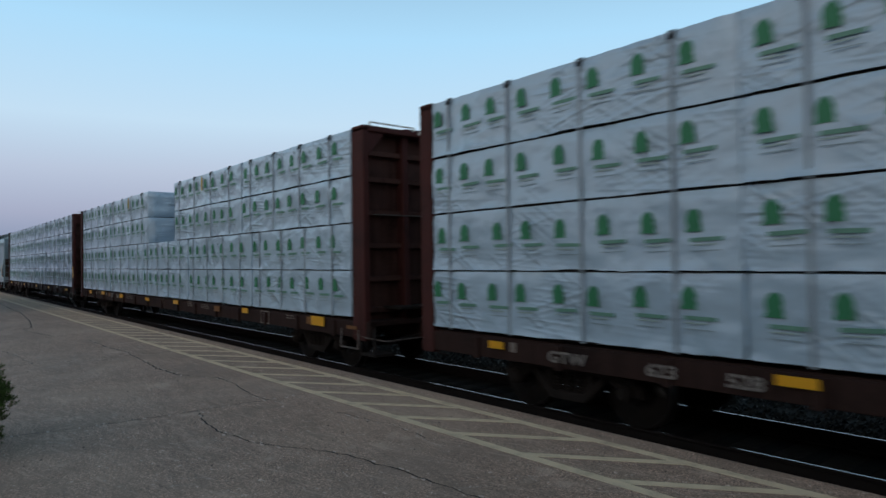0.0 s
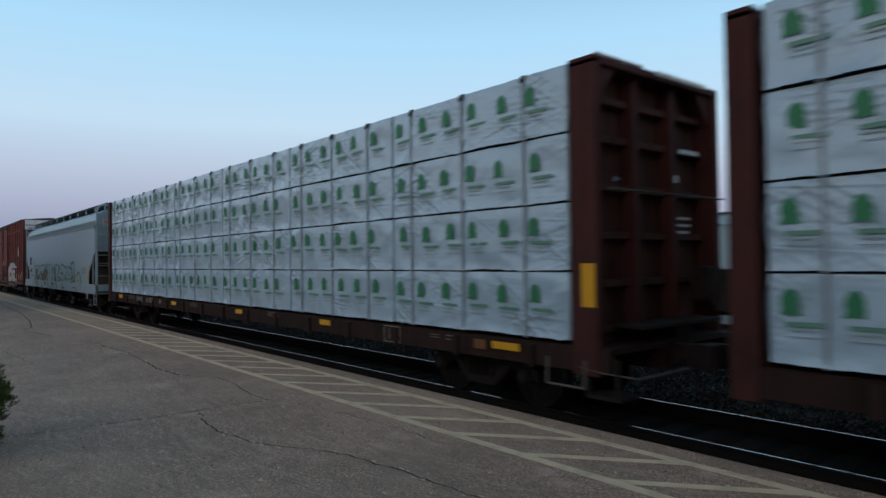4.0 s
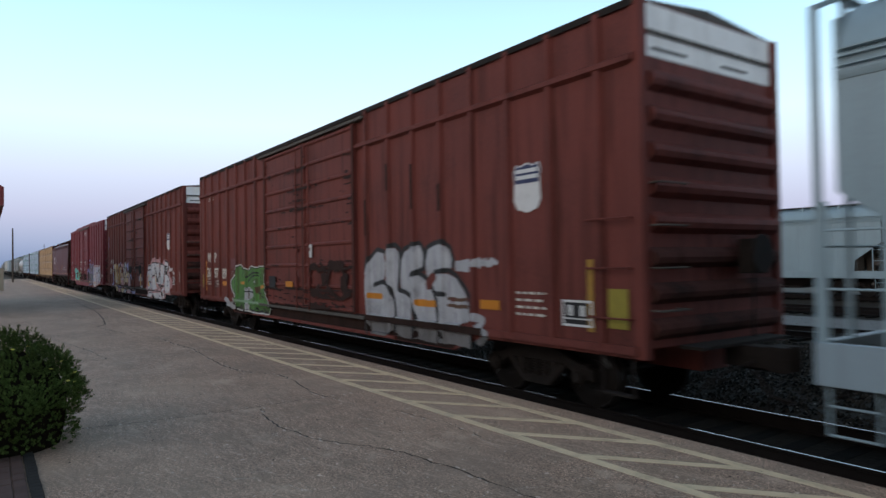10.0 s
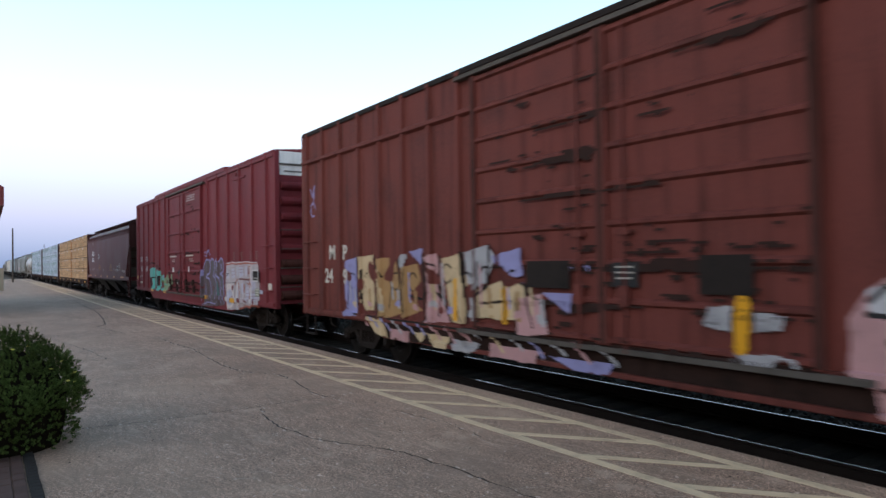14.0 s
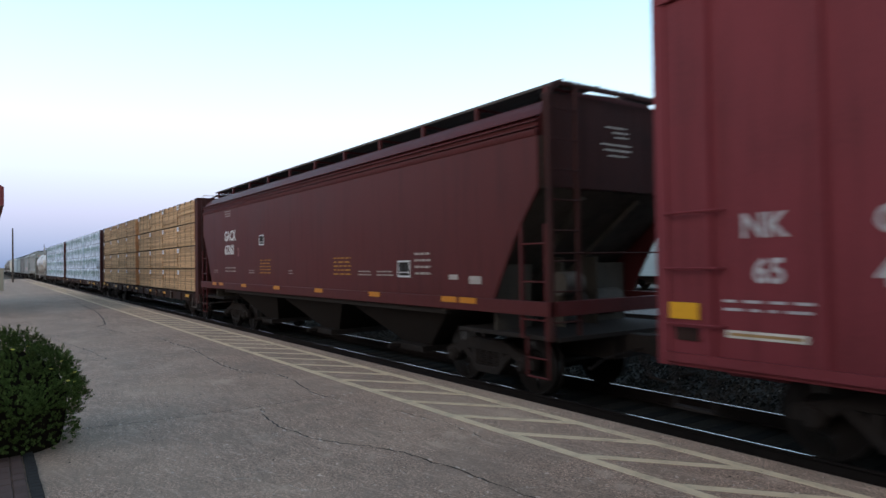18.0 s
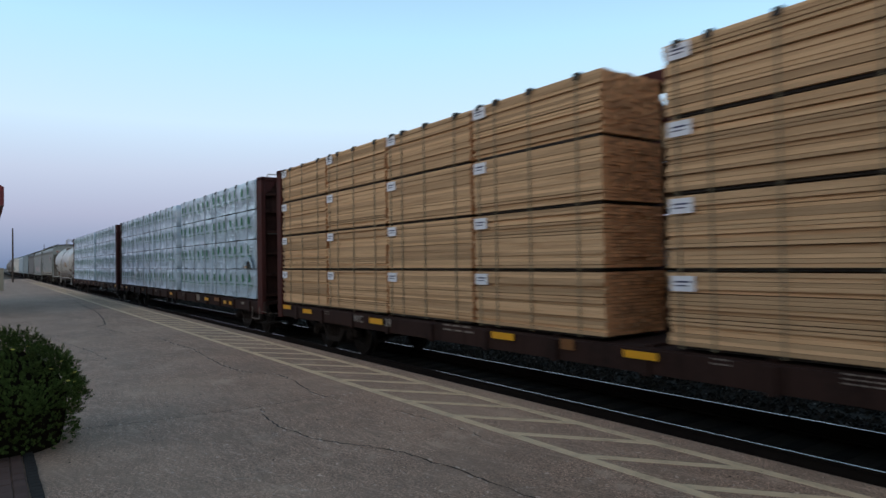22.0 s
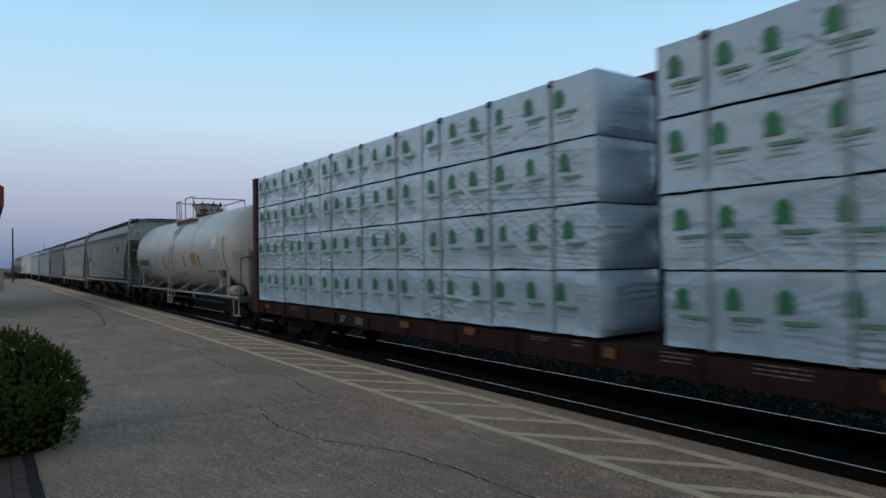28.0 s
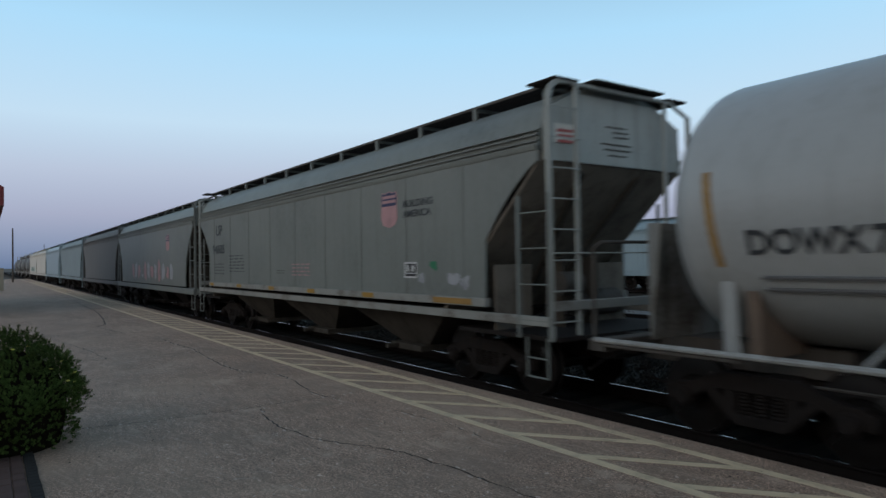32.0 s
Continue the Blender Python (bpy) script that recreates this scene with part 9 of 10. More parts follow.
g.line([(4.68, 1.33), (4.92, 1.26)], 0.035, 0)
g.line([(2.89, 2.17), (3.06, 2.23)], 0.05, 2)
g.line([(3.72, 2.11), (3.77, 1.83)], 0.06, 2)
g.line([(4.74, 1.66), (4.81, 1.3)], 0.05, 2)
g.line([(3.88, 1.44), (3.93, 1.05)], 0.06, 2)
g.line([(4.38, 1.5), (4.44, 1.09)], 0.06, 2)
g.line([(2.73, 2.5), (3.06, 2.5), (3.01, 2.37), (2.76, 2.38), (2.79, 2.5)], 0.03, 0)
g.line([(3.01, 2.57), (3.06, 2.35), (3.17, 2.51), (3.22, 2.36)], 0.03, 0)
g.line([(3.24, 2.36), (3.3, 2.57), (3.35, 2.39), (3.49, 2.43)], 0.03, 0)
g.line([(2.54, 0.69), (3.12, 0.8), (3.98, 0.77)], 0.04, 0)
g.wear(0.02, 7.0).lay(box_c, [G_LILAC, G_GREY, G_TEALDARK], d3, "graffiti", "lilac bubble outlines over grey fill")
g = Spray(-6.6, -0.9, 0.85, 2.25, 0.015)
g.poly([(-6.48, 1.9), (-5.92, 2.0), (-5.26, 1.97), (-5.24, 1.52), (-6.4, 1.5)], 0)
g.poly([(-6.04, 1.49), (-5.26, 1.52), (-5.27, 1.1), (-5.58, 0.9), (-5.95, 0.95), (-6.13, 1.13), (-5.82, 1.17), (-5.72, 1.3), (-5.94, 1.35)], 0)
g.poly([(-5.09, 1.86), (-4.85, 1.9), (-4.89, 1.16), (-4.28, 1.2), (-4.22, 1.84), (-4.14, 1.81), (-4.14, 1.05), (-4.38, 0.94), (-4.9, 0.98), (-5.09, 1.25)], 0)
g.poly([(-4.85, 1.84), (-4.22, 1.84), (-4.23, 1.62), (-4.88, 1.61)], 0)
g.poly([(-4.12, 1.62), (-3.29, 1.71), (-3.29, 1.47), (-3.47, 0.96), (-3.91, 1.0), (-4.13, 1.23)], 0)
g.poly([(-4.06, 1.37), (-3.8, 1.47), (-3.53, 1.37), (-3.5, 1.22), (-3.68, 1.09), (-3.95, 1.12)], -1)
g.line([(-4.06, 1.34), (-3.81, 1.45), (-3.55, 1.36), (-3.52, 1.22)], 0.05, 4)
g.poly([(-4.12, 1.65), (-3.94, 1.67), (-3.91, 1.44), (-4.1, 1.43)], 4)
g.poly([(-3.42, 1.32), (-3.05, 1.65), (-2.9, 1.69), (-2.87, 1.27), (-2.72, 1.5), (-2.69, 1.11), (-2.99, 0.93), (-3.47, 0.98)], 1)
g.poly([(-2.61, 1.42), (-2.26, 1.76), (-2.17, 1.52), (-2.01, 1.43), (-1.67, 1.79), (-1.65, 1.45), (-1.42, 1.34), (-1.89, 1.26), (-2.27, 1.17), (-2.54, 1.29)], 1)
g.poly([(-4.94, 1.6), (-4.29, 1.62), (-4.3, 1.2), (-4.95, 1.17)], 2)
g.poly([(-6.4, 1.48), (-6.09, 1.47), (-6.05, 1.12), (-6.31, 1.15)], 2)
g.line([(-6.52, 2.15), (-5.92, 2.21), (-5.31, 2.15)], 0.05, 2)
g.line([(-5.2, 2.08), (-4.66, 2.0), (-4.21, 1.94)], 0.04, 2)
g.line([(-6.4, 1.52), (-5.21, 1.54)], 0.035, 2)
g.line([(-4.87, 2.11), (-4.56, 1.91)], 0.035, 2)
g.line([(-3.46, 1.31), (-2.98, 1.26)], 0.04, 0)
g.line([(-2.61, 1.28), (-2.14, 1.39), (-1.77, 1.34)], 0.03, 2)
g.line([(-3.8, 1.57), (-3.33, 1.62)], 0.05, 3)
g.wear(0.06, 1.0).lay(box_c, [G_TEAL, material("spray_sage", (0.22, 0.32, 0.20), 0.6, 0, 0.3, 4), STEEL, G_LILAC, G_LIME], d3, "graffiti", "teal and sage graffiti")
rows = [1.08 + r * (5.08 - 1.36) / 5 for r in range(6)] + [1.45, 2.2, 1.2]
scuffs(box_c, -2.36, 2.52, 0.98, 2.3, d3, 23.0, 0.08, rows)
scuffs(box_c, -2.36, 2.52, 2.3, 4.6, d3, 25.0, 0.025, rows)
DIM_WHITE = material("dim_white_stencil", (0.42, 0.39, 0.40), 0.65, 0, 0.3, 5)
for txt, x, z in (("NK", -8.56, 2.26), ("CR", -7.34, 2.26), ("65", -8.44, 1.81), ("488", -7.34, 1.80)):
    lettering(box_c, txt, x, z, -1.505, 0.34, DIM_WHITE, "white stencilled lettering", 0.95)
bars(box_c, -8.76, 1.63, -1.505, 0.9, 0.17, 2, DIM_WHITE, 3)
plate(box_c, -8.74, -7.92, 1.24, 1.32, -1.507, CREAM, "stripe")
plate(box_c, -8.70, -7.96, 1.265, 1.295, -1.512, G_TAN, "stripe", "thin brown stripe within the cream one")
plate(box_c, -9.34, -9.06, 1.17, 1.31, -1.512, SCUFF, "patch_panel", "dark worn patch")
outline_panel(box_c, 7.88, 1.58, -1.57, 0.49, 0.32, STEEL, BLACK)
plate(box_c, 8.31, 8.56, 1.24, 1.35, -1.512, G_PALELILAC, "stencil_patch", "pale blue painted patch")
for dz in (0.0, 0.07, 0.14):
    plate(box_c, 8.0, 8.24, 1.19 + dz, 1.225 + dz, -1.517, CREAM, "print_bar")
plate(box_c, 8.82, 9.25, 1.37, 1.54, -1.512, CREAM, "notice_panel", "cream notice plate")
bars(box_c, 0.75, 4.62, -1.60, 1.1, 0.25, 3, WHITE, 8)
for xx in (5.95, 6.7, 7.5, 8.0):
    bars(box_c, xx, 2.43, -1.505, 0.16, 0.26, 4, FADED_LET, 9)
for xx in (2.86, 5.72):
    plate(box_c, xx, xx + 0.45, 0.90, 1.03, -1.556, YELLOW, "reflector_strip")
for xx in (-6.0, -3.42):
    plate(box_c, xx, xx + 0.52, 0.91, 1.02, -1.556, YELLOW, "reflector_strip")
plate(box_c, -9.46, -9.05, 1.40, 1.58, -1.512, YELLOW, "reflector_strip")
plate(box_c, -1.95, -0.9, 2.39, 2.44, -1.605, CREAM, "stripe")
plate(box_c, 0.6, 1.6, 2.39, 2.44, -1.605, CREAM, "stripe")
plate(box_c, -1.55, -1.3, 1.8, 1.99, -1.605, WHITE, "paper_notice")
plate(box_c, -0.59, -0.3, 1.62, 1.88, -1.605, BLACK, "stencil_panel")
plate(box_c, -0.56, -0.32, 1.32, 1.52, -1.605, STEEL, "patch_panel")
plate(box_c, -0.98, -0.69, 1.34, 1.47, -1.605, WHITE, "paper_notice")
plate(box_c, 0.92, 1.07, 1.8, 2.02, -1.605, WHITE, "paper_notice")
for xx in (-1.2, 1.5):
    bars(box_c, xx - 0.4, 2.3, -1.605, 0.5, 0.14, 2, CREAM, 11)

part("top_chord", Shape().box(-9.47, 9.47, -0.045, 0.0, 4.90, 5.0).mesh("top_chord", BOX_RED2, 0.006), box_c, (0, -1.50, 0))
for xx in (-4.6, 6.2):
    part("roof_plate", once("roof_plate", lambda: Shape().box(0, 0.95, -0.035, 0, 0, 0.05).box(0.08, 0.2, -0.05, 0, 0.12, 0.22).mesh("roof_plate", BOX_RED2)), box_c, (xx, -1.5, 4.62))
for xx in (-2.2, 0.3):
    part("latch_bar", once("latch_bar", lambda: Shape().box(0, 1.9, -0.03, 0, 0, 0.04).box(0.3, 0.42, -0.06, 0, -0.1, 0.12).box(1.3, 1.42, -0.06, 0, -0.1, 0.12).mesh("latch_bar", SCUFF)), box_c, (xx, -1.6, 1.42), "dark worn latch bar across the door")
    part("latch_bar", MESHES["latch_bar"], box_c, (xx + 0.1, -1.6, 1.18))
# brown hopper
PALE_PRINT = material("pale_print", (0.36, 0.32, 0.29), 0.7, 0, 0.3, 8)
lettering(hop_brown, "GACX", -5.88, 2.80, -1.582, 0.42, WHITE, "white stencilled reporting mark", 0.92)
lettering(hop_brown, "63362", -5.86, 2.38, -1.582, 0.40, WHITE, "white stencilled car number", 0.92)
lettering(hop_brown, "2", -4.62, 2.32, -1.582, 0.34, material("ghost_lettering", (0.22, 0.10, 0.09), 0.6, 0, 0.2, 6), "faded older number", 1.0)
bars(hop_brown, -5.82, 3.72, -1.582, 0.6, 0.22, 3, PALE_PRINT, 2)
bars(hop_brown, -5.8, 1.98, -1.582, 1.0, 0.2, 2, PALE_PRINT, 3)
outline_panel(hop_brown, -2.72, 2.58, -1.583, 0.36, 0.28, STEEL, BLACK)
ORANGE_PRINT = material("orange_print", (0.38, 0.17, 0.02), 0.6, 0, 0.2, 6)
for xx in (-2.66, 1.95):
    bars(hop_brown, xx, 2.18, -1.582, 0.8, 0.42, 5, ORANGE_PRINT, 4)
for xx, w in ((-3.6, 0.45), (-0.62, 0.25), (3.1, 0.5), (3.85, 0.6), (-7.1, 0.5)):
    bars(hop_brown, xx, 1.9, -1.582, w, 0.13, 2, PALE_PRINT, 5)
outline_panel(hop_brown, 4.62, 1.79, -1.583, 0.42, 0.30, STEEL, BLACK)
bars(hop_brown, 5.2, 2.22, -1.582, 0.5, 0.45, 4, PALE_PRINT, 6)
plate(hop_brown, 6.22, 6.46, 1.77, 1.85, -1.583, PALE_PRINT, "notice_panel")
plate(hop_brown, 6.76, 7.06, 1.71, 1.83, -1.583, PALE_PRINT, "notice_panel")
for xx in (-7.1, -6.4, -4.17, -1.58, 1.01, 3.58, 6.05, 6.55):
    plate(hop_brown, xx, xx + 0.42, 1.41, 1.50, -1.622, ORANGE, "reflector_strip")

# white tank car
def on_tank(me, name, x, z, label="", r=1.53, zc=2.58, lift=0.006):
    if name == "small_print":
        lift = 0.028
    a = math.asin(max(-0.95, min(0.95, (z - zc) / r)))
    return part(name, me, tank, (x + 0.8, -(r + lift) * math.cos(a), zc + (r + lift) * math.sin(a)), label, (-math.degrees(a), 0, 0))


def patch(w, h, mat, name):
    return once(("patch", w, h, mat.name, name), lambda: Shape().box(-w / 2, w / 2, -0.004, 0.03, -h / 2, h / 2).mesh(name, mat))


DARKLET = material("dark_grey_lettering", (0.05, 0.055, 0.06), 0.6, 0, 0.2, 6)
on_tank(text_mesh("DOWX", 0.36, DARKLET, 0.92), "lettering", -7.45, 2.09, "dark stencilled reporting mark")
on_tank(text_mesh("73295", 0.36, DARKLET, 1.0), "lettering", -6.30, 2.09, "dark stencilled car number")
for xx, zz, w in ((-6.45, 1.86, 1.8), (-6.5, 1.74, 1.7), (-1.85, 1.95, 0.85), (4.45, 1.85, 0.85), (0.6, 1.80, 1.1), (0.6, 1.72, 1.0), (5.68, 1.76, 0.35)):
    on_tank(patch(w, 0.028, FADED_DARK, "small_print"), "small_print", xx, zz)
DARK_OCHRE = material("dark_ochre_stripe", (0.20, 0.105, 0.035), 0.6, 0, 0.4, 8)
OCHRE = material("ochre_stripe", (0.34, 0.19, 0.05), 0.6, 0, 0.25, 5)
for xx, z0, z1, w in ((-5.09, 1.97, 2.4, 0.10), (-2.28, 2.0, 2.42, 0.10), (1.19, 2.0, 2.4, 0.10), (3.3, 2.0, 2.42, 0.10)):
    on_tank(patch(w * 0.8, z1 - z0, DARK_OCHRE, "ochre_stripe"), "ochre_stripe", xx, (z0 + z1) / 2)
for xx in (-7.87, 6.32):
    for k in range(9):
        on_tank(patch(0.08, 0.12, OCHRE, "ochre_stripe"), "ochre_stripe", xx + 0.012 * k * (1 if xx < 0 else 1), 2.9 - 0.11 * k)
on_tank(patch(0.6, 0.42, OCHRE, "notice_panel"), "notice_panel", 2.6, 2.30, "faded ochre notice")
on_tank(patch(0.55, 0.34, WHITE, "notice_panel"), "notice_panel", 5.25, 2.82, "clean white notice")
on_tank(patch(1.12, 0.5, material("bleached_panel", (0.50, 0.53, 0.55), 0.5, 0, 0.1, 4), "print_panel"), "print_panel", 5.5, 2.38)
for k in range(6):
    on_tank(patch(1.05, 0.016, DARKLET, "small_print"), "small_print", 5.5, 2.55 - 0.075 * k)
on_tank(patch(0.14, 0.26, CREAM, "notice_panel"), "notice_panel", -4.9, 2.2)
part("pad_plate", Shape().prism([(-0.26, 0.13), (0.26, 0.13), (0.20, -0.14), (-0.06, -0.14)], -0.02, 0.05, 'y').mesh("pad_plate", SADDLE), tank, (6.62, -1.40, 1.76), "dark grimy pad under the tank", (25, 0, 0))
part("hazard_placard", once("diamond", lambda: Shape().flat([(0, 0.2), (0.2, 0), (0, -0.2), (-0.2, 0)], -0.004, 0, 0.004).flat([(0, 0.02), (0.1, -0.08), (0, -0.18), (-0.1, -0.08)], -0.007, 1, 0.003).mesh("hazard_placard", [G_STREAK, NOTICE_RED])), tank, (6.9, -1.52, 1.42), "white and red diamond placard")

# grey hopper
shield(hop_grey, 4.53, 3.04, -1.583, 0.6, 0.66, True)
lettering(hop_grey, "BUILDING", 5.02, 3.04, -1.582, 0.17, DARKLET, "dark slogan", 1.25)
lettering(hop_grey, "AMERICA", 5.02, 2.86, -1.582, 0.17, DARKLET, "dark slogan", 1.25)
lettering(hop_grey, "UP", -6.62, 3.0, -1.582, 0.46, DARKLET, "dark reporting mark", 1.2)
lettering(hop_grey, "94605", -7.0, 2.42, -1.582, 0.40, DARKLET, "dark car number", 1.3)
bars(hop_grey, -5.2, 2.34, -1.582, 1.4, 0.56, 6, DARKLET, 2)
bars(hop_grey, -6.75, 2.1, -1.582, 1.0, 0.4, 4, DARKLET, 7)
bars(hop_grey, -0.2, 2.06, -1.582, 1.05, 0.34, 4, G_PINK, 3)
bars(hop_grey, -1.2, 1.9, -1.582, 0.5, 0.12, 2, GRIME, 4)
outline_panel(hop_grey, 5.05, 1.78, -1.583, 0.42, 0.28)
for xx, zz, rx, rz, sd, col in ((5.6, 1.78, 0.1, 0.1, 3, 0), (6.55, 1.78, 0.18, 0.12, 4, 0), (6.85, 1.72, 0.12, 0.1, 6, 0), (5.98, 2.0, 0.12, 0.08, 5, 1)):
    g = Spray(xx - 0.3, xx + 0.3, zz - 0.22, zz + 0.22)
    g.blob(xx, zz, rx, rz, sd, col)
    g.lay(hop_grey, [G_SILVER, G_GREEN], hop_depth, "graffiti", "small green scrawl" if col else "small white scrawl")
for xx, w in ((6.0, 1.05), (-7.2, 0.4), (-4.4, 0.4), (-1.75, 0.4), (0.8, 0.4), (3.5, 0.45)):
    plate(hop_grey, xx, xx + w, 1.39, 1.48, -1.624, DULL_YELLOW if w < 1 else OCHRE, "reflector_strip")
g = Spray(-4.5, 6.0, 1.3, 2.6)
for k in range(12):
    g.blob(-3.6 + k * 0.75, 1.8, 0.30, 0.38 + 0.1 * math.sin(k * 1.7), 30 + k, k % 2)
g.wear(0.12, 3.0).lay(far_hoppers[0], [G_PINK, G_SILVER], hop_depth, "graffiti", "pink and white graffiti")
shield(far_hoppers[0], 4.0, 3.0, -1.583, 0.6, 0.66, True)
g = Spray(-5.0, 5.0, 1.3, 2.5)
for k in range(9):
    g.blob(-4.2 + k * 1.0, 1.8, 0.38, 0.42, 50 + k, k % 2)
g.wear(0.2, 4.0).lay(far_hoppers[5], [G_TEAL, STEEL], hop_depth, "graffiti", "green and grey graffiti")
# ---- bush beside the platform ----
def bush(x, y, rx, ry, h, seed):
    rng = random.Random(seed)
    root = thing("bush", "rounded dark green shrub with a few yellow flowers", "shrub", at=(x, y, PLAT))
    s = Shape()
    for k in range(26):
        a, r = rng.uniform(0, 6.28), rng.uniform(0.2, 0.85)
        tip = (rx * r * math.cos(a), ry * r * math.sin(a), h * rng.uniform(0.4, 0.85))
        mid = (tip[0] * 0.45, tip[1] * 0.45, tip[2] * 0.5)
        s.rod((0.08 * math.cos(a), 0.08 * math.sin(a), 0), mid, 0.014, 5, 0.01).rod(mid, tip, 0.01, 5, 0.004)
    ob = part("stem_cluster", s.mesh("stem_cluster", TWIG), root)
    ob["kind"] = "stuff"
    v, f = [], []
    fl = Shape()
    tufts = []
    for _ in range(6600):
        a, u = rng.uniform(0, 6.28), rng.uniform(-0.68, 1.0)
        cu = math.sqrt(max(0.0, 1 - u * u)) if u > 0 else max(0.90, math.sqrt(1 - u * u))
        if u < -0.15 and rng.random() < 0.5:
            continue
        d = Vector((cu * math.cos(a), cu * math.sin(a), u))
        lump = 1 + 0.13 * noise.noise(d * 2.6 + Vector((seed, 0, 0))) + 0.06 * noise.noise(d * 7)
        depth = rng.uniform(0.86, 1.0) if rng.random() < 0.7 else rng.uniform(0.5, 0.86)
        c = Vector((d.x * rx * lump * depth, d.y * ry * lump * depth, max(0.05, h * 0.42 + d.z * h * 0.58 * lump * depth)))
        tufts.append((c, d))
    for c, d in tufts:
        up = (d + Vector((0, 0, 0.8)) + Vector((rng.uniform(-.5, .5), rng.uniform(-.5, .5), rng.uniform(-.3, .5)))).normalized()
        side = up.orthogonal().normalized()
        n = rng.randint(10, 14)
        for k in range(n):
            ang = k * 2.4
            out = (Matrix.Rotation(ang, 3, up) @ side)
            base = c + up * (0.055 * k / n)
            ln, wd = rng.uniform(0.014, 0.029), rng.uniform(0.005, 0.009)
            tip = base + (out * 0.8 + up * rng.uniform(0.1, 0.9)).normalized() * ln
            w = out.cross(up).normalized() * wd
            mid = (base + tip) / 2 + up * 0.006
            o = len(v)
            v += [tuple(base), tuple(mid + w), tuple(tip), tuple(mid - w)]
            f.append((o, o + 1, o + 2, o + 3))
    # solid core; shade among the inner twigs is put into its colour
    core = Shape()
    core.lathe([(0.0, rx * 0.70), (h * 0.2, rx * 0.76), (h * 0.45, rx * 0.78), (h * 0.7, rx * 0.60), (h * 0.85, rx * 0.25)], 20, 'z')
    part("inner_twig_mass", core.mesh("inner_twig_mass", INNER, smooth=True), root, label="twig core coloured dark for the shade inside the shrub")
    me = bpy.data.meshes.new("foliage")
    me.from_pydata(v, [], f)
    me.materials.append(LEAF)
    ob = part("foliage", me, root)
    ob["kind"] = "stuff"
    k = 0
    for c, d in tufts:
        if d.z > -0.1 and k < 26 and rng.random() < 0.04:
            fl_me = once("flower", lambda: Shape().lathe([(0.0, 0.005), (0.007, 0.020), (0.014, 0.015), (0.017, 0.005)], 8, 'z').mesh("flower", FLOWER))
            part("flower", fl_me, root, tuple(c * 1.03 + Vector((0, 0, 0.05))))
            k += 1
    return root


bush(-8.3, 0.10, 0.82, 0.80, 1.17, 3)

# plain unseen wall behind the platform, added to block low sky light
setting("wall_south", Shape().box(-28, -5, -9.4, -9.0, 0.0, 3.8).box(-5, 45, -9.4, -9.0, 0.0, 6.6).mesh("wall_south", BRICK), "plain dull brown brick wall, unseen, added to block low sky light")

# brick paving by the bush
pav = thing("brick_paving", "patch of worn brown brick pavers with a soldier edge", "paving")
pav["kind"] = "structure"
brick = once("brick", lambda: Shape().box(-0.1, 0.1, -0.048, 0.048, 0, 0.03).mesh("brick", BRICK, 0.006))
rng = random.Random(12)
for i in range(14):
    for j in range(8):
        part("brick", brick, pav, (-8.0 + 0.207 * i + (0.1 if j % 2 else 0), 0.24 - 0.103 * j, PLAT - 0.012 + rng.uniform(0, 0.003)), turn=(rng.uniform(-1, 1), rng.uniform(-1, 1), rng.uniform(-0.8, 0.8)))
edge_brick = once("edge_brick", lambda: Shape().box(-0.045, 0.045, -0.045, 0.045, 0, 0.045).mesh("edge_brick", CRACK, 0.008))
for i in range(28):
    part("edge_brick", edge_brick, pav, (-7.9 + 0.1 * i, 0.345 + rng.uniform(-0.004, 0.004), PLAT - 0.02), turn=(0, 0, rng.uniform(-3, 3)))

# station building whose eave shows, utility cabinet, poles
dep = thing("station_building", "station building with a red roof and overhanging eave", "building")
part("wall", Shape().box(-46, -31.5, -9.0, -1.2, PLAT, 4.4).mesh("wall", CREAM), dep)
roof = part("roof", Shape().prism([(0.60, 4.45), (0.60, 5.15), (0.1, 5.5), (-4.6, 7.6), (-9.6, 5.3), (-9.6, 4.45)], -47, -30.0).mesh("roof", ROOFRED, 0.01), dep, label="dull red roof")
for k in range(6):
    part("eave_bracket", once("bracket", lambda: Shape().prism([(0.5, 4.45), (0.35, 4.2), (-0.2, 4.0), (-1.2, 3.6), (-1.2, 4.45)], -0.05, 0.05).mesh("eave_bracket", CREAM)), dep, (-30.2 - 3.2 * k, 0, 0))
cab = thing("utility_cabinet", "tan metal utility cabinet beside the platform", "cabinet", at=(-65.0, 0.75, PLAT))
TAN = material("tan_cabinet", (0.33, 0.29, 0.22), 0.7, 0, 0.2, 2)
part("body", Shape().box(-0.5, 0.5, -0.5, 0.5, 0, 1.75).mesh("body", TAN, 0.02), cab)
part("lid", Shape().box(-0.54, 0.54, -0.54, 0.54, 1.75, 1.85).mesh("lid", TAN, 0.02), cab)
for x, y, h, r in ((-100.0, 2.9, 7.3, 0.11), (-300.0, 19.0, 11.2, 0.14)):
    p = thing("utility_pole", "bare dark wooden pole", "pole", at=(x, y, -0.2))
    part("shaft", Shape().rod((0, 0, 0), (0, 0, h), r, 10, r * 0.75).mesh("shaft", POLE), p)

# parked hoppers and a far line of trees
for k in range(7):
    covered_hopper("pale covered hopper parked on a siding", -61.0 + 19.3 * k, 9.2, HOP_WHITE, CUT_PALE, (0.92, 1.28), moving=False, y=36.0)


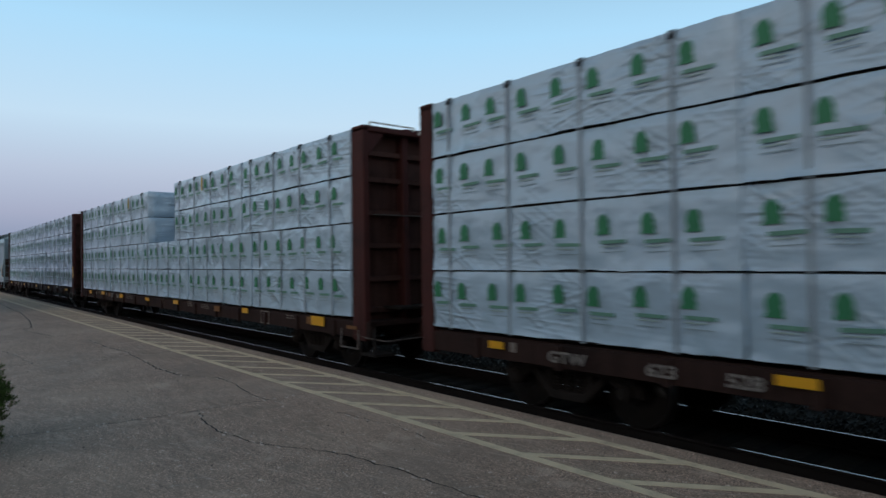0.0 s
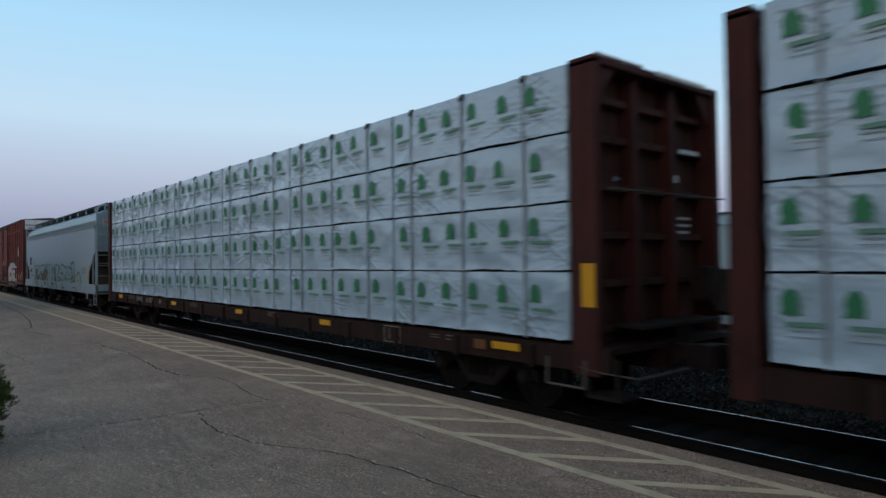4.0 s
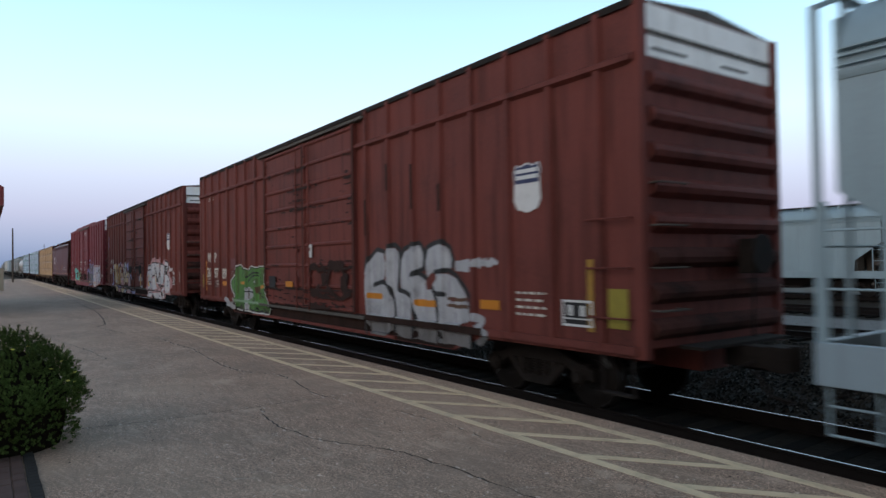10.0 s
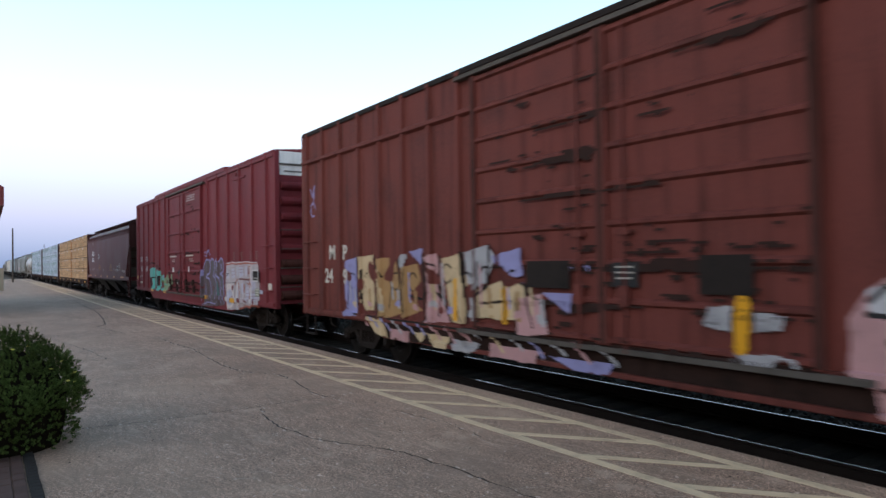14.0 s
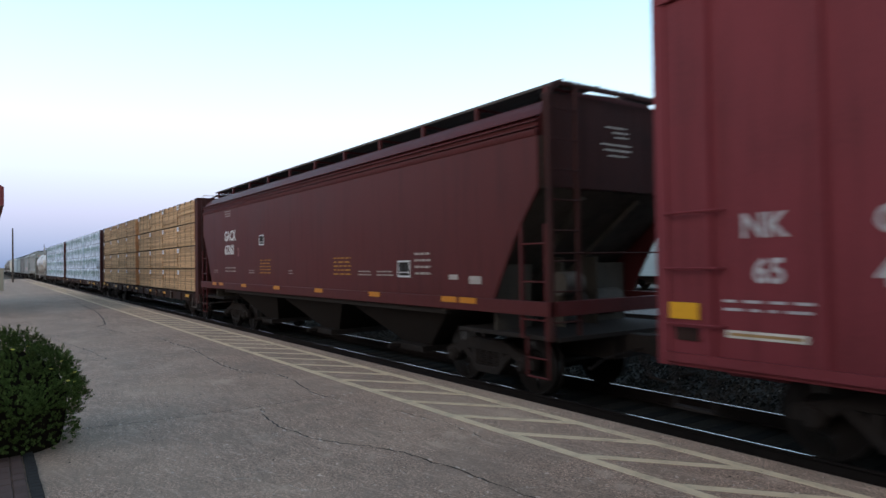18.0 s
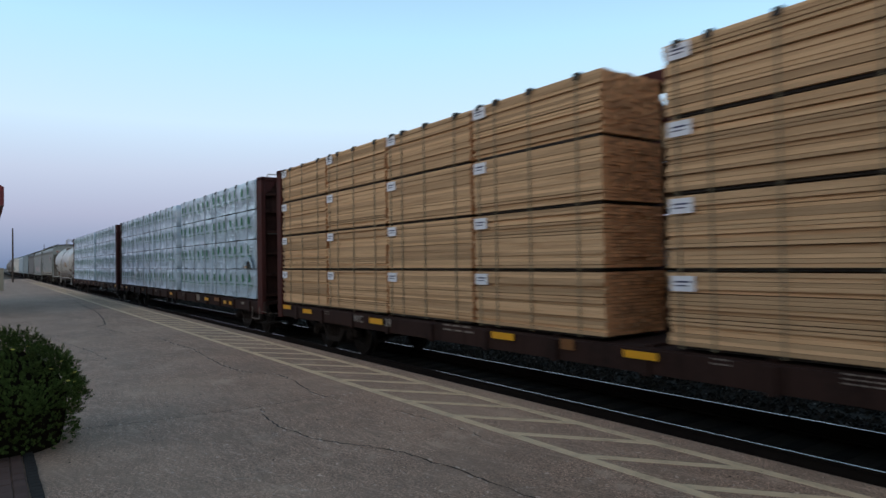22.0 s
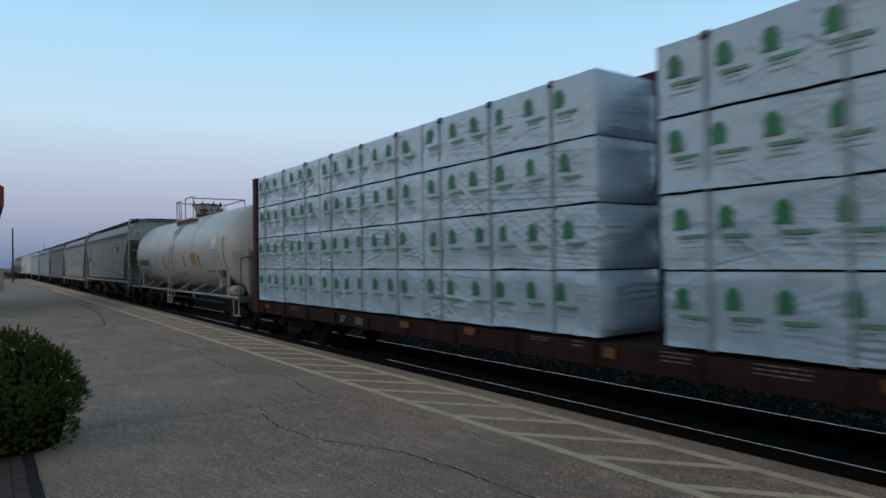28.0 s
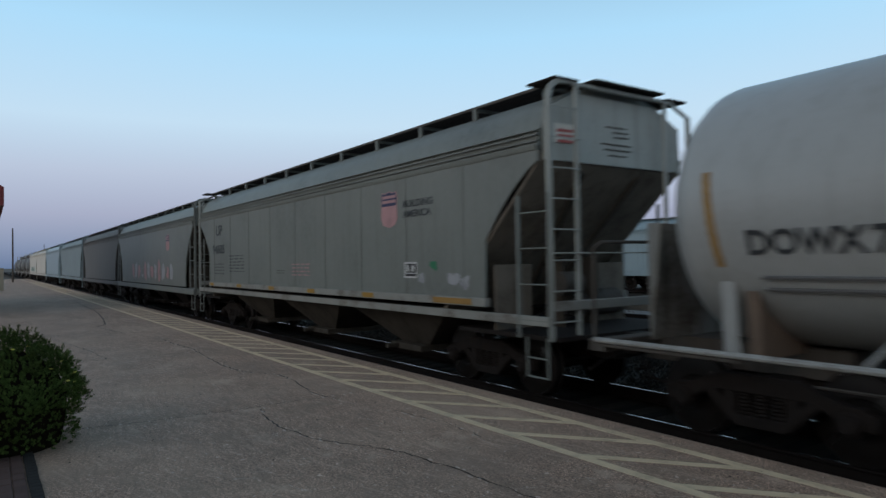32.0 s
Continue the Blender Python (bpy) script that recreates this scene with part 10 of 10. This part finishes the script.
def tree(x, y, h, seed):
    rng = random.Random(seed)
    root = thing("tree", "distant dark leafy tree", "tree", "far trees", (x, y, -0.75))
    s = Shape().rod((0, 0, 0), (0.1, 0, h * 0.45), 0.2, 8, 0.12)
    v, f = [], []
    for k in range(9):
        a = k * 2.4
        tip = Vector((math.cos(a) * h * rng.uniform(0.15, 0.38), math.sin(a) * h * rng.uniform(0.15, 0.38), h * rng.uniform(0.55, 0.92)))
        s.rod((0.1, 0, h * 0.4), tuple(tip), 0.08, 6, 0.02)
        for _ in range(130):
            c = tip + Vector((rng.gauss(0, 0.6), rng.gauss(0, 0.6), rng.gauss(0, 0.5)))
            o = len(v)
            q = [Vector((rng.uniform(-1, 1), rng.uniform(-1, 1), rng.uniform(-1, 1))) * 0.22 for _ in range(3)]
            v += [tuple(c + e) for e in q]
            f.append((o, o + 1, o + 2))
    part("trunk", s.mesh("trunk", TWIG), root)
    me = bpy.data.meshes.new("crown")
    me.from_pydata(v, [], f)
    me.materials.append(LEAF)
    part("crown", me, root)


for k in range(12):
    tree(-62 + 7.5 * k + (k % 3), 70 + 4 * (k % 4), 7.2 + 1.1 * math.sin(k * 2.3), 100 + k)
# ---- movement ----
TRAVEL = (0.0, 14.81, 29.73, 44.65, 59.69, 74.91, 90.21, 105.53, 120.96, 136.52, 152.07, 167.54, 183.04, 198.53, 214.08, 229.65, 245.4)


def travelled(t):
    k = min(int(t / 2), 15)
    u = t / 2 - k
    return TRAVEL[k] + (TRAVEL[k + 1] - TRAVEL[k]) * u


def motions():
    for ob, x, y, z in MOVERS:
        walk(ob, [(2 * k, pose(x + d, TRACK + y, z)) for k, d in enumerate(TRAVEL)])
    first = WHEELS[0]
    n = 400
    walk(first, [(32.0 * k / n, pose(0, 0, 0, 0, math.degrees(travelled(32.0 * k / n) / R_WHEEL), 0)) for k in range(n + 1)])
    # every wheelset turns alike, so all share the first one's keys
    for w in WHEELS[1:]:
        w.rotation_mode = "QUATERNION"
        data = w.animation_data_create()
        data.action = first.animation_data.action
        data.action_slot = first.animation_data.action_slot


motions()
